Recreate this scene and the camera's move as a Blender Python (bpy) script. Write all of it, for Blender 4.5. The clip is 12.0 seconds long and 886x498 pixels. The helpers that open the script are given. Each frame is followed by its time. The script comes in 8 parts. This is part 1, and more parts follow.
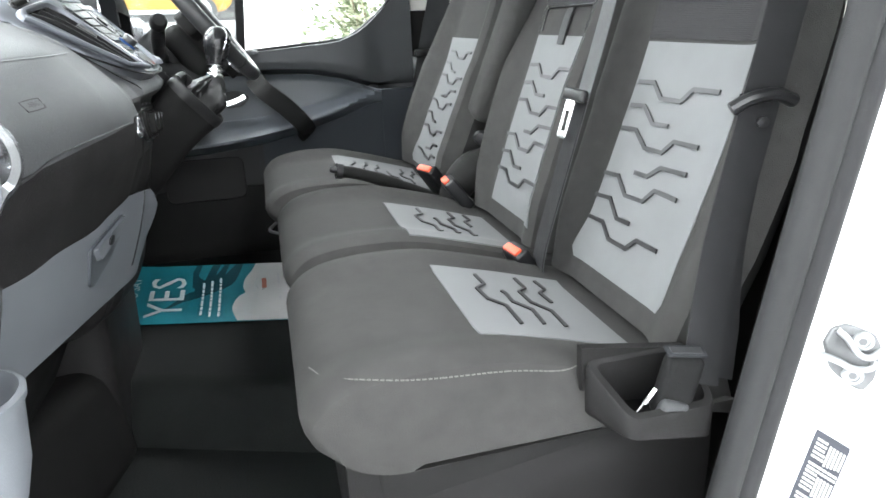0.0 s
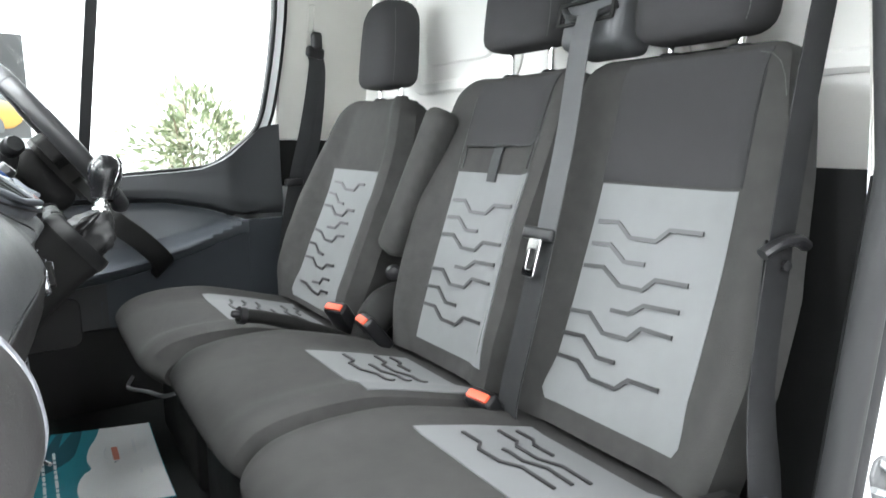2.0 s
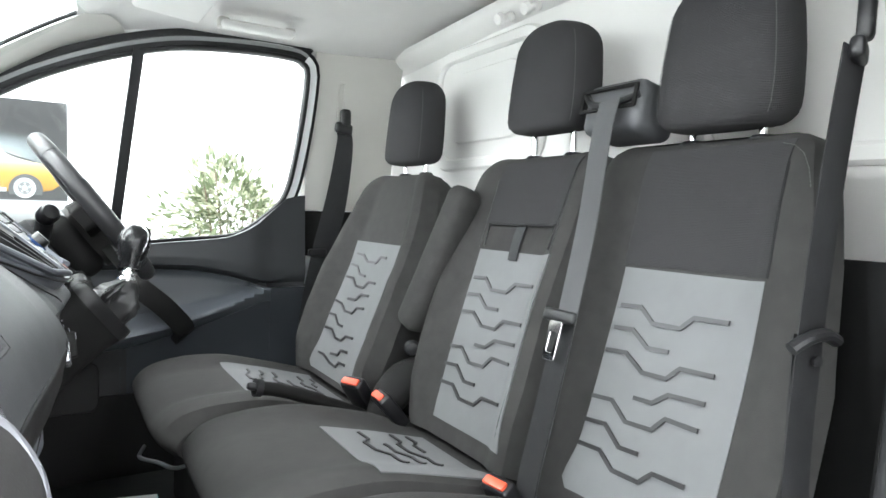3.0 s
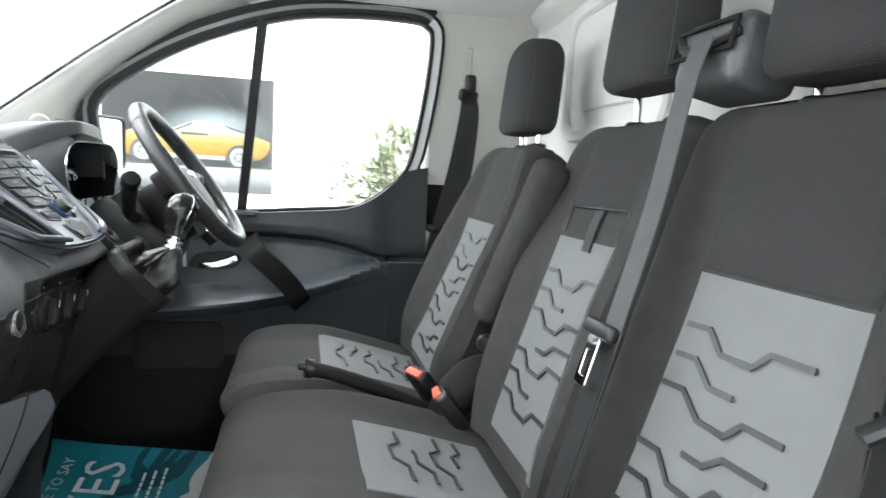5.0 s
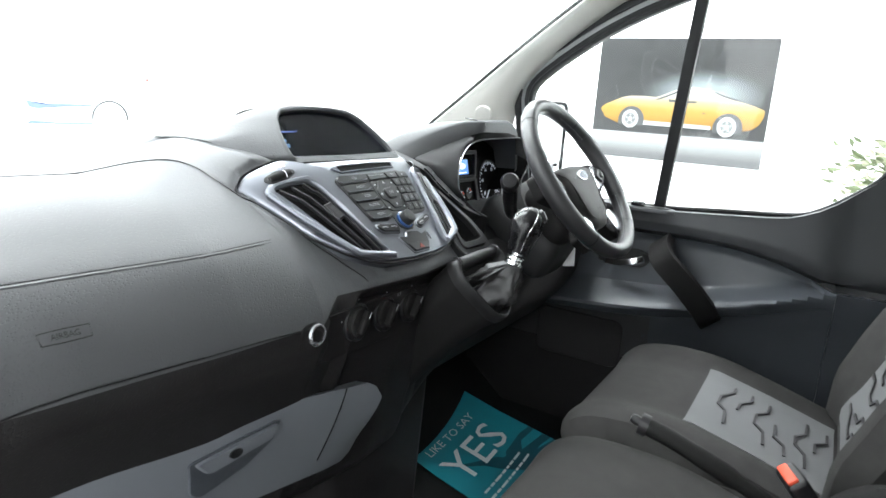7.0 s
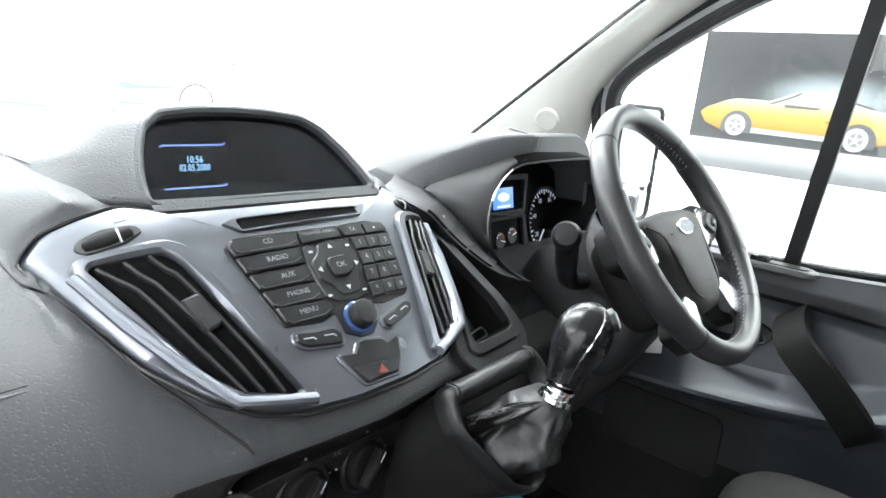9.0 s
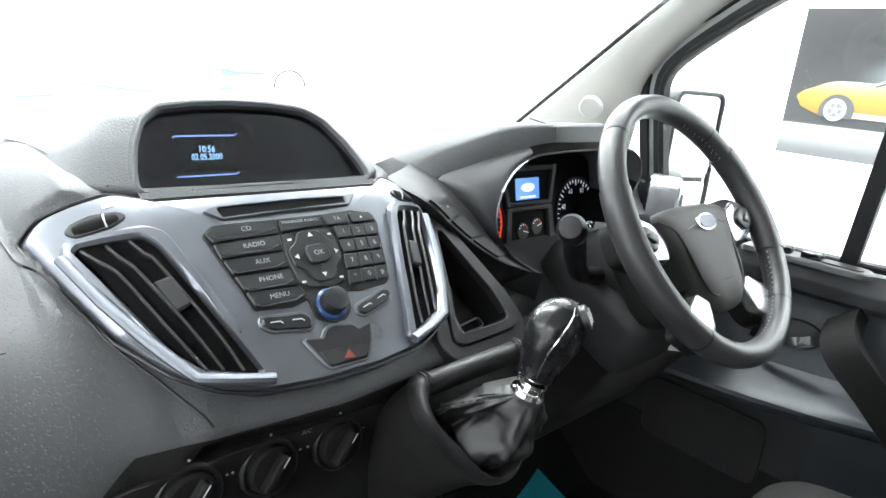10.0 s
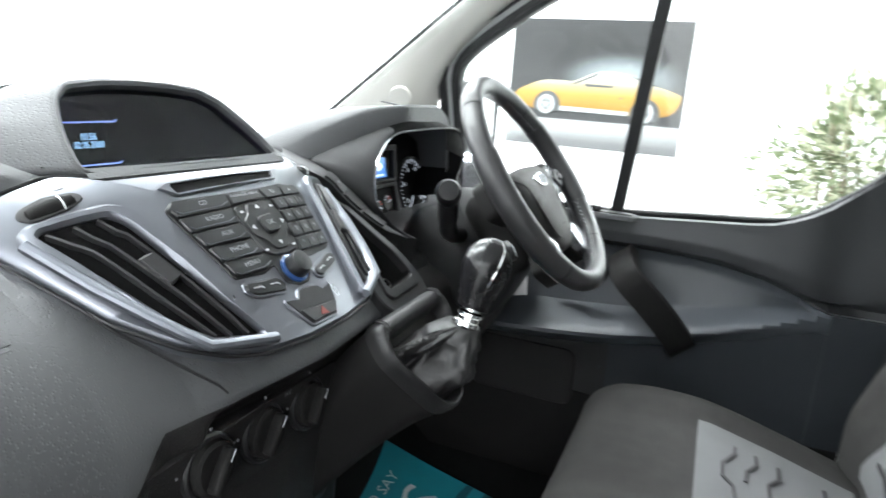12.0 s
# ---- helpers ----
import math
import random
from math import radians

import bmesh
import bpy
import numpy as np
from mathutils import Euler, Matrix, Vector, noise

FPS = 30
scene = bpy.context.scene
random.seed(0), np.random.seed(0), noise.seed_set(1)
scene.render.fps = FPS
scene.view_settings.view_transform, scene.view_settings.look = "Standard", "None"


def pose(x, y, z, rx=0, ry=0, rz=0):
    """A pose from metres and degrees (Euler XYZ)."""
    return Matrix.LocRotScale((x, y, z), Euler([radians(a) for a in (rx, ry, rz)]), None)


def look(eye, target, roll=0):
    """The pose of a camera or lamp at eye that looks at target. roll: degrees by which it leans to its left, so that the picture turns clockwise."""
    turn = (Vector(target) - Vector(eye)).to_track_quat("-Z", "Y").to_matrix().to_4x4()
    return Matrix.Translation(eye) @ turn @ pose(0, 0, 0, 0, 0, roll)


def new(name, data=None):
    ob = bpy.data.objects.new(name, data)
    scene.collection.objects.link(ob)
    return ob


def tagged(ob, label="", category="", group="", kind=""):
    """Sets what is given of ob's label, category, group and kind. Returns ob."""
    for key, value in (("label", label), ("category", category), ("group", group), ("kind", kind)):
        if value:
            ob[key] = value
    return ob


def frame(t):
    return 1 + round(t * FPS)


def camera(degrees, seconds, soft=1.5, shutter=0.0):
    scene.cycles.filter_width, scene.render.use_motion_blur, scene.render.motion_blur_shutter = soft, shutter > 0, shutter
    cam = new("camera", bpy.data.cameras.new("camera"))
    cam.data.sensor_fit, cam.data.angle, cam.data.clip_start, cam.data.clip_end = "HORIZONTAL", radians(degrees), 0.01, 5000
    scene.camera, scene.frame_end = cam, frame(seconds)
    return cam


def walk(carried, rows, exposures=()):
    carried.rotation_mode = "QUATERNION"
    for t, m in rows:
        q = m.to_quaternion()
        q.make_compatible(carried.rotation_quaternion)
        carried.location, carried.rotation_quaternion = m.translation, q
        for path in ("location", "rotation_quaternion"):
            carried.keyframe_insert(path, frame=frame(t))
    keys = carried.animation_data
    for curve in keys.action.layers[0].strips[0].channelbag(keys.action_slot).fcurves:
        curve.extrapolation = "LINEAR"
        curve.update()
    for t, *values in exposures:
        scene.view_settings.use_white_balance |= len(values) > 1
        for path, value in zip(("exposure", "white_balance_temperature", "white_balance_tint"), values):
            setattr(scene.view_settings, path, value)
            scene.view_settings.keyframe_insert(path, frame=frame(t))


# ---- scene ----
cam = camera(70.2, 12.0, shutter=0.25)
PATH = [
    (0, (0.144, -1.246, 1.301), (0.629, 0.569, 0.614), -2.0),
    (0.5, (0.077, -1.161, 1.312), (0.771, 0.597, 0.659), -1.4),
    (1, (0.008, -1.083, 1.322), (0.86, 0.642, 0.777), -1.9),
    (1.5, (-0.048, -1.054, 1.322), (0.959, 0.598, 0.813), -1.1),
    (2, (-0.052, -1.053, 1.322), (1.04, 0.588, 0.988), 0.1),
    (2.5, (-0.06, -1.055, 1.338), (1.077, 0.585, 1.19), 1.8),
    (3, (-0.051, -1.05, 1.338), (0.998, 0.649, 1.219), 1.5),
    (3.2, (-0.05, -1.048, 1.337), (0.96, 0.673, 1.199), 1.3),
    (5, (0.267, -0.995, 1.35), (0.703, 0.944, 1.126), 3.0),
    (5.5, (0.422, -0.93, 1.384), (0.274, 1.051, 1.157), 3.8),
    (6, (0.525, -0.888, 1.427), (-0.225, 0.939, 1.11), 3.8),
    (6.5, (0.548, -0.885, 1.423), (-0.477, 0.792, 1.047), 2.0),
    (6.7, (0.529, -0.851, 1.45), (-0.494, 0.81, 1.01), 3.6),
    (8.3, (0.24, -0.5, 1.461), (-0.736, 1.186, 1.011), 3.3),
    (8.5, (0.249, -0.464, 1.468), (-0.809, 1.174, 1.023), 4.4),
    (9, (0.292, -0.354, 1.473), (-0.909, 1.168, 0.985), 5.8),
    (9.5, (0.339, -0.298, 1.48), (-1.012, 1.081, 0.955), 4.6),
    (10, (0.37, -0.291, 1.491), (-1.016, 1.037, 0.931), 5.3),
    (10.5, (0.388, -0.285, 1.492), (-0.978, 1.067, 0.94), 5.3),
    (11, (0.374, -0.288, 1.478), (-0.992, 1.063, 0.923), 5.3),
    (11.5, (0.31, -0.344, 1.464), (-0.947, 1.119, 0.936), 5.1),
    (12, (0.269, -0.466, 1.444), (-0.475, 1.329, 0.971), 4.2),
]
walk(cam, [(t, look(eye, target, roll)) for t, eye, target, roll in PATH],
     [(0, 0.25), (0.5, 0.32), (1, 0.28), (1.5, 0.25), (2, 0.18), (2.5, 0.1), (3, 0.0), (5, -0.2), (6.5, -0.25), (8.5, 0.0), (11.5, -0.03), (12, -0.12)])


# ---- world and light: a bright white showroom ----
world = bpy.data.worlds.new("showroom_air")
world.use_nodes = True
world.node_tree.nodes["Background"].inputs[0].default_value = (0.9, 0.95, 1.0, 1)
world.node_tree.nodes["Background"].inputs[1].default_value = 0.3
scene.world = world


def area_lamp(name, x, y, z, sx, sy, watts, tint=(1, 0.98, 0.95)):
    la = bpy.data.lights.new(name, "AREA")
    la.shape, la.size, la.size_y, la.energy, la.color = "RECTANGLE", sx, sy, watts, tint
    ob = new(name, la)
    ob.matrix_world = pose(x, y, z)
    return tagged(ob, "long white ceiling light panel in the showroom", "ceiling light", "showroom ceiling lights")


LAMP_W = 330
for lx, ly, k in ((-10.3, -4.2, 1.3), (-10.3, 0.2, 1.4), (-10.3, 3.0, 1.4), (-6.5, -4.2, 1.0), (-6.5, 0.2, 1.2), (-6.5, 3.0, 1.2),
                  (-2.2, -4.8, 0.85), (-2.2, 0.2, 0.9), (-2.2, 3.0, 0.8), (2.2, -4.8, 1.1), (2.2, 0.2, 1.0), (2.2, 3.0, 1.0),
                  (-9.5, 6.5, 1.0), (-6.0, 8.5, 1.0), (-9.5, 11.0, 1.0)):
    area_lamp("ceiling_lamp", lx, ly, 3.95, 3.0, 0.9, LAMP_W * k, (0.965, 1.0, 1.04))

# ---- materials ----


def mat(name, color, rough=0.5, metal=0.0, grain=0.0, grain_size=0.001, stain=0.0, stain_size=0.12, spec=0.5, coat=0.0, kind="noise", rand=0.0):
    """A principled surface with fine relief at grain_size metres and soft stains at stain_size metres."""
    m = bpy.data.materials.new(name)
    m.use_nodes = True
    nt = m.node_tree
    b = nt.nodes["Principled BSDF"]
    b.inputs["Roughness"].default_value, b.inputs["Metallic"].default_value = rough, metal
    b.inputs["Specular IOR Level"].default_value = spec
    b.inputs["Coat Weight"].default_value = coat
    b.inputs["Coat Roughness"].default_value = 0.08
    b.inputs["Base Color"].default_value = (*color, 1)
    co = nt.nodes.new("ShaderNodeTexCoord")
    if stain:
        n = nt.nodes.new("ShaderNodeTexNoise")
        n.inputs["Scale"].default_value, n.inputs["Detail"].default_value = 1 / stain_size, 5
        nt.links.new(co.outputs["Object"], n.inputs["Vector"])
        r = nt.nodes.new("ShaderNodeMapRange")
        r.inputs["From Min"].default_value, r.inputs["From Max"].default_value = 0.3, 0.7
        r.inputs["To Min"].default_value, r.inputs["To Max"].default_value = 1 - stain, 1 + stain
        nt.links.new(n.outputs["Fac"], r.inputs["Value"])
        mx = nt.nodes.new("ShaderNodeVectorMath")
        mx.operation = "SCALE"
        mx.inputs[0].default_value = color
        nt.links.new(r.outputs["Result"], mx.inputs["Scale"])
        nt.links.new(mx.outputs["Vector"], b.inputs["Base Color"])
        rr = nt.nodes.new("ShaderNodeMapRange")
        rr.inputs["From Min"].default_value, rr.inputs["From Max"].default_value = 0.3, 0.7
        rr.inputs["To Min"].default_value, rr.inputs["To Max"].default_value = max(rough - 0.06, 0.02), min(rough + 0.06, 1)
        nt.links.new(n.outputs["Fac"], rr.inputs["Value"])
        nt.links.new(rr.outputs["Result"], b.inputs["Roughness"])
    if grain:
        if kind == "noise":
            g = nt.nodes.new("ShaderNodeTexNoise")
            g.inputs["Scale"].default_value, g.inputs["Detail"].default_value = 1 / grain_size, 2
            out = g.outputs["Fac"]
        elif kind == "leather":
            g = nt.nodes.new("ShaderNodeTexVoronoi")
            g.inputs["Scale"].default_value = 0.9 / grain_size
            pit = nt.nodes.new("ShaderNodeMapRange")
            pit.inputs["From Min"].default_value, pit.inputs["From Max"].default_value = 0.05, 0.42
            nt.links.new(g.outputs["Distance"], pit.inputs["Value"])
            out = pit.outputs["Result"]
        else:
            g = nt.nodes.new("ShaderNodeTexWave")
            g.inputs["Scale"].default_value, g.inputs["Distortion"].default_value = 0.31 / grain_size, 1.2
            g.inputs["Detail Scale"].default_value = 60.0
            g.bands_direction = "Z" if kind == "weave" else "Y"
            out = g.outputs["Fac"]
        nt.links.new(co.outputs["Object"], g.inputs["Vector"])
        bp = nt.nodes.new("ShaderNodeBump")
        bp.inputs["Strength"].default_value, bp.inputs["Distance"].default_value = grain, grain_size * 0.5
        nt.links.new(out, bp.inputs["Height"])
        nt.links.new(bp.outputs["Normal"], b.inputs["Normal"])
    return m


def glow(name, color, power, base=(0.01, 0.01, 0.012)):
    m = mat(name, base, 0.15)
    b = m.node_tree.nodes["Principled BSDF"]
    b.inputs["Emission Color"].default_value, b.inputs["Emission Strength"].default_value = (*color, 1), power
    return m


def glass(name, tint=(0.97, 0.99, 0.98), gloss=0.03):
    m = bpy.data.materials.new(name)
    m.use_nodes = True
    nt = m.node_tree
    nt.nodes.remove(nt.nodes["Principled BSDF"])
    tr, gl, mix = (nt.nodes.new("ShaderNode" + k) for k in ("BsdfTransparent", "BsdfGlossy", "MixShader"))
    tr.inputs["Color"].default_value, gl.inputs["Roughness"].default_value, mix.inputs[0].default_value = (*tint, 1), 0.01, gloss
    nt.links.new(tr.outputs[0], mix.inputs[1])
    nt.links.new(gl.outputs[0], mix.inputs[2])
    nt.links.new(mix.outputs[0], nt.nodes["Material Output"].inputs["Surface"])
    return m


FABRIC = mat("charcoal woven cloth", (0.0372, 0.0364, 0.0352), 0.9, 0, 0.95, 0.0013, 0.16, 0.03, 0.2)
FABRIC_TOP = mat("black ribbed cloth", (0.040, 0.0390, 0.0405), 0.9, 0, 0.9, 0.0022, 0.08, 0.06, 0.25, kind="weave")
PATCH = mat("light grey seat cloth", (0.136, 0.1395, 0.141), 0.8, 0, 0.4, 0.0011, 0.05, 0.04, 0.3)
# three tones put the grooves' shading into the pattern, darker towards the bottom
INK = [mat("groove print with shading, " + n, c, 0.6, 0, 0.2, 0.001) for n, c in (("black", (0.018, 0.018, 0.019)), ("dark grey", (0.032, 0.033, 0.034)), ("grey", (0.056, 0.058, 0.059)))]
THREAD = mat("pale grey thread", (0.105, 0.10, 0.095), 0.8)
THREADGREY = mat("grey sewing thread", (0.085, 0.085, 0.082), 0.7)
# the grey webbing again, darkened where the belts hang in shade
WEBOUTER = mat("belt webbing darkened for shade", (0.0145, 0.0145, 0.0155), 0.7, 0, 0.4, 0.0011, 0.05, 0.03, 0.25, kind="weave")
WEBBING = mat("dark grey belt webbing", (0.052, 0.053, 0.056), 0.6, 0, 0.4, 0.0011, 0.05, 0.03, kind="weave")
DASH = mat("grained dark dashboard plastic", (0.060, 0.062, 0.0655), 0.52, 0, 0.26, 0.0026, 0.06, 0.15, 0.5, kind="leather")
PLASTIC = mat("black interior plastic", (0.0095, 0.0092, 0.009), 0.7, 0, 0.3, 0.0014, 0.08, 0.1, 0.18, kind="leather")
# brownish plastic, set darker to hold the shade under the dashboard's overhang
LOWDASH = mat("brownish plastic darkened for underside shade", (0.0150, 0.0139, 0.0141), 0.55, 0, 0.25, 0.0026, 0.08, 0.12, 0.25, kind="leather")
SLAT = mat("dark grey vent slat plastic", (0.020, 0.020, 0.021), 0.45)
DOORDARK = mat("dark blue-grey door plastic", (0.032, 0.036, 0.042), 0.55, 0, 0.3, 0.0014, 0.06, 0.12, 0.2, kind="leather")
SOFTBLACK = mat("smooth black plastic", (0.010, 0.010, 0.011), 0.38, 0, 0, 0, 0.08, 0.08, 0.4)
# near-black, so that the dark of openings is put into the colour
WELL = mat("black plastic with recess shade in its colour", (0.006, 0.006, 0.006), 0.8, spec=0.08)
DOORTOP = mat("dark grained door top plastic", (0.031, 0.033, 0.0355), 0.5, 0, 0.25, 0.0018, 0.06, 0.12, 0.4, kind="leather")
DOORGREY = mat("blue-grey door plastic", (0.060, 0.067, 0.077), 0.38, 0, 0.3, 0.0014, 0.06, 0.12, kind="leather")
LOWCHEEK = mat("smooth dark grey soft plastic", (0.017, 0.017, 0.018), 0.5, 0, 0.15, 0.0014, 0.06, 0.08, 0.35, kind="leather")
PADDARK = mat("dark soft airbag cover", (0.026, 0.025, 0.0235), 0.55, 0, 0.15, 0.0016, 0.06, 0.08, 0.3, kind="leather")
GLOVE = mat("light blue-grey glovebox plastic", (0.155, 0.165, 0.182), 0.45, 0, 0.25, 0.0014, 0.04, 0.12, kind="leather")
SILVER = mat("satin silver paint", (0.165, 0.173, 0.194), 0.33, 0.80, 0, 0, 0.04, 0.06, 0.5, 0.3)
BRIGHT = mat("bright silver trim", (0.62, 0.63, 0.66), 0.22, 0.9, 0, 0, 0.03, 0.05)
CHROME = mat("polished chrome", (0.86, 0.86, 0.86), 0.07, 1.0)
KNOB = mat("polished black knob", (0.009, 0.009, 0.010), 0.26, 0, 0, 0, 0.1, 0.02, 0.4)
SHROUD = mat("dark grey column plastic", (0.020, 0.020, 0.021), 0.55, 0, 0.2, 0.0014, 0.06, 0.06, 0.3, kind="leather")
LEATHER = mat("black leather", (0.0075, 0.0075, 0.008), 0.48, 0, 0.35, 0.0012, 0.1, 0.04, kind="leather")
RIMLEATHER = mat("worn black rim leather", (0.03, 0.03, 0.031), 0.36, 0, 0.25, 0.0009, 0.12, 0.05, kind="leather")
PIANO = mat("gloss black lacquer", (0.006, 0.006, 0.007), 0.17, 0, 0, 0, 0, 0, 0.45)
KEYBLACK = mat("satin black key plastic", (0.012, 0.013, 0.014), 0.33)
SHIELD = mat("dark grey seat shield plastic", (0.0095, 0.009, 0.009), 0.65, 0, 0.3, 0.0016, 0.08, 0.1, 0.18, kind="leather")
LINER = mat("light grey headliner", (0.74, 0.73, 0.71), 0.9, 0, 0.3, 0.002, 0.04, 0.2)
TRIM = mat("pale grey pillar plastic", (0.52, 0.51, 0.475), 0.55, 0, 0.25, 0.0016, 0.03, 0.15)
JAMBGREY = mat("dark grey pillar plastic", (0.007, 0.007, 0.007), 0.7, 0, 0.3, 0.0016, 0.05, 0.12, 0.12, kind="leather")
BULK = mat("off-white moulded bulkhead", (0.80, 0.79, 0.765), 0.6, 0, 0.2, 0.002, 0.03, 0.25)
PAINT = mat("white body paint", (0.82, 0.83, 0.83), 0.18, 0, 0, 0, 0.015, 0.3, 0.5, 0.5)
SEAL = mat("dark rubber seal", (0.014, 0.014, 0.015), 0.55, 0, 0.3, 0.002, 0.15, 0.03, 0.25)
SEALSOFT = mat("dark grey doorway rubber", (0.018, 0.018, 0.019), 0.65, 0, 0.3, 0.002, 0.15, 0.03, 0.2)
# the white frame paint, greyed to stand for its shaded stretch
FRAMESHADE = mat("white frame paint with shade in its colour", (0.22, 0.225, 0.225), 0.4, 0, 0, 0, 0.03, 0.1)
MATFLOOR = mat("black rubber floor covering", (0.0115, 0.0125, 0.012), 0.7, 0, 0.5, 0.004, 0.25, 0.08, 0.12)
STEEL = mat("zinc-plated steel", (0.125, 0.128, 0.13), 0.5, 0.3, 0.1, 0.001, 0.1, 0.01)
STRIKEBAR = mat("worn bright steel", (0.36, 0.37, 0.375), 0.35, 0.5, 0, 0, 0.12, 0.01)
LABELGREY = mat("grey woven label", (0.018, 0.019, 0.021), 0.8, spec=0.15)
LIPGREY = mat("dark grey soft seal lip", (0.021, 0.0213, 0.022), 0.65, 0, 0.2, 0.0016, 0.08, 0.05, 0.2, kind="leather")
STICKER = mat("dark blue-grey sticker foil", (0.030, 0.033, 0.045), 0.4)
DIALWHITE = glow("backlit white dial print", (0.75, 0.85, 1.0), 0.45, (0.5, 0.5, 0.52))
DIALRED = glow("backlit red dial print", (1.0, 0.10, 0.04), 0.5, (0.5, 0.04, 0.03))
ORANGE = mat("orange-red release button", (0.68, 0.085, 0.038), 0.45)
SCREEN = mat("black display glass", (0.006, 0.006, 0.012), 0.06)
PANE = glass("clear window glass")
TINT = glass("dark tinted display cover", (0.50, 0.47, 0.56), 0.012)
RIMSILVER = mat("satin silver vent rim", (0.155, 0.165, 0.185), 0.45, 0.8, 0, 0, 0.04, 0.05)
ENDGREY = mat("brown-grey soft end plastic", (0.036, 0.0345, 0.0345), 0.6, 0, 0.12, 0.0016, 0.06, 0.08, 0.3, kind="leather")
ENDTRIM = mat("dull silver end trim", (0.24, 0.243, 0.265), 0.45, 0.4, 0, 0, 0.04, 0.05)
LCD = glow("blue display backlight", (0.10, 0.35, 1.0), 0.9)
GLYPH = glow("glowing white-blue digits", (0.55, 0.8, 1.0), 1.6)
GLYPHDEEP = glow("glowing digits behind the tinted cover", (0.42, 0.88, 0.95), 7.0)
GLYPHLINE = glow("glowing blue line", (0.36, 0.62, 1.0), 6.0)
RED = mat("red dial print", (0.7, 0.05, 0.03), 0.5)
WHITEINK = mat("white print", (0.7, 0.71, 0.72), 0.5)
KEYINK = mat("dim grey key print", (0.32, 0.33, 0.35), 0.5)
GREYINK = mat("pale grey print", (0.55, 0.56, 0.58), 0.5)
WALLW = mat("white showroom wall paint", (0.86, 0.87, 0.87), 0.7, 0, 0.15, 0.004, 0.015, 0.6)
TILE = mat("pale polished floor tile", (0.62, 0.62, 0.61), 0.2, 0, 0, 0, 0.05, 0.4)
TEAL = mat("teal printed paper", (0.014, 0.20, 0.25), 0.45, 0, 0, 0, 0.1, 0.07)
TEALDARK = mat("dark teal printed band", (0.008, 0.07, 0.095), 0.45)
PAPER = mat("white printed paper", (0.6, 0.6, 0.6), 0.55, 0, 0, 0, 0.03, 0.1)
LEAF = mat("grey-green leaf", (0.10, 0.125, 0.06), 0.5, 0, 0, 0, 0.35, 0.06)
LEAFPALE = mat("cream-edged leaf", (0.30, 0.31, 0.21), 0.5, 0, 0, 0, 0.2, 0.05)
BARK = mat("grey-brown stem bark", (0.12, 0.09, 0.06), 0.8, 0, 0.6, 0.006, 0.2, 0.03)
PRINTDARK = mat("dark grey print ground", (0.045, 0.047, 0.05), 0.4, 0, 0, 0, 0.15, 0.5)
PRINTGREY = mat("mid grey print ground", (0.30, 0.31, 0.32), 0.4, 0, 0, 0, 0.1, 0.5)
PRINTPALE = mat("pale grey print", (0.40, 0.40, 0.38), 0.4, 0, 0, 0, 0.05, 0.4)
def gradient_print(name, stops, z0, z1, glow_at, glow_r):
    """A printed sheet: greys by height, with a pale pool of light round a point."""
    m = mat(name, (0.1, 0.1, 0.1), 0.7, spec=0.2)
    nt = m.node_tree
    co, sx, mr, rp = (nt.nodes.new("ShaderNode" + k) for k in ("TexCoord", "SeparateXYZ", "MapRange", "ValToRGB"))
    nt.links.new(co.outputs["Object"], sx.inputs[0])
    mr.inputs["From Min"].default_value, mr.inputs["From Max"].default_value = z0, z1
    nt.links.new(sx.outputs["Z"], mr.inputs["Value"])
    nt.links.new(mr.outputs["Result"], rp.inputs["Fac"])
    el = rp.color_ramp.elements
    for i, (p, v) in enumerate(stops):
        e = el[i] if i < 2 else el.new(p)
        e.position, e.color = p, (v, v * 1.01, v * 1.03, 1) if isinstance(v, float) else v + (1,)
    ds, sc, r2, mx = (nt.nodes.new("ShaderNode" + k) for k in ("VectorMath", "VectorMath", "MapRange", "Mix"))
    sc.operation, ds.operation, mx.data_type = "MULTIPLY", "DISTANCE", "RGBA"
    sc.inputs[1].default_value = (0.42, 0.0, 1.0)
    nt.links.new(co.outputs["Object"], sc.inputs[0])
    nt.links.new(sc.outputs["Vector"], ds.inputs[0])
    ds.inputs[1].default_value = (glow_at[0] * 0.42, 0.0, glow_at[1])
    r2.inputs["From Min"].default_value, r2.inputs["From Max"].default_value = glow_r, 0.02
    r2.interpolation_type = "SMOOTHSTEP"
    nt.links.new(ds.outputs["Value"], r2.inputs["Value"])
    nt.links.new(r2.outputs["Result"], mx.inputs["Factor"])
    nt.links.new(rp.outputs["Color"], mx.inputs["A"])
    mx.inputs["B"].default_value = (0.19, 0.215, 0.225, 1)
    nt.links.new(mx.outputs["Result"], nt.nodes["Principled BSDF"].inputs["Base Color"])
    return m


PRINTSHEET = gradient_print("grey print ground", ((0.0, 0.10), (0.05, 0.11), (0.13, 0.20), (0.19, 0.26), (0.215, 0.26), (0.224, 0.042), (0.45, 0.042), (0.8, 0.028), (1.0, 0.034)), 1.152, 2.01, (-0.40, 1.63), 0.19)
PRINTWHITE = mat("white print", (0.27, 0.275, 0.28), 0.5)
PRINTMID = mat("mid grey print", (0.10, 0.104, 0.108), 0.5)
YELLOW = gradient_print("yellow car in the print", ((0.0, (0.14, 0.072, 0.022)), (0.10, (0.21, 0.122, 0.030)), (0.42, (0.27, 0.17, 0.045)), (0.60, (0.28, 0.215, 0.115)), (0.76, (0.29, 0.28, 0.25)), (1.0, (0.32, 0.32, 0.32))), 1.395, 1.682, (9, 9), 0.1)
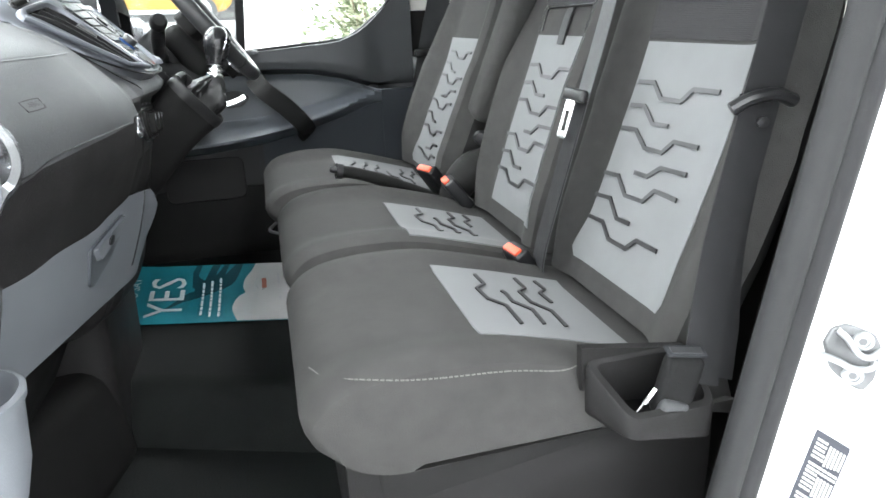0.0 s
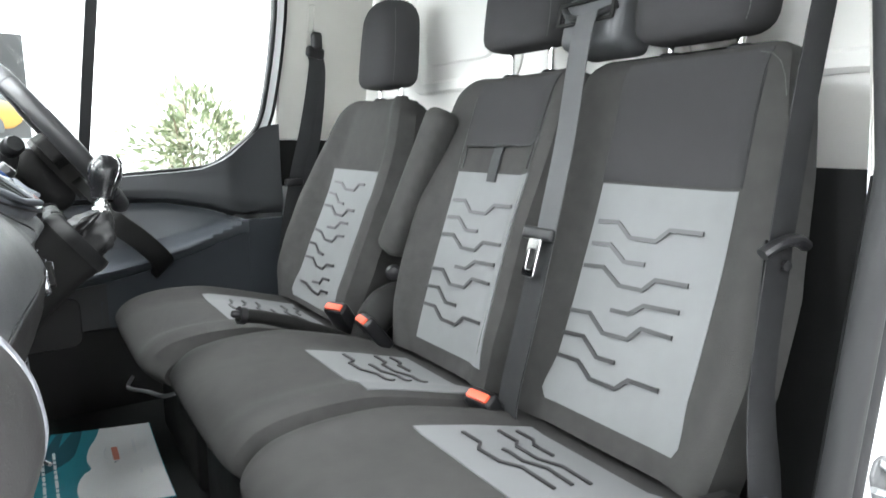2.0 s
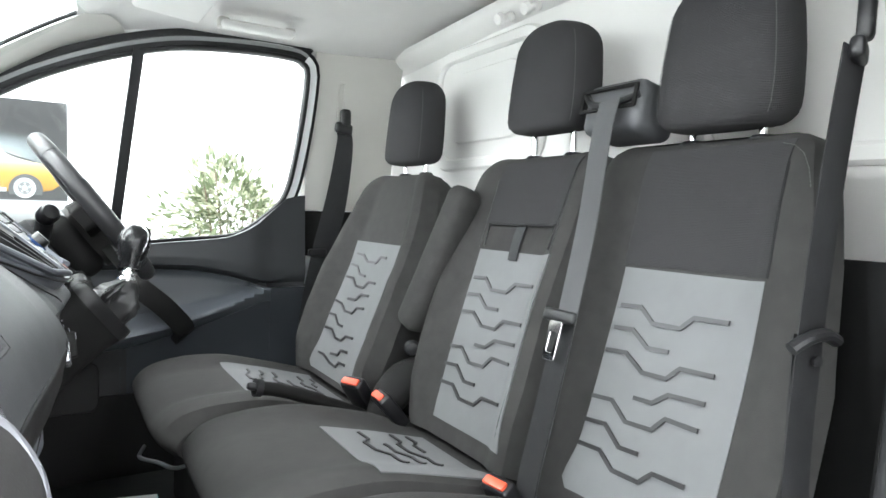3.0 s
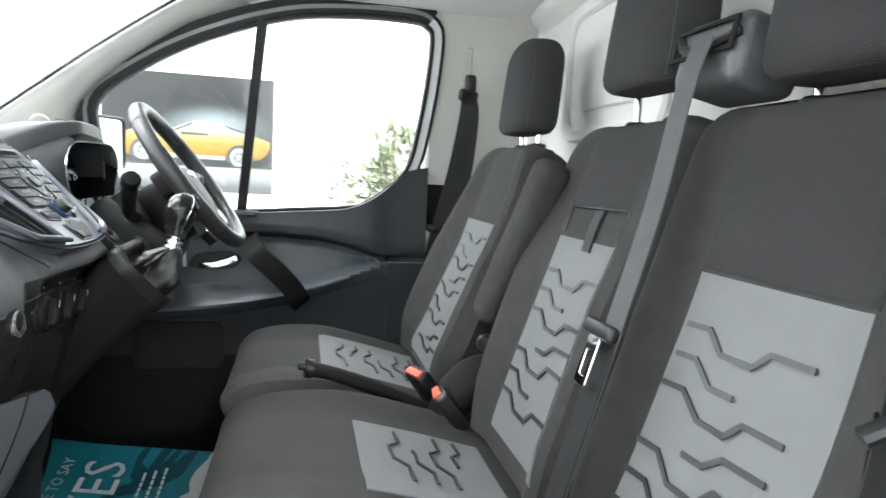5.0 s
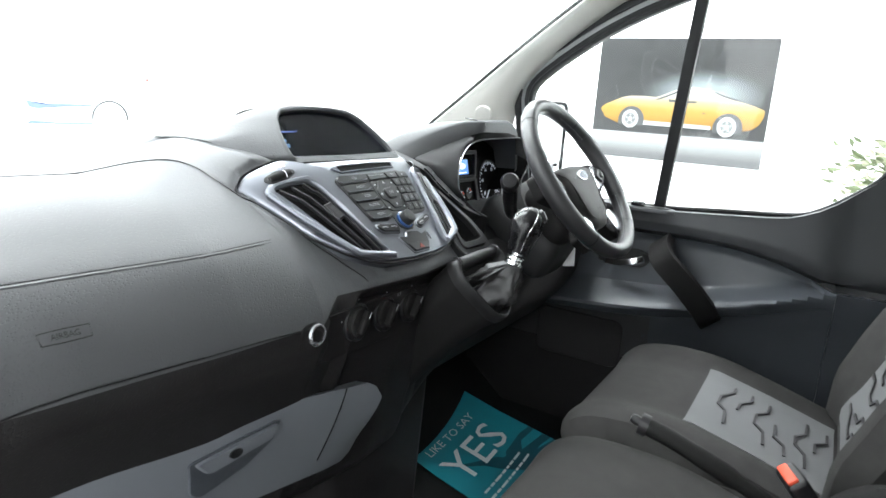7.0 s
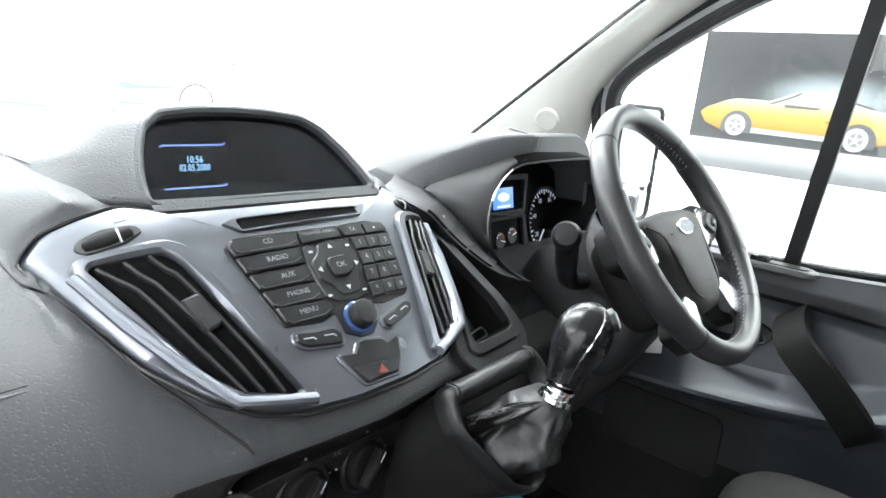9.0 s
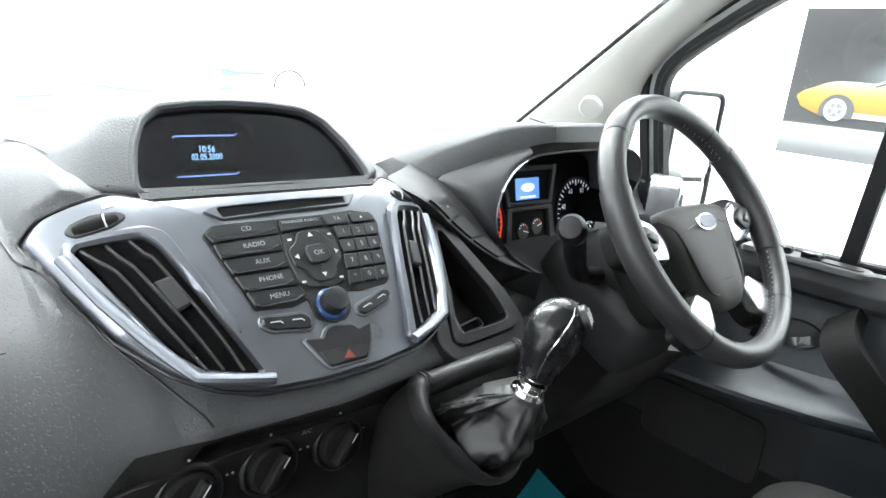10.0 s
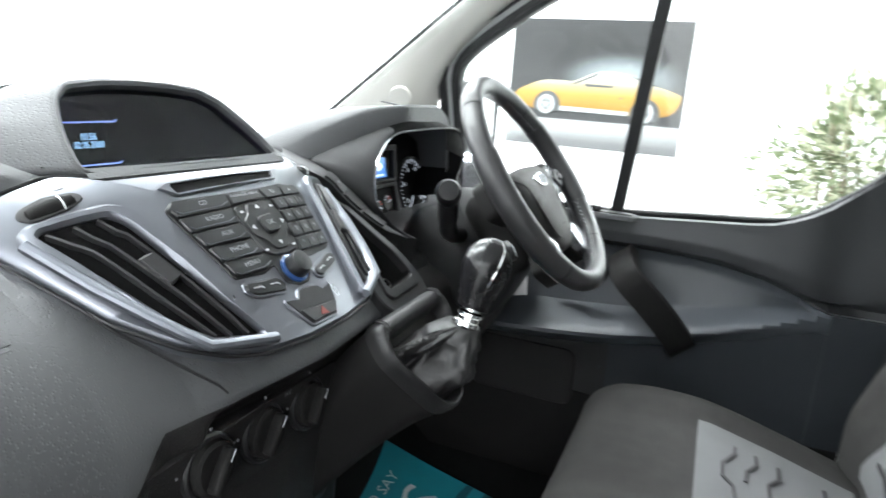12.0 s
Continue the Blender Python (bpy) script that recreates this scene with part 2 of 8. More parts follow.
PRINTBLUE = mat("faded blue print", (0.10, 0.14, 0.26), 0.5)
WEBDARK = mat("black belt webbing", (0.022, 0.023, 0.025), 0.65, 0, 0.4, 0.0011, 0.05, 0.03, kind="weave")

# ---- mesh helpers ----
NEUTRAL = Matrix()


def thing(name, at, label, category, group="", kind=""):
    ob = new(name)
    ob.empty_display_size = 0.05
    ob.matrix_world = Matrix.Translation(at)
    return tagged(ob, label, category, group, kind)


def finish(bm, material, smooth=35):
    me = bpy.data.meshes.new("mesh")
    bmesh.ops.recalc_face_normals(bm, faces=bm.faces)
    bm.to_mesh(me)
    bm.free()
    if smooth:
        me.polygons.foreach_set("use_smooth", [True] * len(me.polygons))
        me.set_sharp_from_angle(angle=radians(smooth))
    me.materials.append(material)
    return me


def part(name, bm, material, parent=None, label="", smooth=35):
    """One mesh object from a bmesh in world coordinates, under a thing or a part."""
    ob = new(name, finish(bm, material, smooth) if isinstance(bm, bmesh.types.BMesh) else bm)
    if parent is not None:
        ob.parent = parent
        ob.matrix_parent_inverse = parent.matrix_world.inverted() if parent.type == "EMPTY" else NEUTRAL
    return tagged(ob, label)


def solid(name, bm, material, label, category, group="", kind="", smooth=35):
    return tagged(part(name, bm, material, None, label, smooth), "", category, group, kind)


def skin(rows, wrap_u=False, wrap_v=False, caps=False, bm=None):
    """A quad skin over rows of points."""
    bm = bm or bmesh.new()
    vs = [[bm.verts.new(p) for p in r] for r in rows]
    nr, nc = len(vs), len(vs[0])
    for i in range(nr if wrap_v else nr - 1):
        for j in range(nc if wrap_u else nc - 1):
            bm.faces.new((vs[i][j], vs[i][(j + 1) % nc], vs[(i + 1) % nr][(j + 1) % nc], vs[(i + 1) % nr][j]))
    if caps and wrap_u:
        bm.faces.new(vs[0])
        bm.faces.new(list(reversed(vs[-1])))
    return bm


def close_holes(bm):
    edges = [e for e in bm.edges if e.is_boundary]
    if edges:
        bmesh.ops.holes_fill(bm, edges=edges, sides=0)
    return bm


def thick(fn, us, vs, t, bm=None):
    """A closed slab: the surface fn(u, v, h) at h = 0 and at h = -t, with its rim."""
    top = [[fn(u, v, 0.0) for u in us] for v in vs]
    low = [[fn(u, v, -t) for u in us] for v in vs]
    bm = bm or bmesh.new()
    a = [[bm.verts.new(p) for p in r] for r in top]
    b = [[bm.verts.new(p) for p in r] for r in low]
    nv, nu = len(vs), len(us)
    for i in range(nv - 1):
        for j in range(nu - 1):
            bm.faces.new((a[i][j], a[i][j + 1], a[i + 1][j + 1], a[i + 1][j]))
            bm.faces.new((b[i][j], b[i + 1][j], b[i + 1][j + 1], b[i][j + 1]))
    for i in range(nv - 1):
        bm.faces.new((a[i][0], a[i + 1][0], b[i + 1][0], b[i][0]))
        bm.faces.new((a[i][-1], b[i][-1], b[i + 1][-1], a[i + 1][-1]))
    for j in range(nu - 1):
        bm.faces.new((a[0][j], b[0][j], b[0][j + 1], a[0][j + 1]))
        bm.faces.new((a[-1][j], a[-1][j + 1], b[-1][j + 1], b[-1][j]))
    return bm


def box(cx, cy, cz, sx, sy, sz, r=0.004, seg=2, m=None, bm=None):
    """A box with rounded edges."""
    b = bmesh.new()
    bmesh.ops.create_cube(b, size=1, matrix=Matrix.Diagonal((sx, sy, sz, 1)))
    if r:
        bmesh.ops.bevel(b, geom=b.edges[:], offset=min(r, 0.49 * min(sx, sy, sz)), segments=seg, profile=0.5, affect="EDGES")
    bmesh.ops.transform(b, matrix=(m if m is not None else Matrix.Translation((cx, cy, cz))), verts=b.verts)
    if bm is None:
        return b
    me = bpy.data.meshes.new("tmp")
    b.to_mesh(me)
    b.free()
    bm.from_mesh(me)
    bpy.data.meshes.remove(me)
    return bm


def smooth_line(pts, n=6):
    """Points of a Catmull-Rom curve through pts."""
    p = [Vector(q) for q in pts]
    p = [2 * p[0] - p[1]] + p + [2 * p[-1] - p[-2]]
    out = []
    for i in range(1, len(p) - 2):
        for k in range(n):
            t = k / n
            a, b, c, d = p[i - 1], p[i], p[i + 1], p[i + 2]
            out.append(0.5 * ((2 * b) + (c - a) * t + (2 * a - 5 * b + 4 * c - d) * t * t + (3 * b - a - 3 * c + d) * t ** 3))
    return out + [p[-2]]


def tube(pts, r, n=10, closed=False, bm=None, flat=1.0, up=(0, 0, 1)):
    """A tube along pts; r is a number or one for each point; flat squeezes it along its second axis."""
    pts = [Vector(p) for p in pts]
    m = len(pts)
    rs = r if isinstance(r, (list, tuple)) else [r] * m
    rows = []
    for i, p in enumerate(pts):
        d = (pts[(i + 1) % m] - pts[i - 1]) if closed else (pts[min(i + 1, m - 1)] - pts[max(i - 1, 0)])
        d.normalize()
        s = d.cross(Vector(up))
        s = s.normalized() if s.length > 1e-4 else Vector((1, 0, 0))
        w = s.cross(d)
        rows.append([p + rs[i] * (math.cos(a) * s + flat * math.sin(a) * w) for a in (2 * math.pi * k / n for k in range(n))])
    return skin(rows, True, closed, not closed, bm)


def ribbon(pts, wide, width, t=0.0015, bm=None):
    """A flat strap along pts; wide is its cross direction, or one for each point."""
    pts = [Vector(p) for p in pts]
    m = len(pts)
    rows = []
    for i, p in enumerate(pts):
        d = (pts[min(i + 1, m - 1)] - pts[max(i - 1, 0)]).normalized()
        w = Vector(wide[i] if isinstance(wide, list) else wide)
        w = (w - w.dot(d) * d).normalized()
        nn = d.cross(w)
        h = width / 2
        rows.append([p - w * h - nn * t / 2, p + w * h - nn * t / 2, p + w * h + nn * t / 2, p - w * h + nn * t / 2])
    return skin(rows, True, False, True, bm)


def plate(outline, fn, h0, h1, chamfer=0.0, bm=None, hole=None):
    """A plate with a flat outline in (u, v), laid on the surface fn(u, v, h) from h0 to h1, its upper edge chamfered; hole: an inner outline of as many points."""
    m = len(outline)
    o2, h2 = [], []
    for i in range(m):
        a, b = Vector(outline[i]), Vector(outline[(i + 1) % m])
        k = max(1, min(12, int((b - a).length / 0.014)))
        for j in range(k):
            o2.append(tuple(a.lerp(b, j / k)))
            if hole is not None:
                h2.append(tuple(Vector(hole[i]).lerp(Vector(hole[(i + 1) % m]), j / k)))
    outline, hole = o2, (h2 if hole is not None else None)
    n = len(outline)
    c = Vector((sum(p[0] for p in outline) / n, sum(p[1] for p in outline) / n))

    def ring(o, h, s=0.0):
        out = []
        for p in o:
            q = Vector(p[:2])
            d = c - q
            out.append(fn(*(q + d.normalized() * s if d.length > 1e-6 else q), h))
        return out
    bm = bm or bmesh.new()
    rows = [ring(outline, h0)]
    if chamfer:
        rows += [ring(outline, h1 - chamfer), ring(outline, h1, chamfer)]
    else:
        rows += [ring(outline, h1)]
    if hole is None:
        for k in (0.72, 0.45, 0.2):
            rows.append([fn(*(c + (Vector(p) - c) * k), h1) for p in outline])
        return skin(rows, True, False, True, bm)
    if chamfer:
        rows += [ring(hole, h1, -chamfer), ring(hole, h1 - chamfer), ring(hole, h0)]
    else:
        rows += [ring(hole, h1), ring(hole, h0)]
    return skin(rows, True, True, False, bm)


def round_poly(pts, r, n=4):
    """A closed outline with rounded corners."""
    out = []
    m = len(pts)
    for i in range(m):
        a, b, c = Vector(pts[i - 1]), Vector(pts[i]), Vector(pts[(i + 1) % m])
        rr = min(r, 0.45 * (a - b).length, 0.45 * (c - b).length)
        p, q = b + (a - b).normalized() * rr, b + (c - b).normalized() * rr
        for k in range(n + 1):
            t = k / n
            out.append(tuple((1 - t) ** 2 * p + 2 * t * (1 - t) * b + t * t * q))
    return out


def rect(u0, v0, u1, v1, r=0.003, n=3):
    return round_poly([(u0, v0), (u1, v0), (u1, v1), (u0, v1)], r, n)


def disc(u, v, r, n=20, squash=1.0):
    return [(u + r * math.cos(2 * math.pi * k / n), v + squash * r * math.sin(2 * math.pi * k / n)) for k in range(n)]


def lathe(profile, m, n=20, bm=None):
    """A turned body: profile of (radius, height), placed by the matrix m."""
    rows = [[m @ Vector((max(r, 1e-4) * math.cos(2 * math.pi * k / n), max(r, 1e-4) * math.sin(2 * math.pi * k / n), h)) for k in range(n)] for r, h in profile]
    return skin(rows, True, False, True, bm)


def frame_at(p, normal, up=(0, 0, 1)):
    """A matrix at p whose z axis is the normal."""
    z = Vector(normal).normalized()
    x = Vector(up).cross(z).normalized()
    y = z.cross(x)
    return Matrix.Translation(p) @ Matrix((x, y, z)).transposed().to_4x4()


def lettering(text, size, fn, u, v, h=0.0006, turn=0.0, squeeze=1.0, t=0.0004):
    """Lettering in the built-in font as a bmesh, laid on fn(u, v, h), centred at (u, v), v downwards."""
    cu = bpy.data.curves.new("type", "FONT")
    cu.body, cu.size, cu.align_x, cu.align_y, cu.resolution_u = text, size, "CENTER", "CENTER", 2
    ob = bpy.data.objects.new("type", cu)
    me = bpy.data.meshes.new_from_object(ob)
    bm = bmesh.new()
    bm.from_mesh(me)
    ca, sa = math.cos(radians(turn)), math.sin(radians(turn))
    for w in bm.verts:
        a, b = w.co.x * squeeze, w.co.y
        w.co = fn(u + a * ca - b * sa, v - (a * sa + b * ca), h)
    bpy.data.objects.remove(ob)
    bpy.data.meshes.remove(me)
    bpy.data.curves.remove(cu)
    return bm


def lerp(a, b, t):
    return a + (b - a) * t


def table(xs, ys, x):
    return float(np.interp(x, xs, ys))

# ---- showroom ----
FLOOR = 0.56   # the cab's floor over the showroom's


def wall(name, cx, cy, cz, sx, sy, sz, m=WALLW):
    return solid(name, box(cx, cy, cz, sx, sy, sz, 0), m, "plain white painted showroom wall", "wall", kind="structure", smooth=0)


solid("ground", box(-2, 3, -0.1, 20.4, 20.4, 0.2, 0), TILE, "pale polished showroom floor", "floor", kind="structure", smooth=0)
wall("wall_east", 2.3, 4.145, 2, 11.6, 0.2, 4.2)
wall("wall_return", -3.4, 8.72, 2, 0.2, 8.95, 4.2)
wall("wall_far_east", -7.75, 13.1, 2, 8.5, 0.2, 4.2)
wall("wall_west", -2, -7.1, 2, 20, 0.2, 4.2)
wall("wall_north", -12.1, 3, 2, 0.2, 20, 4.2)
wall("wall_south", 8.1, -1, 2, 0.2, 12, 4.2)
solid("ceiling", box(-2, 3, 4.2, 20.4, 20.4, 0.2, 0), WALLW, "plain white showroom ceiling", "ceiling", kind="structure", smooth=0)

# ---- cab shell ----


def curve_sheet(a, b, n, bulge, t, m=8):
    """A trim sheet between two curves, bulging along a direction."""
    a, b = smooth_line(a, n), smooth_line(b, n)
    k = min(len(a), len(b))
    bv = Vector(bulge)
    rows = []
    for i in range(k):
        p, q = a[i], b[i]
        outer = [p.lerp(q, j / m) + bv * math.sin(math.pi * j / m) for j in range(m + 1)]
        inner = [w - bv.normalized() * t for w in reversed(outer)]
        rows.append(outer + inner)
    return skin(rows, True, False, True)


# floor: rubber covering with a raised middle
def floor_top(u, v, h):
    w = v - 0.056 + 0.372 * max(-0.3, min(0.3, u))     # 0 along the step's edge
    z = FLOOR + table([-1.2, -0.085, -0.02, 0.0, 0.9], [-0.125, -0.12, -0.012, 0.0, 0.0], w)
    z += table([-0.9, -0.42, -0.30, 1.0], [0.30, 0.10, 0.0, 0.0], u)
    return Vector((u, v, z + h))


def floor_at(u, w, h):
    v = lerp(-0.86, 0.056 - 0.372 * max(-0.3, min(0.3, u)) - 0.15, w) if w <= 1 else (0.056 - 0.372 * max(-0.3, min(0.3, u)) + (-0.15 + 0.03 * (w - 1)) if w < 8 else lerp(0.22, 0.93, w - 8))
    return floor_top(u, v, h)


solid("floor", thick(floor_at, [-0.75, -0.6, -0.42, -0.36, -0.3, -0.15, 0, 0.15, 0.3, 0.4, 0.95], [0, 0.5, 1, 2, 3, 3.4, 4, 4.5, 5, 5.3, 5.6, 6, 7, 8, 8.4, 9], 0.06), MATFLOOR,
                 "black rubber cab floor covering with a raised step", "floor", kind="structure")

# bulkhead with pressed panels
def bulk_face(u, v, h):
    return Vector((0.94 - 0.02 * math.cos(1.2 * u) - h + 0.02, u, v))


bulkhead = solid("bulkhead", thick(lambda u, v, h: bulk_face(u, v, h), [lerp(-0.93, 0.93, i / 24) for i in range(25)], [0.5, 0.8, 1.1, 1.4, 1.7, 1.95], 0.03), BULK,
                 "off-white moulded cab bulkhead behind the seats", "bulkhead", kind="structure")
for y0, z0, y1, z1, r in ((0.10, 1.455, 0.62, 1.80, 0.09), (-0.75, 1.42, -0.30, 1.78, 0.09)):
    o = rect(y0, z0, y1, z1, r, 6)
    i2 = rect(y0 + 0.035, z0 + 0.035, y1 - 0.035, z1 - 0.035, r - 0.03, 6)
    part("pressed_rim", plate(o, bulk_face, 0.0, 0.014, 0.008, hole=i2), BULK, bulkhead)
part("pressed_panel", plate(rect(0.20, 1.53, 0.52, 1.73, 0.05, 5), bulk_face, 0.0, 0.008, 0.005), BULK, bulkhead)
solid("rear_wall_lower", box(0.925, 0, 0.76, 0.03, 1.86, 0.80, 0.006), PLASTIC, "black lower lining of the cab's rear wall", "wall lining", kind="structure")
solid("firewall", box(-0.74, 0, 0.80, 0.04, 1.84, 0.95, 0.01), PLASTIC, "black lining of the front footwell wall", "wall lining", kind="structure")
solid("kick_panel", box(-0.585, 0.92, 0.85, 0.30, 0.03, 0.80, 0.01), PLASTIC, "black lining beside the driver's footwell", "wall lining", kind="structure")
part("top_roll", curve_sheet([(0.90, -0.9, 1.84), (0.90, 0, 1.875), (0.90, 0.9, 1.84)], [(0.955, -0.9, 1.78), (0.955, 0, 1.81), (0.955, 0.9, 1.78)], 8, (-0.02, 0, 0.0), 0.01), BULK, bulkhead)
for y in (0.10, 0.20):
    part("coat_hook", lathe([(0.012, 0), (0.013, 0.01), (0.008, 0.016), (0.009, 0.03), (0.016, 0.036), (0.013, 0.046), (0.001, 0.048)], frame_at((0.9, y, 1.815), (-1, 0, -0.35)), 14), BULK, bulkhead)


# headliner
def liner(u, v, h):
    a = abs(v) / 0.86
    z = 1.885 - 0.075 * a ** 5 - 0.055 * max(0, (0.30 - u) / 0.30) ** 2
    return Vector((u, v, z + h))


solid("headliner", thick(lambda u, v, h: liner(u, v, -h), [0.0, 0.03, 0.08, 0.15, 0.25, 0.4, 0.6, 0.8, 0.95], [lerp(-0.86, 0.86, i / 30) for i in range(31)], 0.02), LINER,
      "light grey moulded cloth headliner over the cab", "headliner", kind="structure")
solid("roof", thick(lambda u, v, h: liner(u, v, 0.06 - h), [-0.02, 0.1, 0.25, 0.4, 0.6, 0.95], [lerp(-0.9, 0.9, i / 16) for i in range(17)], 0.015), PAINT,
      "white painted van roof", "roof", kind="structure")

# pillars
EDGE = [(-0.66, 0.85, 1.33), (-0.45, 0.825, 1.485), (-0.25, 0.80, 1.632), (-0.08, 0.775, 1.745), (0.03, 0.745, 1.805)]
for side in (1, -1):
    e1 = [(x, side * y, z) for x, y, z in EDGE]
    e2 = [(x, side * y, z) for x, y, z in ((-0.372, 0.945, 1.25), (-0.352, 0.93, 1.40), (-0.296, 0.905, 1.535), (-0.066, 0.872, 1.705), (0.115, 0.852, 1.785))]
    pil = solid("a_pillar_trim", curve_sheet(e1, e2, 8, (0.012, -0.02 * side, 0.008), 0.012), TRIM, "pale grey plastic windscreen pillar trim", "pillar trim", "windscreen pillar trims", "structure")
    if side == 1:
        capm = frame_at((-0.3925, 0.8175, 1.4345), (0.27, -0.87, -0.42))
        part("round_cap", lathe([(0.024, -0.004), (0.024, 0.0035), (0.022, 0.005), (0.001, 0.0055)], capm, 28), TRIM, pil, "round blanking cap in the trim")
    # outer edge of the screen
    part("screen_seal", tube(smooth_line([(x - 0.004, side * (y + 0.002), z + 0.006) for x, y, z in EDGE], 8), 0.005, 6), SEAL, pil)
solid("header_trim", curve_sheet([(0.0, -0.75, 1.80), (-0.03, 0, 1.85), (0.0, 0.75, 1.80)], [(0.09, -0.76, 1.82), (0.07, 0, 1.862), (0.09, 0.76, 1.82)], 10, (0, 0, -0.008), 0.008), LINER,
      "light grey trim over the windscreen", "header trim", kind="structure")

# windscreen
def screen_pt(u, v, h):
    bot, top = Vector((-0.86 + 0.20 * (u / 0.85) ** 2, u * 1.0, 1.27 + 0.05 * (u / 0.85) ** 2)), Vector((-0.02 + 0.04 * (u / 0.85) ** 2, u * 0.885, 1.845 - 0.04 * (u / 0.85) ** 2))
    return bot.lerp(top, v) + Vector((-0.55, 0, 0.83)) * h


ws = solid("windscreen", thick(screen_pt, [lerp(-0.85, 0.85, i / 16) for i in range(17)], [0, 0.33, 0.66, 1], 0.005), PANE, "clear laminated windscreen", "windscreen", kind="structure")
ws.visible_shadow = False

# driver's side B pillar trim with belt slot
def bdrv(u, v, h):
    return Vector((u, 0.965 - 0.215 * (v - 1.226) - h - 0.10 * max(0, u - 0.70), v))


bp = solid("b_pillar_trim", thick(bdrv, [0.64, 0.66, 0.70, 0.78, 0.86, 0.93], [1.33, 1.45, 1.6, 1.72, 1.80, 1.84], 0.03), TRIM, "pale grey upper door pillar trim with belt guide slot", "pillar trim", kind="structure")
part("adjuster_slot", plate(rect(0.722, 1.60, 0.744, 1.735, 0.006), bdrv, 0.0, 0.004, 0.002, hole=rect(0.726, 1.604, 0.740, 1.731, 0.004)), TRIM, bp)
solid("b_pillar_lower", thick(bdrv, [0.64, 0.66, 0.72, 0.8, 0.93], [0.56, 0.8, 1.05, 1.328], 0.03), PLASTIC, "black lower door pillar trim", "pillar trim", kind="structure")
solid("body_side", box(0.80, 1.0, 1.0, 0.34, 0.05, 1.6, 0.004), PAINT, "white body side panel behind the door", "body panel", kind="structure")
solid("side_rail", tube([(0.05, 0.87, 1.80), (0.3, 0.868, 1.835), (0.62, 0.868, 1.84), (0.93, 0.868, 1.835)], 0.032, 10), LINER, "light grey trim along the roof edge", "roof trim", kind="structure")

# ---- driver's door ----
OUT = [(-0.268, 1.238), (-0.276, 1.33), (-0.284, 1.43), (-0.283, 1.500), (-0.235, 1.550), (-0.12, 1.625), (-0.03, 1.672), (0.061, 1.710), (0.158, 1.743), (0.267, 1.768), (0.42, 1.782), (0.56, 1.783), (0.597, 1.772), (0.613, 1.742),
       (0.607, 1.60), (0.590, 1.46), (0.578, 1.40), (0.556, 1.352), (0.499, 1.300), (0.45, 1.266), (0.402, 1.250), (0.25, 1.238), (0.089, 1.226), (-0.16, 1.222)]


OUT = [(p.x, p.y) for p in smooth_line([(u, v, 0) for u, v in OUT + OUT[:1]], 3)[:-1]]


def win(u, v, h):
    return Vector((u, 0.967 - 0.215 * (v - 1.226) - h, v))


def grow(o, d):
    """The outline o, moved outwards by d."""
    n = len(o)
    area = sum(o[i - 1][0] * o[i][1] - o[i][0] * o[i - 1][1] for i in range(n))
    s = -1 if area > 0 else 1
    out = []
    for i in range(n):
        a, b, c = Vector(o[i - 1]), Vector(o[i]), Vector(o[(i + 1) % n])
        t = ((b - a).normalized() + (c - b).normalized()).normalized()
        out.append(tuple(b + s * d * Vector((-t.y, t.x))))
    return out


door = thing("driver_door", (0.1, 0.97, 0.6), "closed driver's door with dark and blue-grey plastic lining", "car door")
pane = part("window_pane", plate(grow(OUT, 0.004), win, -0.012, -0.008), PANE, door, "clear side window", 0)
pane.visible_shadow = False
part("window_seal", plate(grow(OUT, 0.012), win, -0.016, 0.012, 0.004, hole=OUT), SEAL, door)

def frame_strip(i0, i1, d0, d1, h0, h1):
    """A stretch of the surround between two offsets of the window's outline."""
    a, b = grow(OUT, d0), grow(OUT, d1)
    n = len(OUT)
    return skin([[win(*a[i % n], h0), win(*b[i % n], h0), win(*b[i % n], h1), win(*a[i % n], h1)] for i in range(i0, i1 + 1)], True, False, True)


part("window_frame", frame_strip(36, 58, 0.0125, 0.034, -0.03, 0.004), PAINT, door, "white painted window frame")
part("front_frame", frame_strip(58, 72 + 36, 0.0125, 0.024, -0.03, 0.006), SEAL, door, "black rubber window surround")
# front stretch of the white frame, its shade put into the colour
part("frame_band", frame_strip(58, 72 + 36, 0.0243, 0.036, -0.03, 0.002), FRAMESHADE, door, "white window frame, greyed for shade")
part("outer_surround", frame_strip(58, 72 + 36, 0.0363, 0.054, -0.03, 0.010), SEAL, door, "black outer door seal")
part("door_seal", frame_strip(36, 58, 0.0345, 0.043, -0.03, 0.008), SEAL, door)
part("divider_bar", ribbon([win(0.146, 1.752, 0.004), win(0.118, 1.50, 0.004), win(0.088, 1.222, 0.004)], (1, 0, 0), 0.027, 0.02), SEAL, door, "black upright between the side panes")


def lip(u):
    return table([-0.45, 0.0, 0.12, 0.24, 0.37, 0.5, 0.7], [0.925, 0.955, 0.970, 0.995, 1.035, 1.080, 1.082], u)


def overhang(u):
    """The lower edge of the upper lining, sweeping down to the armrest's end."""
    return table([-0.45, 0.20, 0.30, 0.40, 0.46, 0.51, 0.70], [1.150, 1.150, 1.144, 1.124, 1.104, 1.084, 1.084], u)


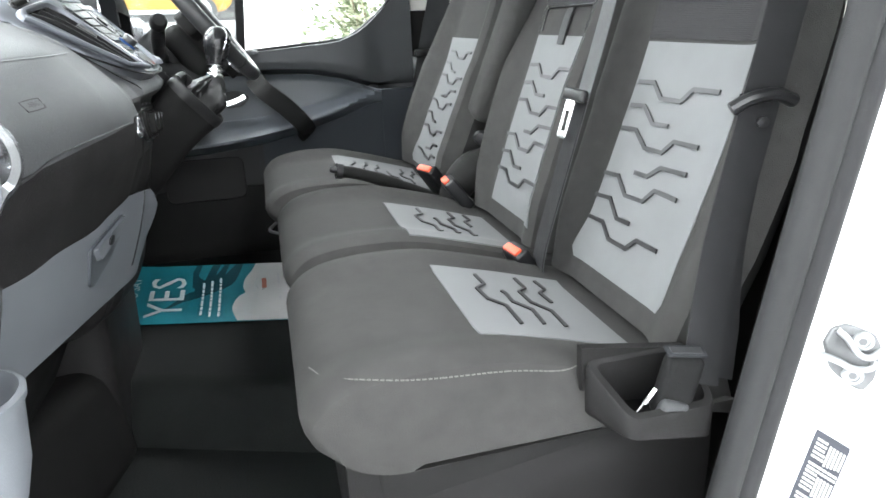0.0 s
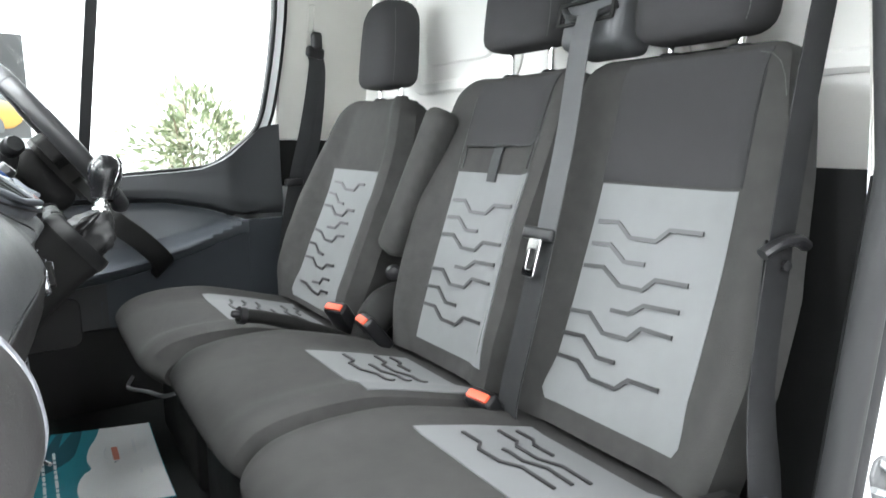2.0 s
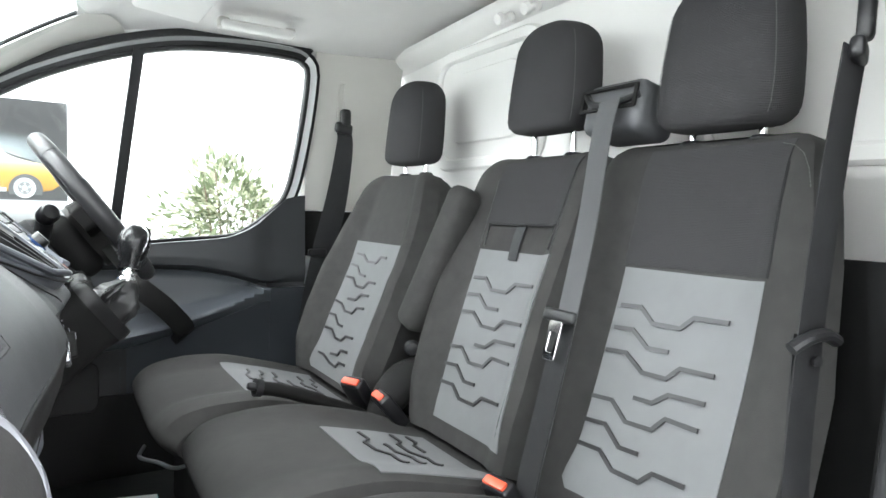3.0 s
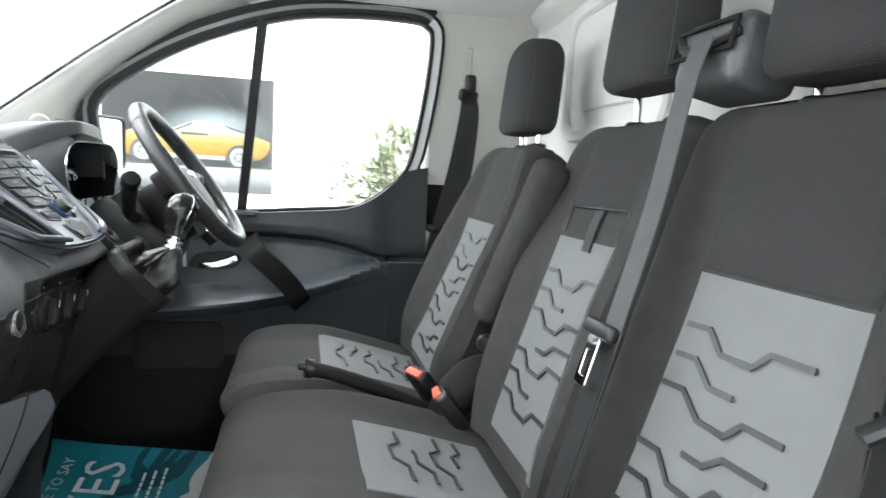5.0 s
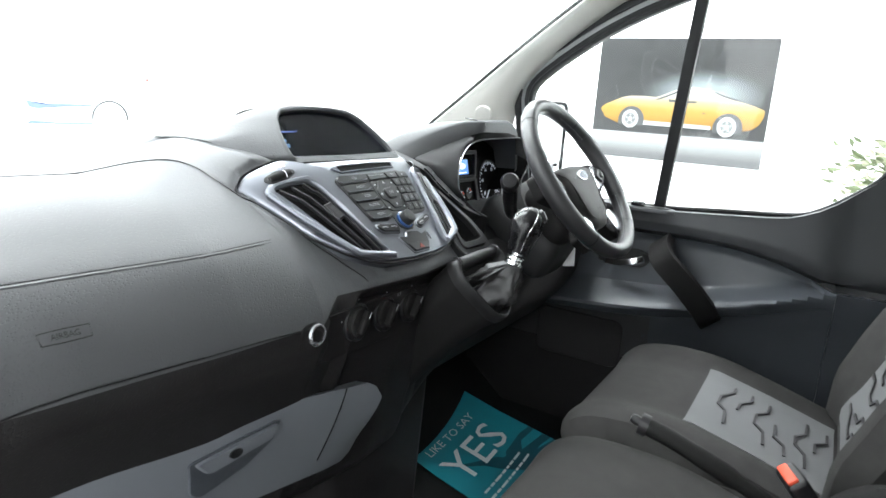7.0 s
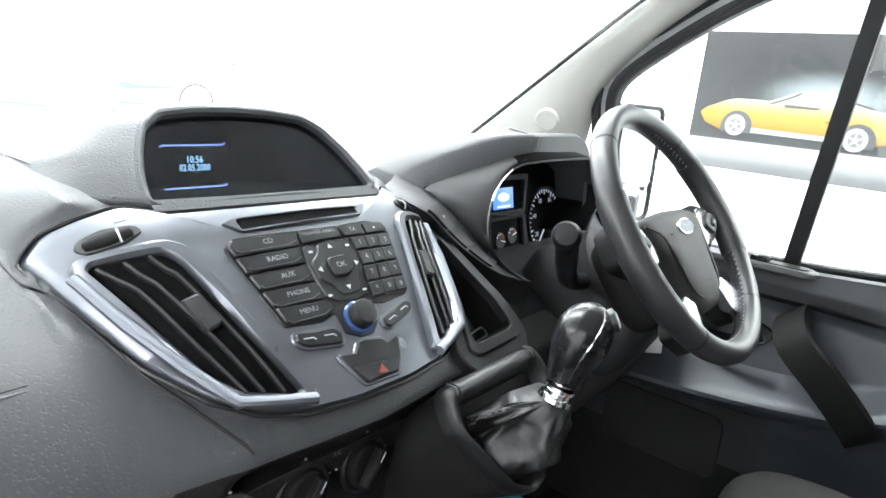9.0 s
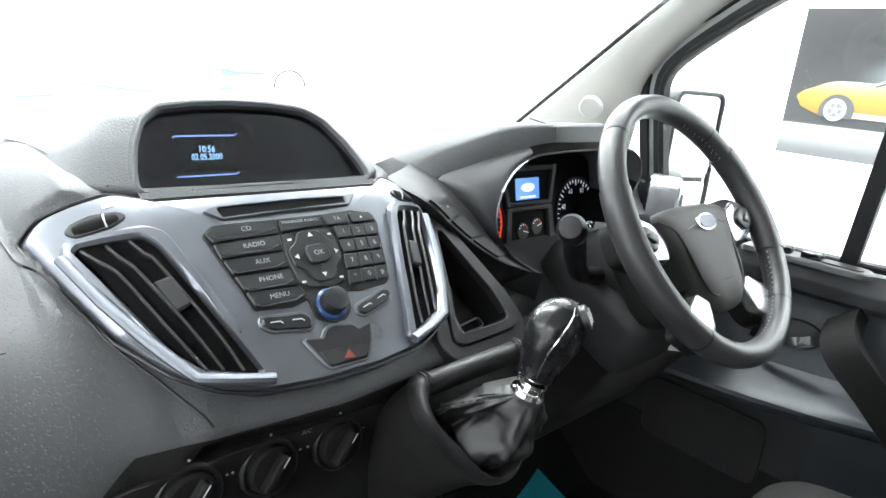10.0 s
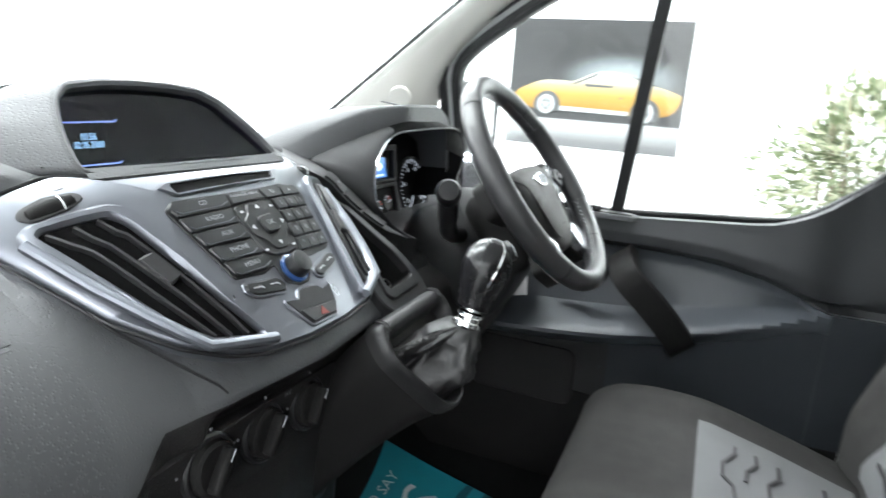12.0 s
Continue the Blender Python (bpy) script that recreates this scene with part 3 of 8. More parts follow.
def card(u, v, h):
    """The door lining: y over x and z, with an armrest ledge."""
    L = lip(u)
    R = table([-0.45, 0.0, 0.24, 0.5, 0.7], [0.055, 0.065, 0.050, 0.018, 0.006], u)
    fade = table([-0.45, -0.3, 0.42, 0.52, 0.7], [0.3, 1, 0.55, 0.10, 0.0], u)
    D = 1.150 - overhang(u)
    zs = [0.5, 0.60, L - 0.10, L - 0.035, L - 0.008, L + 0.002, L + R * 0.8, 1.13 - D, 1.152 - D, 1.166 - D, 1.190 - 0.8 * D, 1.222, 1.24]
    for i in range(1, len(zs)):
        zs[i] = max(zs[i], zs[i - 1] + 0.0008)
    y = table(zs, [0.915, 0.91, 0.908, 0.900, 0.900 - 0.050 * fade, 0.900 - 0.046 * fade, 0.930, 0.945, 0.938, 0.898, 0.893, 0.903, 0.95], v)
    y += table([0.46, 0.60], [0, 0.008], u)
    return Vector((u, y - h, v))


XS = [lerp(-0.45, 0.64, i / 36) for i in range(37)]


XF = [lerp(-0.45, 0.590, i / 34) for i in range(35)]
XR = [lerp(0.524, 0.64, i / 10) for i in range(11)]


def card_part(name, lo, hi, n, m, label, xs=XF):
    fn = lambda u, w, h: card(u, lerp(lo(u), hi(u), w), h)
    return part(name, thick(fn, xs, [i / n for i in range(n + 1)], 0.012), m, door, label)


def shoulder(u):
    """The upper edge of the lining, which rises behind the window."""
    return table([-0.45, 0.089, 0.36, 0.402, 0.45, 0.499, 0.556, 0.585, 0.64], [1.212, 1.218, 1.238, 1.244, 1.262, 1.294, 1.344, 1.370, 1.378], u)


def card_up(u, v, h):
    p = card(u, min(v, 1.222), h)
    return Vector((u, p.y + 0.02 * max(0, v - 1.222) + (0.012 if u > 0.5 else 0), v))


fn = lambda u, w, h: card_up(u, lerp(overhang(u), shoulder(u), w), h)
part("upper_lining", thick(fn, XS, [i / 20 for i in range(21)], 0.03), DOORTOP, door, "dark grained upper door lining")
card_part("armrest_panel", lambda u: lip(u) - 0.036, lambda u: max(lip(u) - 0.030, overhang(u) - 0.001), 26, DOORGREY, "blue-grey armrest panel", [u for u in XF if u < 0.52] + [0.5235])
card_part("lower_lining", lambda u: 0.80, lambda u: lip(u) - 0.037, 10, DOORDARK, "blue-grey lower door lining", [u for u in XF if 0.10 < u < 0.52] + [0.5235])
card_part("front_lining", lambda u: 0.80, lambda u: lip(u) - 0.037, 10, LOWCHEEK, "black front part of the lower lining", [u for u in XF if u <= 0.10] + [0.118])
card_part("pocket_lining", lambda u: 0.55, lambda u: 0.798, 6, PLASTIC, "black lower door pocket")
card_part("rear_border", lambda u: 0.80, lambda u: overhang(u) - 0.001, 14, DOORDARK, "dark rear border of the door lining", XR)
part("outer_skin", box(0.09, 1.0, 0.85, 1.15, 0.025, 0.74, 0.008), PAINT, door, "white painted outer door skin")
part("speaker_grille", plate(rect(-0.20, 0.76, 0.05, 0.90, 0.03, 5), lambda u, v, h: card(u, v, h), 0.0, 0.006, 0.003), LOWDASH, door, "black speaker grille")
pull = smooth_line([(0.122, 0.905, 1.140), (0.128, 0.862, 1.130), (0.146, 0.826, 1.108), (0.20, 0.824, 1.060), (0.25, 0.840, 1.003), (0.262, 0.866, 0.975), (0.262, 0.91, 0.955)], 5)
part("pull_handle", ribbon(pull, [(0.75, 0.0, 0.65)] * len(pull), 0.056, 0.024), PLASTIC, door, "black diagonal pull handle")
part("handle_recess", plate(round_poly([(-0.06, 1.055), (0.07, 1.05), (0.10, 1.085), (0.06, 1.105), (-0.04, 1.095)], 0.02), card, 0.001, 0.006, 0.003), SOFTBLACK, door)
part("door_lever", ribbon(smooth_line([(-0.02, 0.905, 1.062), (0.02, 0.893, 1.066), (0.06, 0.882, 1.078), (0.085, 0.88, 1.09)], 4), (0.1, 0.5, 1), 0.016, 0.010), CHROME, door, "chrome door lever")
sw = part("switch_panel", plate(round_poly([(-0.10, 0.905), (0.10, 0.905), (0.115, 0.928), (0.10, 0.952), (-0.10, 0.952)], 0.012), lambda u, v, h: Vector((u + 0.03, v - 0.022, 1.219 + 0.02 * (v - 0.9) + h)), -0.004, 0.006, 0.003), DASH, door)
for x in (-0.05, 0.0):
    part("window_switch", box(x + 0.045, 0.906, 1.230, 0.034, 0.022, 0.014, 0.004), PIANO, sw)
part("grip_cup", plate(rect(0.03, 0.914, 0.095, 0.944, 0.01), lambda u, v, h: Vector((u + 0.03, v - 0.022, 1.2262 + h)), 0, 0.0015), SOFTBLACK, sw)

# driver's mirror outside
mir = thing("door_mirror", (-0.33, 1.1, 1.3), "black-cased door mirror with a bright frame", "door mirror")
mm = frame_at((-0.315, 1.125, 1.345), (0.90, -0.38, 0.0))
part("housing", box(0, 0, 0, 0.136, 0.28, 0.09, 0.03, 4, mm @ Matrix.Translation((0, 0, -0.047))), SOFTBLACK, mir)
mfn = lambda u, v, h: mm @ Vector((u, v, h))
part("mirror_glass", plate(rect(-0.058, -0.055, 0.058, 0.130, 0.02, 4), mfn, -0.004, 0.001), mat("mirror glass", (0.9, 0.9, 0.9), 0.02, 1.0), mir)
part("wide_mirror", plate(rect(-0.058, -0.130, 0.058, -0.065, 0.015, 4), mfn, -0.004, 0.001), mat("wide mirror glass", (0.88, 0.88, 0.88), 0.03, 1.0), mir)
part("rim", plate(rect(-0.068, -0.14, 0.068, 0.14, 0.024, 4), mfn, -0.006, 0.006, 0.003, hole=rect(-0.059, -0.131, 0.059, 0.131, 0.02, 4)), SOFTBLACK, mir)
part("arm", box(-0.34, 1.02, 1.27, 0.08, 0.16, 0.07, 0.02, 3), SOFTBLACK, mir)

# ---- passenger side: pillar at the open doorway ----
def bpas(u, v, h):
    return Vector((u + 0.15 * (v - 1.0), -0.785 + 0.18 * max(0, v - 1.3) - 0.9 * max(0, u - 0.70) - h, v))


solid("door_jamb", thick(bpas, [0.648, 0.66, 0.70, 0.78, 0.88], [0.42, 0.8, 1.2, 1.5, 1.85], 0.03), PAINT, "white painted door jamb at the open passenger doorway", "door jamb", kind="structure")
def jamb_run(run, u, v, h):
    """A pillar trim whose plan is the line run, leaning back with the height."""
    f = max(0, min(len(run) - 1.0001, u))
    i = int(f)
    a, b = Vector(run[i]), Vector(run[i + 1])
    p = a.lerp(b, f - i)
    d = (b - a).normalized()
    return Vector((p.x + 0.15 * (v - 1.0) + d.y * h, p.y + 0.18 * max(0, v - 1.3) - d.x * h, v))


LOWRUN = [(0.610, -0.777), (0.615, -0.773), (0.628, -0.771), (0.66, -0.768), (0.73, -0.758), (0.765, -0.73), (0.775, -0.62)]
UPRUN = [(0.612, -0.776), (0.617, -0.772), (0.630, -0.769), (0.66, -0.764), (0.72, -0.755), (0.80, -0.735), (0.90, -0.705)]
solid("jamb_trim", thick(lambda u, v, h: jamb_run(LOWRUN, u, v, h), [0, 1, 2, 3, 4, 5, 6], [0.56, 0.8, 1.0, 1.2, 1.29], 0.012), JAMBGREY, "dark grey lower pillar trim by the outer seat", "pillar trim", kind="structure")
solid("jamb_trim_upper", thick(lambda u, v, h: jamb_run(UPRUN, u, v, h), [0, 1, 2, 3, 4, 5, 6], [1.293, 1.4, 1.5, 1.65, 1.83], 0.012), TRIM, "pale grey upper pillar trim by the outer seat", "pillar trim", kind="structure")
solid("doorway_seal", tube([bpas(0.636, v, -0.004) for v in (0.5, 0.7, 0.9, 1.1, 1.3, 1.5, 1.7, 1.85)], 0.017, 12, flat=1.0, up=(1, 0, 0)), SEALSOFT, "dark rubber doorway seal", "door seal", kind="structure")
solid("doorway_lip", tube([bpas(0.612, v, -0.004) for v in (0.5, 0.7, 0.9, 1.1, 1.3, 1.5, 1.7, 1.85)], 0.016, 12, up=(1, 0, 0)), LIPGREY, "dark grey soft lip of the doorway seal", "door seal", kind="structure")
solid("sill_trim", thick(lambda u, v, h: Vector((u, v, FLOOR - 0.06 + h)), [-0.7, 0.0, 0.55], [-0.92, -0.86, -0.80], 0.05), PLASTIC, "black doorway sill trim", "sill", kind="structure")

def on_jamb(x, z, h):
    """A point on the white jamb, h off it."""
    return Vector((x, -0.785 - 0.9 * max(0, x - 0.15 * (z - 1.0) - 0.70) - h, z))


strk = thing("door_striker", on_jamb(0.70, 0.955, 0), "zinc door striker loop with two bolts on the white jamb", "door striker")
part("base_plate", plate(round_poly([(0.675, 0.970), (0.682, 0.985), (0.703, 0.988), (0.718, 0.982), (0.723, 0.968), (0.720, 0.933), (0.713, 0.917), (0.704, 0.921), (0.692, 0.934)], 0.004), on_jamb, 0, 0.004, 0.0015), STEEL, strk, "grey zinc-plated plate")
part("loop", tube(smooth_line([on_jamb(0.687, 0.984, 0.004), on_jamb(0.694, 0.976, 0.012), on_jamb(0.702, 0.961, 0.014), on_jamb(0.711, 0.959, 0.012), on_jamb(0.722, 0.966, 0.004)], 5), 0.0036, 10), STRIKEBAR, strk, "bright steel bar")
part("loop", tube(smooth_line([on_jamb(0.664, 0.962, 0.010), on_jamb(0.684, 0.953, 0.013), on_jamb(0.700, 0.944, 0.012), on_jamb(0.712, 0.946, 0.010), on_jamb(0.719, 0.952, 0.003)], 5), 0.0036, 10), STRIKEBAR, strk, "bright steel bar")
for bx, bz in ((0.710, 0.973), (0.705, 0.934)):
    bolt = part("bolt", lathe([(0.0105, 0), (0.0105, 0.003), (0.009, 0.005), (0.0065, 0.0052), (0.0060, 0.003), (0.001, 0.003)], frame_at(on_jamb(bx, bz, 0.003), (-0.6, -0.75, 0)), 20), STRIKEBAR, strk, "round bolt head")
    part("bolt_socket", lathe([(0.0042, 0.0031), (0.0042, 0.0036), (0.001, 0.0036)], frame_at(on_jamb(bx, bz, 0.003), (-0.6, -0.75, 0)), 6), STEEL, bolt)


def stk(u, v, h):
    """The sticker: u across it, v down, both 0 to 1."""
    return on_jamb(0.685 + 0.024 * u - 0.018 * v, 0.863 - 0.015 * u - 0.096 * v, h)


lab = thing("data_sticker", stk(0.5, 0.5, 0), "dark-edged data sticker with pale printed bars on the jamb", "sticker")
part("sheet", plate(rect(0, 0, 1, 1.45, 0.05), stk, 0.0006, 0.0014), STICKER, lab)
rnd = random.Random(3)
for v0 in (0.08, 0.50, 0.93):
    for k in range(5):
        part("print_bar", plate(rect(0.46 + 0.10 * k, v0 + 0.02, 0.515 + 0.10 * k, v0 + 0.29 - 0.01 * k, 0.004, 1), stk, 0.0022, 0.0030), PRINTPALE, lab, "", 0)
    for j in range(5):
        u = 0.08
        while u < 0.40:
            w = rnd.uniform(0.05, 0.13)
            part("print_bar", plate(rect(u, v0 + 0.055 * j, min(0.42, u + w), v0 + 0.055 * j + 0.034, 0.003, 1), stk, 0.0022, 0.0030), PRINTPALE, lab, "", 0)
            u += w + 0.03
    for j in range(2):
        u = 0.08
        while u < 0.9:
            w = rnd.uniform(0.06, 0.16)
            part("print_bar", plate(rect(u, v0 + 0.315 + 0.055 * j, min(0.93, u + w), v0 + 0.315 + 0.055 * j + 0.034, 0.003, 1), stk, 0.0022, 0.0030), PRINTPALE, lab, "", 0)
            u += w + 0.03

# sun visors
def visor(y, x, w, d, label):
    v = thing("sun_visor", (x, y, 1.80), label, "sun visor", "sun visors")
    m = Matrix.Translation((x, y, 1.815)) @ pose(0, 0, 0, 0, 6, 0)
    part("board", box(0, 0, 0, d, w, 0.026, 0.012, 4, m), LINER, v)
    part("pivot", tube([(x - d / 2 + 0.015, y + w / 2 - 0.03, 1.815), (x - d / 2 + 0.01, y + w / 2 + 0.01, 1.825), (x - d / 2 + 0.0, y + w / 2 + 0.02, 1.85)], 0.007, 8), TRIM, v)
    return v


visor(0.46, 0.19, 0.42, 0.16, "light grey sun visor folded up over the driver")
visor(-0.40, 0.13, 0.42, 0.16, "light grey sun visor folded up over the passenger")
gh = thing("grab_handle", (0.45, 0.74, 1.83), "light grey folded grab handle at the roof edge", "grab handle")
part("grip", box(0.43, 0.72, 1.822, 0.20, 0.04, 0.022, 0.01, 4), LINER, gh)
for x in (0.34, 0.52):
    part("mount", box(x, 0.735, 1.828, 0.03, 0.035, 0.03, 0.008, 3), TRIM, gh)

# ---- seats ----
RECL = Vector((0.286, 0, 0.958))
NORM = Vector((-0.958, 0, 0.286))


class Back:
    """A seat back: front surface over y and the way s up the slope."""

    def __init__(self, yc, hw, x0, z0, length, bolster, taper, corner=0.04, lean=0.0, lumbar=0.0, hollow=0.012):
        self.corner, self.lean, self.lumbar, self.hollow = corner, lean, lumbar, hollow
        self.yc, self.hw0, self.base, self.L, self.bol, self.taper = yc, hw, Vector((x0, 0, z0)), length, bolster, taper

    def hw(self, s):
        k = s / self.L
        w = self.hw0 * table([0, 0.12, 0.25, 0.42, 0.55, 0.7, 0.8, 0.9, 1.0], [0.90, 0.96, 1.0, 1.0, 0.985, 1 - 0.25 * self.taper, 1 - 0.48 * self.taper, 1 - 0.76 * self.taper, 1 - self.taper], k)
        d = max(0, s - (self.L - self.corner))
        return w - 0.85 * (self.corner - math.sqrt(max(0, self.corner ** 2 - d * d)))

    def mid(self, s):
        return self.yc + self.lean * max(0, s / self.L - 0.45) / 0.55

    def lift(self, a, s):
        k = s / self.L
        b = self.bol * table([0, 0.15, 0.5, 0.85, 1], [0.5, 0.9, 1, 0.5, 0.2], k)
        f = b * (0.5 - 0.5 * math.cos(math.pi * min(1, max(0, (a - 0.52) / 0.28))))
        if a > 0.80:
            e = min(1, (a - 0.80) / 0.20)
            f -= 0.045 * (1 - math.sqrt(1 - e * e))
        e = max(0, (k - 0.90) / 0.10)
        f -= 0.035 * (1 - math.sqrt(max(0, 1 - e * e)))
        return f - self.hollow * math.sin(math.pi * k) + self.lumbar * table([0, 0.10, 0.3, 0.55, 0.8], [0.8, 1.0, 0.85, 0.3, 0.0], k)

    def at(self, y, s, h=0.0):
        a = abs(y - self.mid(s)) / self.hw(s)
        return self.base + RECL * s + NORM * (self.lift(min(a, 1), s) + h) + Vector((0, y, 0))

    def mesh(self, T):
        rows = []
        n = 22
        lev = [lerp(0, self.L, i / 20) for i in range(19)] + [self.L * f for f in (0.925, 0.95, 0.97, 0.985, 0.995, 1.0)]
        for s in lev:
            hw = self.hw(s)
            k = s / self.L
            e = max(0, (k - 0.90) / 0.10)
            back = T - 0.035 * (1 - math.sqrt(max(0, 1 - e * e)))
            ring = [self.at(self.mid(s) + hw * lerp(1, -1, i / n), s) for i in range(n + 1)]
            for i in range(9):
                a = lerp(-1, 1, i / 8)
                r = 0.035 * (1 - math.sqrt(max(0, 1 - max(0, (abs(a) - 0.8) / 0.2) ** 2)))
                ring.append(self.base + RECL * s - NORM * (back - r) + Vector((0, self.mid(s) + hw * a * 0.90, 0)))
            rows.append(ring)
        return skin(rows, True, False, True)


class Cushion:
    """A seat cushion: upper surface over y and the way k along its profile."""
    PX = (0.240, 0.182, 0.146, 0.138, 0.165, 0.21, 0.28, 0.36, 0.46, 0.57, 0.66)
    PZ = (0.842, 0.850, 0.872, 0.898, 0.927, 0.941, 0.945, 0.940, 0.915, 0.883, 0.86)

    def __init__(self, yc, hw, dx=0.0, dz=0.0, bolster=0.012, zlow=0.842):
        self.yc, self.hw, self.dx, self.dz, self.bol, self.zlow = yc, hw, dx, dz, bolster, zlow
        pts = smooth_line([(x, 0, z) for x, z in zip(self.PX, self.PZ)], 4)
        self.pts = pts
        self.acc = [0.0]
        for a, b in zip(pts, pts[1:]):
            self.acc.append(self.acc[-1] + (b - a).length)

    def at_x(self, x, y, h=0.0):
        """The upper surface at x (behind the nose)."""
        xs, zs = self.PX[3:], self.PZ[3:]
        z = table(xs, zs, x - self.dx)
        a = min(1, abs(y - self.yc) / self.hw)
        return Vector((x, y, z + self.dz + self.drop(a) + h))

    def drop(self, a):
        f = self.bol * (0.5 - 0.5 * math.cos(math.pi * min(1, max(0, (a - 0.45) / 0.3))))
        if a > 0.78:
            e = min(1, (a - 0.78) / 0.22)
            f -= 0.045 * (1 - math.sqrt(1 - e * e))
        return f

    def mesh(self):
        n = 22
        rows = []
        for i, p in enumerate(self.pts):
            t = self.acc[i] / self.acc[-1]
            w = table([0, 0.2, 0.4], [0.0, 0.55, 1.0], t)
            row = []
            under = max(p.x, 0.25) + self.dx
            low = (0.842 if p.x < 0.25 else min(self.zlow, p.z - 0.002)) + self.dz
            ys = [lerp(-1, 1, j / n) for j in range(n + 1)]
            row.append(Vector((under, self.yc - self.hw, low)))
            for a in ys:
                e = max(0, (abs(a) - 0.72) / 0.28)
                pull = (1 - 0.8 * w) * 0.06 * (1 - math.sqrt(1 - min(1, e) ** 2)) * max(0, 1 - max(0, t - 0.25) / 0.3)
                row.append(Vector((p.x + self.dx + pull, self.yc + self.hw * a, p.z + self.dz + w * self.drop(abs(a)))))
            row.append(Vector((under, self.yc + self.hw, low)))
            rows.append(row)
        return close_holes(skin(rows))


# zigzag print of the grey panels, in (across, up) fractions
ZIG = (
    ((0.05, 0.826), (0.216, 0.832), (0.334, 0.770), (0.535, 0.772), (0.615, 0.826), (0.84, 0.829)),
    ((0.04, 0.720), (0.194, 0.727), (0.337, 0.662), (0.496, 0.666)),
    ((0.02, 0.612), (0.185, 0.620), (0.343, 0.555), (0.524, 0.557), (0.60, 0.612), (0.825, 0.616)),
    ((0.33, 0.443), (0.47, 0.446), (0.566, 0.497), (0.811, 0.505)),
    ((0.005, 0.395), (0.172, 0.404), (0.317, 0.335), (0.513, 0.342), (0.588, 0.402), (0.808, 0.400)),
    ((-0.005, 0.285), (0.171, 0.296), (0.319, 0.226), (0.469, 0.231)),
    ((0.005, 0.178), (0.186, 0.183), (0.316, 0.126), (0.521, 0.128), (0.598, 0.182), (0.813, 0.185)),
)


# the same print on the driver's narrower bands
ZIGDRV = (
    ((0.11, 0.885), (0.27, 0.880), (0.39, 0.831), (0.58, 0.834), (0.64, 0.886), (0.76, 0.886)),
    ((0.06, 0.786), (0.21, 0.778), (0.33, 0.716), (0.46, 0.712)),
    ((0.05, 0.673), (0.22, 0.673), (0.35, 0.614), (0.52, 0.617), (0.58, 0.669), (0.72, 0.673)),
    ((0.29, 0.498), (0.46, 0.505), (0.53, 0.559), (0.69, 0.563)),
    ((0.02, 0.456), (0.20, 0.444), (0.34, 0.393), (0.51, 0.397), (0.56, 0.449), (0.70, 0.458)),
    ((0.01, 0.334), (0.18, 0.337), (0.30, 0.276), (0.42, 0.273)),
    ((0.04, 0.214), (0.22, 0.219), (0.35, 0.166), (0.50, 0.167), (0.56, 0.212), (0.71, 0.218)),
    ((0.38, 0.040), (0.54, 0.054), (0.57, 0.098), (0.71, 0.105)),
    ((0.11, 0.005), (0.25, 0.007), (0.43, -0.030), (0.58, -0.034), (0.62, 0.008), (0.76, 0.010)),
)


def zigzags(seat, fn, rows, inks, width=0.0065):
    """Strips along zigzag lines on the surface fn(a, b, h)."""
    for k, line in enumerate(rows):
        pts, wid = [], []
        for (a0, b0), (a1, b1) in zip(line, line[1:]):
            for i in range(4):
                pts.append((lerp(a0, a1, i / 4), lerp(b0, b1, i / 4)))
        pts.append(line[-1])
        p3 = [fn(a, b, 0.0026) for a, b in pts]
        for i, (a, b) in enumerate(pts):
            nn = (fn(a, b, 0.01) - fn(a, b, 0.0)).normalized()
            d = (p3[min(i + 1, len(p3) - 1)] - p3[max(i - 1, 0)]).normalized()
            wid.append(tuple(nn.cross(d)))
        part("zigzag_groove", ribbon(p3, wid, width, 0.0022), INK[inks[k]], seat)


def stitch(parent, pts, step=0.0075, r=0.0011, m=None):
    """A seam of short thread stitches joined into one part."""
    pts = [Vector(p) for p in pts]
    bm = bmesh.new()
    acc = 0.0
    for a, b in zip(pts, pts[1:]):
        d = (b - a).length
        k = 0
        while k * step < d:
            p, q = a.lerp(b, k * step / d), a.lerp(b, min(1, (k + 0.68) * step / d))
            tube([p, q], r, 5, bm=bm)
            k += 1
    return part("stitching", bm, m or THREAD, parent, "pale stitched seam")


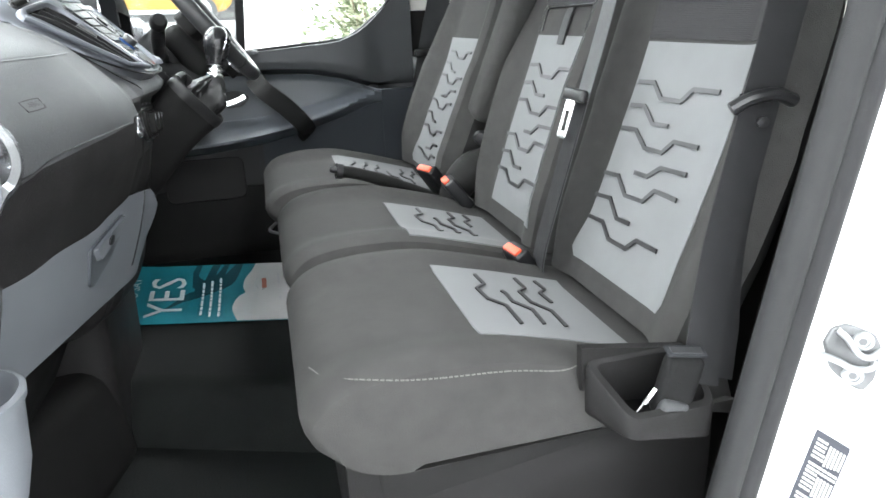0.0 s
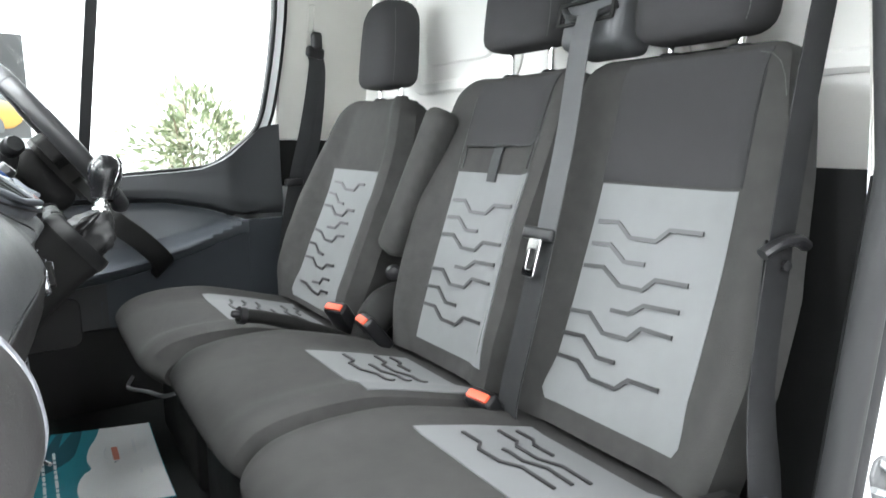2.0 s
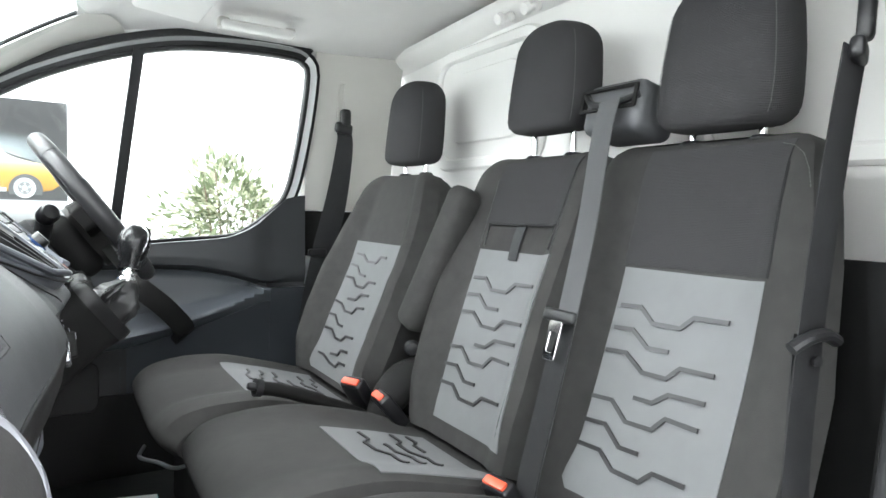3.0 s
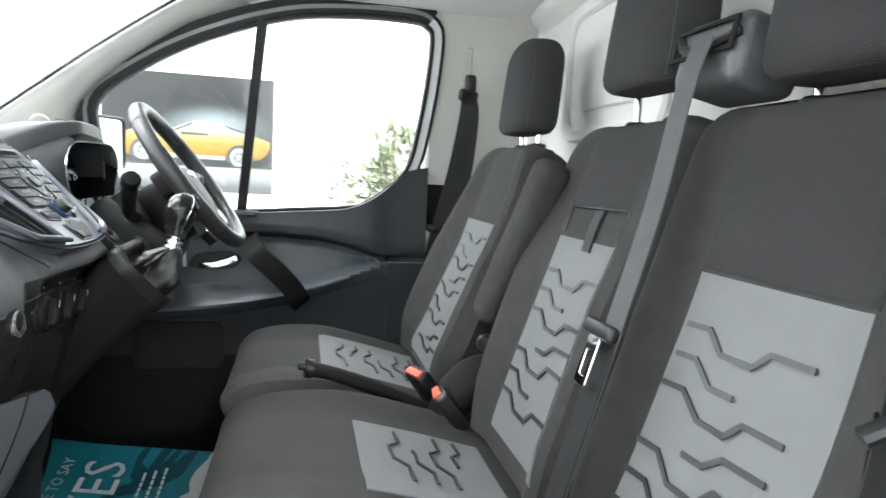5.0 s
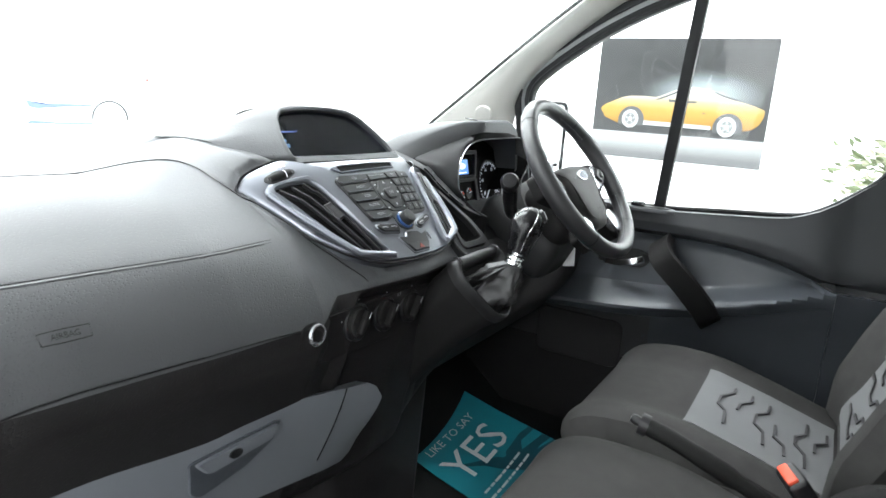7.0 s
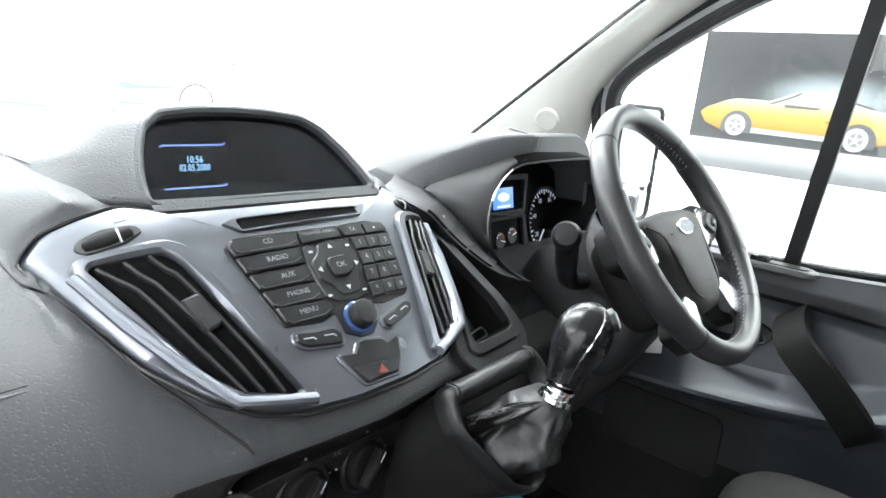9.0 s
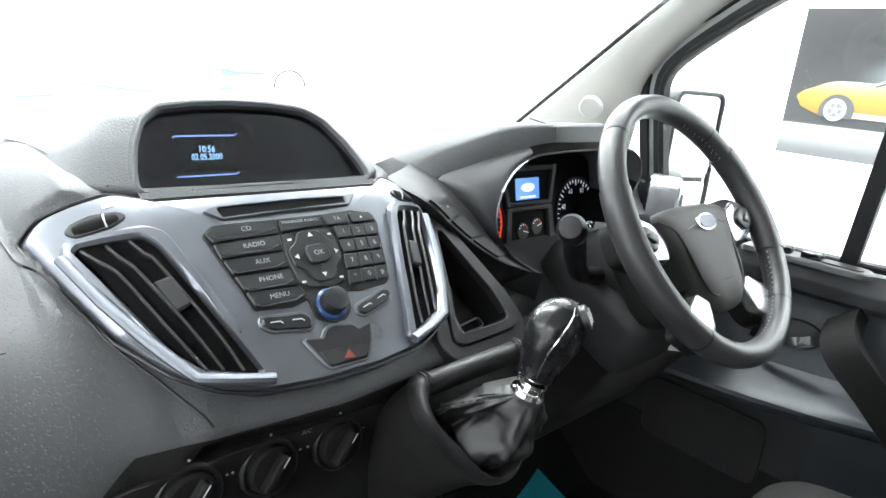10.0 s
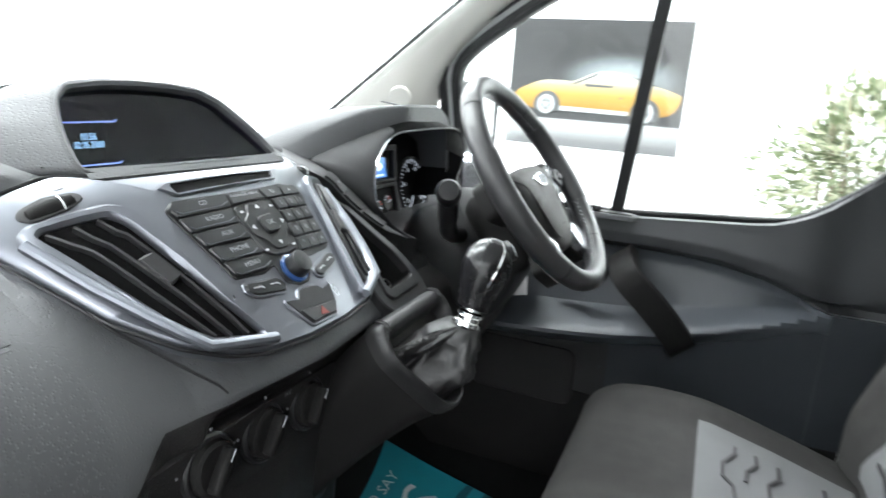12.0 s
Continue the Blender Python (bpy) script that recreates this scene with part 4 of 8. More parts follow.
def head_rest(seat, yc, zb, w=0.125, hgt=0.215, x=0.745, ztop=1.45):
    """A padded head restraint on two posts."""
    prof = lambda k: w * (table([0, 0.2, 0.45, 0.75, 1], [0.96, 1.0, 0.975, 0.89, 0.78], k))

    def skin_pt(k, c, s, out=0.0):
        low = math.sqrt(max(0.0, 1 - max(0, 1 - k / 0.12) ** 2))
        top = math.sqrt(max(0.0, 1 - max(0, (k - 0.74) / 0.26) ** 2))
        ww = prof(k) - 0.030 * (1 - low) - 0.055 * (1 - top) + out
        dd = 0.052 - 0.020 * (1 - low) - 0.030 * (1 - top) + out
        sweep = 0.020 * s * s if c > 0 else 0
        return Vector((x + 0.045 + 0.02 * k - math.copysign(abs(c) ** 0.45, c) * dd + sweep, yc + math.copysign(abs(s) ** 0.45, s) * ww, zb + hgt * k))
    ks = [0.0, 0.012, 0.035, 0.07, 0.12] + [lerp(0.18, 0.78, i / 8) for i in range(9)] + [0.83, 0.88, 0.92, 0.955, 0.98, 0.994, 1.0]
    rows = [[skin_pt(k, math.cos(2 * math.pi * j / 40), math.sin(2 * math.pi * j / 40)) for j in range(40)] for k in ks]
    hr = part("head_restraint", skin(rows, True, False, True), FABRIC_TOP, seat, "charcoal cloth head restraint", 60)
    for sy in (-1, 1):
        ang = radians(52)
        stitch(hr, [skin_pt(k, math.cos(ang), sy * math.sin(ang), 0.0012) for k in (0.06, 0.12, 0.25, 0.4, 0.55, 0.7, 0.78, 0.86)], 0.006, 0.0007, THREADGREY)
        y = yc + sy * 0.058
        part("post", tube([(x + 0.062, y, ztop - 0.03), (x + 0.062, y, zb + 0.012)], 0.0065, 12), CHROME, seat, "chrome head restraint post")
        part("post_collar", lathe([(0.018, 0), (0.019, 0.006), (0.015, 0.010), (0.009, 0.011)], Matrix.Translation((x + 0.062, y, ztop - 0.004)), 16), SOFTBLACK, seat)
    return hr


CUSHDRV = (
    ((0.138, 0.245), (0.228, 0.241), (0.383, 0.163), (0.517, 0.163), (0.572, 0.224), (0.772, 0.245)),
    ((0.130, 0.380), (0.240, 0.380), (0.357, 0.310), (0.470, 0.302)),
    ((0.145, 0.518), (0.285, 0.514), (0.393, 0.441), (0.541, 0.441), (0.607, 0.514), (0.780, 0.531)),
    ((0.407, 0.584), (0.590, 0.590), (0.640, 0.665), (0.775, 0.678)),
    ((0.130, 0.804), (0.300, 0.800), (0.408, 0.731), (0.525, 0.735), (0.605, 0.808), (0.780, 0.816)),
    ((0.140, 0.950), (0.265, 0.951), (0.375, 0.869), (0.500, 0.869)),
)


def seat_print(seat, back, yc, w, s0, s1, cush, x0, x1, cw=None, cyc=None, rows=ZIG, inks=(2, 2, 1, 1, 1, 0, 0)):
    """The light grey panels of the back and the cushion with their zigzag print."""
    taper = lambda k: table([0, 0.03, 0.08, 0.2, 1.0], [1.0, 1.07, 1.06, 1.0, 1.0] if abs(yc) > 0.3 else [1.0] * 5, k)
    cyc = yc if cyc is None else cyc
    low, high = (0.045, 0.385) if rows is ZIG else (0.06, 0.395)

    def fb(a, b, h):
        s = lerp(s0, s1, b)
        return back.at(yc - w * (a - 0.5) * taper(max(0, min(1, b))), s, h + 0.0022)
    ob = part("back_panel", thick(lambda u, v, h: fb(u, v, h - 0.0005 if h == 0 else h), [i / 10 for i in range(11)], [i / 24 for i in range(25)], 0.006), PATCH, seat, "light grey cloth panel")
    zigzags(seat, lambda a, b, h: back.at(yc - w * (a - 0.5), lerp(low, high, b), h + 0.0022), rows, inks)
    cw = cw or w

    def fc(a, b, h):
        return cush.at_x(lerp(x0, x1, b), cyc - cw * (a - 0.5), h + 0.0022)
    part("cushion_panel", thick(lambda u, v, h: fc(u, v, h), [i / 10 for i in range(11)], [i / 14 for i in range(15)], 0.006), PATCH, seat, "light grey cloth panel")
    lines = CUSHDRV if rows is ZIGDRV else (
        ((0.10, 0.30), (0.26, 0.31), (0.34, 0.225), (0.50, 0.242), (0.58, 0.335), (0.82, 0.33)),
        ((0.35, 0.40), (0.39, 0.415), (0.51, 0.41), (0.61, 0.505), (0.80, 0.49)),
        ((0.08, 0.615), (0.25, 0.62), (0.32, 0.542), (0.49, 0.55), (0.59, 0.65), (0.80, 0.64)),
        ((0.08, 0.775), (0.22, 0.79), (0.30, 0.71), (0.45, 0.724)),
    )
    zigzags(seat, fc, lines, (1, 1, 0, 0, 0, 0) if rows is ZIGDRV else (0, 0, 0, 0), 0.0048)


# double passenger seat
bench = thing("double_passenger_seat", (0.4, -0.28, FLOOR), "charcoal cloth double passenger seat with light grey zigzag panels", "van seat", "cab seats")
b1 = Back(-0.474, 0.212, 0.60, 0.89, 0.598, 0.030, 0.12, 0.04, 0.0365)
b2 = Back(-0.062, 0.199, 0.60, 0.89, 0.598, 0.030, 0.088, 0.05, -0.0065, 0.010, -0.004)
k1 = Cushion(-0.483, 0.213, zlow=0.848)
k2 = Cushion(-0.046, 0.222)
bo = part("outer_backrest", b1.mesh(0.095), FABRIC, bench, "charcoal cloth backrest")
part("inner_backrest", b2.mesh(0.13), FABRIC, bench, "charcoal cloth backrest with a folding table flap")
co = part("outer_cushion", k1.mesh(), FABRIC, bench, "charcoal cloth seat cushion")
part("inner_cushion", k2.mesh(), FABRIC, bench, "charcoal cloth seat cushion")
seat_print(bench, b1, -0.472, 0.234, 0.034, 0.387, k1, 0.357, 0.571, 0.243, -0.488)
seat_print(bench, b2, -0.096, 0.240, 0.034, 0.387, k2, 0.356, 0.573, 0.254, -0.106)
head_rest(bench, -0.460, 1.469, 0.105, 0.230, ztop=1.452)
head_rest(bench, -0.075, 1.500, 0.107, 0.215, ztop=1.452)
# flap seam and pull loop of the middle backrest
flap = lambda y, s, h: b2.at(y, s, h)
part("flap_seam", tube([flap(0.015, 0.395, 0.001), flap(0.015, 0.44, 0.001), flap(-0.20, 0.44, 0.001), flap(-0.20, 0.395, 0.001)], 0.002, 6), SOFTBLACK, bench)
part("pull_loop", ribbon([flap(-0.093, 0.445, 0.003), flap(-0.093, 0.42, 0.006), flap(-0.093, 0.395, 0.006), flap(-0.093, 0.37, 0.004)], (0, 1, 0), 0.026, 0.003), WEBDARK, bench, "webbing pull loop")
for nm, back, ya, yb, s0 in (("outer", b1, -0.352, -0.590, 0.392), ("inner", b2, 0.026, -0.206, 0.445)):
    part("upper_panel", thick(lambda u, v, h, back=back, ya=ya, yb=yb, s0=s0: back.at(lerp(ya, yb, u), lerp(s0, 0.580, v), h + 0.0016), [i / 12 for i in range(13)], [i / 10 for i in range(11)], 0.004), FABRIC_TOP, bench, "black ribbed cloth upper panel")
for back, y, so in ((b1, -0.352, 0.58), (b1, -0.592, 0.58), (b2, 0.03, 0.58), (b2, -0.21, 0.58)):
    part("seam", tube([back.at(y, s, 0.0002) for s in (0.39, 0.43, 0.47, 0.51, 0.545)], 0.0012, 5), SOFTBLACK, bench)
def on_k1(x, y):
    a = min(1, abs(y - k1.yc) / k1.hw)
    return Vector((x, y, table(k1.PX[3:], k1.PZ[3:], x) + k1.drop(a) + 0.001))


stitch(co, smooth_line([(0.155, -0.575, 0.920), (0.170, -0.625, 0.934), on_k1(0.205, -0.668), on_k1(0.268, -0.682), on_k1(0.363, -0.684), on_k1(0.43, -0.681), on_k1(0.465, -0.668)], 4), 0.006, 0.0009)
stitch(bo, [b1.at(b1.mid(s) - a * b1.hw(s), s, 0.0012) for a, s in ((0.90, 0.51), (0.89, 0.535), (0.86, 0.555), (0.80, 0.568), (0.70, 0.575))], 0.006, 0.0006, THREADGREY)
# plinth with a swept rib
def plinth(u, v, h):
    return Vector((u, -0.665 - h + 0.02 * (v - 0.7), v))


part("seat_base", box(0.43, -0.27, 0.69, 0.44, 0.76, 0.30, 0.02, 3), PLASTIC, bench, "black plastic seat base")
part("side_shield", thick(lambda u, v, h: plinth(lerp(0.182, 0.66, u), lerp(0.56, 0.868, v), h - 0.012 + 0.010 * math.sin(3.1 * v) - 0.03 * max(0, 0.08 - u) - 0.012 * table([0.30, 0.5, 0.62], [0, 0, 1], v - 0.28 * u)), [i / 24 for i in range(25)], [i / 24 for i in range(25)], 0.02), SHIELD, bench, "dark grey moulded side shield")
part("front_cover", box(0.195, -0.27, 0.68, 0.02, 0.72, 0.24, 0.008, 2), PLASTIC, bench)

# belt anchor: an open moulded tray beside the cushion
TRAY = round_poly([(0.447, -0.690), (0.474, -0.757), (0.580, -0.757), (0.586, -0.690)], 0.014, 4)
TRAYIN = round_poly([(0.461, -0.694), (0.482, -0.748), (0.572, -0.748), (0.577, -0.694)], 0.010, 4)


def tray_z(x, y):
    """Height of the tray's rim, lower towards the doorway."""
    return 0.894 + 0.62 * (y + 0.757)


cov = part("belt_anchor_cover", skin([[Vector((lerp(x, 0.52, 0.06), y * 0.985, 0.866 - 0.17 * (x - 0.47) - 0.02 * (y + 0.757))) for x, y in TRAY],
                                      [Vector((lerp(x, 0.52, 0.015), y * 0.999, 0.872 - 0.17 * (x - 0.47))) for x, y in TRAY],
                                      [Vector((x, y, tray_z(x, y) - 0.003)) for x, y in TRAY],
                                      [Vector((x * 0.8 + a * 0.2, y * 0.8 + b * 0.2, tray_z(x, y) + 0.001)) for (x, y), (a, b) in zip(TRAY, TRAYIN)],
                                      [Vector((a, b, tray_z(a, b) - 0.001)) for a, b in TRAYIN],
                                      [Vector((lerp(a, 0.525, 0.08), b, 0.874 - 0.1 * (a - 0.47))) for a, b in TRAYIN]], True, False, True), SHIELD, bench, "grey moulded open tray of the belt anchor")
part("tray_back", thick(lambda u, v, h: Vector((lerp(0.448, 0.585, u), -0.693 - h + 0.004 * v, lerp(0.90, lerp(0.952, 0.930, u), v))), [i / 6 for i in range(7)], [0, 0.3, 0.6, 0.9, 1.0], 0.012), SHIELD, cov)
part("tray_floor", plate([(lerp(a, 0.525, 0.03), b) for a, b in TRAYIN], lambda u, v, h: Vector((u, v, 0.877 - 0.1 * (u - 0.47) + h)), 0.0, 0.003), WELL, cov)
part("belt_end", box(0, 0, 0, 0.044, 0.022, 0.075, 0.009, 3, pose(0.538, -0.738, 0.917, 0, 12, -8)), JAMBGREY, cov, "black sewn belt end")
part("belt_fold", box(0, 0, 0, 0.034, 0.016, 0.03, 0.006, 3, pose(0.528, -0.746, 0.890, 0, 20, -8)), WEBDARK, cov)
part("belt_end_label", box(0, 0, 0, 0.046, 0.016, 0.004, 0.0015, 2, pose(0.545, -0.738, 0.957, 18, 8, -6)), LABELGREY, cov, "pale sewn label")
part("label_print", box(0, 0, 0, 0.039, 0.011, 0.0046, 0.001, 1, pose(0.545, -0.738, 0.957, 18, 8, -6)), SLAT, cov)
part("chrome_bracket", tube(smooth_line([(0.484, -0.738, 0.884), (0.496, -0.737, 0.895), (0.506, -0.736, 0.906), (0.514, -0.736, 0.916)], 4), [0.002] * 6 + [0.003] * 7, 8), CHROME, cov, "bright steel bracket")

# driver's seat
seat = thing("driver_bucket_seat", (0.4, 0.5, FLOOR), "charcoal cloth driver's seat with light grey panels and raised armrest", "van seat", "cab seats")
b3 = Back(0.503, 0.268, 0.586, 0.87, 0.60, 0.048, 0.32, 0.075, 0.0, 0.030)
k3 = Cushion(0.497, 0.255, -0.025, -0.022, 0.018)
part("backrest", b3.mesh(0.13), FABRIC, seat, "charcoal cloth backrest")
part("cushion", k3.mesh(), FABRIC, seat, "charcoal cloth seat cushion")
seat_print(seat, b3, 0.500, 0.285, 0.015, 0.395, k3, 0.315, 0.56, 0.29, 0.497, ZIGDRV, (2, 2, 1, 1, 1, 0, 0, 0, 0))
head_rest(seat, 0.495, 1.464, 0.108, 0.226, ztop=1.436)
part("seat_base", box(0.42, 0.497, 0.67, 0.42, 0.42, 0.22, 0.02, 3), PLASTIC, seat, "black plastic seat base")
AT, AB = Vector((0.706, 0.088, 1.375)), Vector((0.628, 0.172, 1.090))
AM = frame_at(AT.lerp(AB, 0.5), AT - AB, (1, 0, 0))
arm = part("armrest", box(0, 0, 0, 0.075, 0.062, (AT - AB).length + 0.03, 0.024, 5, AM), FABRIC, seat, "folded-up charcoal armrest")
part("armrest_pivot", lathe([(0.016, 0), (0.018, 0.01), (0.013, 0.02), (0.001, 0.022)], frame_at((0.625, 0.165, 1.035), (-0.5, -0.85, 0)), 18), SOFTBLACK, seat)
part("side_cover", box(0.50, 0.232, 0.83, 0.36, 0.03, 0.12, 0.014, 3), PLASTIC, seat)
stitch(seat, [(x, 0.2415, z) for x, z in ((0.16, 0.87), (0.22, 0.868), (0.32, 0.862), (0.42, 0.85))], 0.009)
part("slide_bar", tube(smooth_line([(0.20, 0.285, 0.815), (0.157, 0.307, 0.798), (0.135, 0.408, 0.778), (0.111, 0.516, 0.756), (0.13, 0.60, 0.75)], 5), 0.0045, 8), STEEL, seat, "bare steel slide release bar")


# belts and buckles
def buckle(p, tilt, turn, label):
    t = thing("belt_buckle", p, label, "belt buckle", "seat belt buckles")
    m = Matrix.Translation(p) @ pose(0, 0, 0, 0, tilt, turn)
    part("case", box(0, 0, 0, 0.030, 0.056, 0.085, 0.007, 3, m @ Matrix.Translation((0, 0, -0.045))), SOFTBLACK, t)
    part("release_button", box(0, 0, 0, 0.016, 0.044, 0.008, 0.003, 2, m @ Matrix.Translation((-0.003, 0, -0.0010))), ORANGE, t, "orange-red release button")
    part("stalk", box(0, 0, 0, 0.014, 0.034, 0.10, 0.004, 2, m @ Matrix.Translation((0, 0, -0.13))), SOFTBLACK, t)
    return t


buckle((0.525, -0.29, 0.925), -32, 8, "black belt buckle with an orange-red button between the passenger cushions")
buckle((0.490, 0.19, 0.970), -38, 25, "black belt buckle with an orange-red button beside the handbrake")
buckle((0.520, 0.115, 0.955), -38, -5, "black belt buckle with an orange-red button beside the handbrake")
boot = thing("buckle_boot", (0.6, 0.155, 0.85), "black moulded boot round the buckle stalks", "buckle boot")
bt = smooth_line([(0.53, 0.145, 0.86), (0.565, 0.15, 0.935), (0.62, 0.157, 0.965), (0.68, 0.163, 0.955), (0.73, 0.165, 0.90)], 5)
part("shell", tube(bt, [lerp(0.030, 0.046, min(1, i / 8)) for i in range(len(bt))], 16), PLASTIC, boot)
part("mould_line", tube([p + Vector((-0.01, -0.001, 0.0455)) for p in bt[8:18]], 0.0012, 5), SOFTBLACK, boot)

housing = thing("belt_housing", (0.8, -0.28, 1.46), "grey belt reel housing on top of the passenger backrest", "belt housing")
part("case", box(0, 0, 0, 0.095, 0.128, 0.090, 0.018, 4, Matrix.Translation((0.790, -0.284, 1.512)) @ pose(0, 0, 0, 0, 12, 0)), DASH, housing)
part("bezel", plate(rect(-0.063, 0.006, 0.063, 0.046, 0.004), lambda u, v, h: Vector((0.738 + 0.21 * v - h, -0.280 + u, 1.508 + v)), 0, 0.004, 0.0015, hole=rect(-0.055, 0.012, 0.055, 0.040, 0.003)), PLASTIC, housing)
part("belt_mouth", tube(smooth_line([(0.748, -0.343, 1.535), (0.738, -0.315, 1.526), (0.736, -0.285, 1.522), (0.737, -0.25, 1.527), (0.748, -0.225, 1.545)], 5), 0.006, 8), SOFTBLACK, housing)
belt = thing("middle_seat_belt", (0.6, -0.29, 0.9), "grey webbing seat belt hanging over the middle backrest", "seat belt", "seat belts")
path = smooth_line([(0.742, -0.297, 1.528), (0.722, -0.300, 1.470), (0.690, -0.309, 1.33), (0.640, -0.321, 1.17), (0.605, -0.325, 1.05), (0.575, -0.322, 0.93), (0.572, -0.320, 0.87)], 6)
part("webbing", ribbon([p + Vector((-0.012, 0, 0)) for p in path], (0.10, 1, 0), 0.048, 0.0016), WEBBING, belt)
# lower strands take the shaded webbing colour
part("second_webbing", ribbon([p + Vector((-0.0142, 0.0, 0)) for p in path[18:]], (0.10, 1, 0), 0.0495, 0.0016), WEBOUTER, belt, "doubled webbing below the tongue, shade in its colour")
tm = Matrix.Translation((0.617, -0.321, 1.172)) @ pose(0, 0, 0, 0, 16, 0)
part("tongue_grip", box(0, 0, 0, 0.012, 0.068, 0.02, 0.005, 3, tm @ Matrix.Translation((-0.004, 0, 0.008))), SOFTBLACK, belt)
tfn = lambda u, v, h: tm @ Vector((-h - 0.006, u, v))
part("tongue_blade", plate(rect(-0.014, -0.062, 0.014, 0.0, 0.005), tfn, 0, 0.003, 0.001, hole=rect(-0.007, -0.05, 0.007, -0.018, 0.003)), CHROME, belt, "bright steel belt tongue")

obelt = thing("outer_seat_belt", (0.66, -0.70, 0.9), "grey webbing seat belt beside the outer passenger seat", "seat belt", "seat belts")
path = smooth_line([(0.702, -0.684, 1.53), (0.692, -0.680, 1.45), (0.670, -0.680, 1.33), (0.642, -0.685, 1.19), (0.606, -0.699, 1.05), (0.582, -0.722, 0.95), (0.570, -0.735, 0.91)], 6)
part("webbing", ribbon(path, (0.98, -0.05, 0), 0.046, 0.0016), WEBOUTER, obelt)
part("second_webbing", ribbon([p + Vector((0.024 * min(1, i / 12), 0.006, 0)) for i, p in enumerate(path[17:])], (1.0, 0.0, 0), 0.046, 0.0016), WEBOUTER, obelt)
part("guide_ring", box(0, 0, 0, 0.046, 0.016, 0.026, 0.007, 3, pose(0.706, -0.686, 1.526, 0, 8, 20)), SOFTBLACK, obelt)
part("guide_anchor", box(0, 0, 0, 0.022, 0.018, 0.060, 0.008, 3, pose(0.712, -0.689, 1.566, 0, 8, 20)), SOFTBLACK, obelt)
part("tongue_grip", tube(smooth_line([(0.610, -0.684, 1.202), (0.628, -0.691, 1.213), (0.654, -0.695, 1.216), (0.676, -0.696, 1.208)], 4), 0.008, 10, flat=0.9), SOFTBLACK, obelt, "black belt tongue grip")
part("stop_button", lathe([(0.006, 0), (0.006, 0.004), (0.001, 0.005)], frame_at((0.644, -0.692, 1.188), (-0.3, -0.95, 0)), 12), SOFTBLACK, obelt)

dbelt = thing("driver_seat_belt", (0.72, 0.83, 1.0), "black webbing seat belt on the driver's door pillar", "seat belt", "seat belts")
path = smooth_line([(0.732, 0.828, 1.585), (0.730, 0.838, 1.53), (0.712, 0.866, 1.38), (0.676, 0.892, 1.20), (0.640, 0.90, 1.0), (0.635, 0.90, 0.85)], 6)
part("webbing", ribbon(path, (1, 0.25, 0), 0.05, 0.0016), WEBDARK, dbelt)
part("second_webbing", ribbon([p + Vector((0.034 * min(1, i / 14), 0.008, 0)) for i, p in enumerate(path)], (1, 0.1, 0), 0.05, 0.0016), WEBDARK, dbelt)
part("guide_ring", box(0, 0, 0, 0.06, 0.024, 0.035, 0.01, 3, Matrix.Translation((0.727, 0.824, 1.590)) @ pose(0, 0, 0, 0, 8, 10)), SOFTBLACK, dbelt)
part("guide_anchor", box(0, 0, 0, 0.034, 0.026, 0.055, 0.011, 3, Matrix.Translation((0.731, 0.820, 1.623))), SOFTBLACK, dbelt)
part("tongue_grip", box(0.668, 0.885, 1.195, 0.06, 0.02, 0.025, 0.007, 3), SOFTBLACK, dbelt)

# handbrake
brake = thing("handbrake", (0.5, 0.19, 0.8), "black handbrake lever raised between the seats", "handbrake")
bpth = smooth_line([(0.279, 0.172, 0.985), (0.33, 0.176, 0.972), (0.40, 0.182, 0.945), (0.48, 0.19, 0.91), (0.58, 0.195, 0.855)], 5)
part("lever", tube(bpth, [0.016] * 8 + [0.017] * 4 + [0.014] * 9, 14, flat=0.85), PLASTIC, brake)
part("button", lathe([(0.008, 0), (0.008, 0.012), (0.006, 0.016), (0.001, 0.017)], frame_at((0.281, 0.172, 0.986), (-0.95, -0.05, 0.28)), 12), SOFTBLACK, brake)
part("collar", tube([(0.279, 0.172, 0.985), (0.292, 0.173, 0.982)], 0.018, 14), SOFTBLACK, brake)
part("gaiter", box(0.56, 0.195, 0.82, 0.16, 0.075, 0.11, 0.02, 3), PLASTIC, brake)

# paper foot mat
def leafpt(u, v, h):
    """u from the seat towards the pedals, v towards the door."""
    return Vector((0.165 - 0.95 * u, 0.312 + 0.25 * u + v, FLOOR + 0.006 + 0.04 * (v / 0.33) ** 2 + 0.05 * max(0, u - 0.42) + h))


leaflet = thing("paper_foot_mat", (0.0, 0.5, FLOOR), "teal and white printed paper foot mat on the floor", "paper mat")
part("sheet", thick(leafpt, [lerp(0, 0.56, i / 12) for i in range(13)], [lerp(0, 0.33, i / 8) for i in range(9)], 0.0012), TEAL, leaflet)
for ue, wide in ((0.165, 0.016), (0.205, 0.010), (0.235, 0.018), (0.29, 0.012)):
    mid = smooth_line([(0.40, 0.06, 0), (0.35, 0.115, 0), (0.28, 0.155, 0), (lerp(0.235, ue, 0.5), 0.215, 0), (ue + 0.012, 0.275, 0), (ue, 0.328, 0)], 4)
    edge_a = [(p.x + wide * i / len(mid), p.y) for i, p in enumerate(mid)]
    edge_b = [(p.x - 0.002 - wide * 0.4 * i / len(mid), p.y) for i, p in enumerate(mid)]
    part("print_swirl", plate(edge_a + edge_b[::-1], leafpt, 0.0003, 0.0009 + 0.01 * (wide - 0.01)), TEALDARK, leaflet)
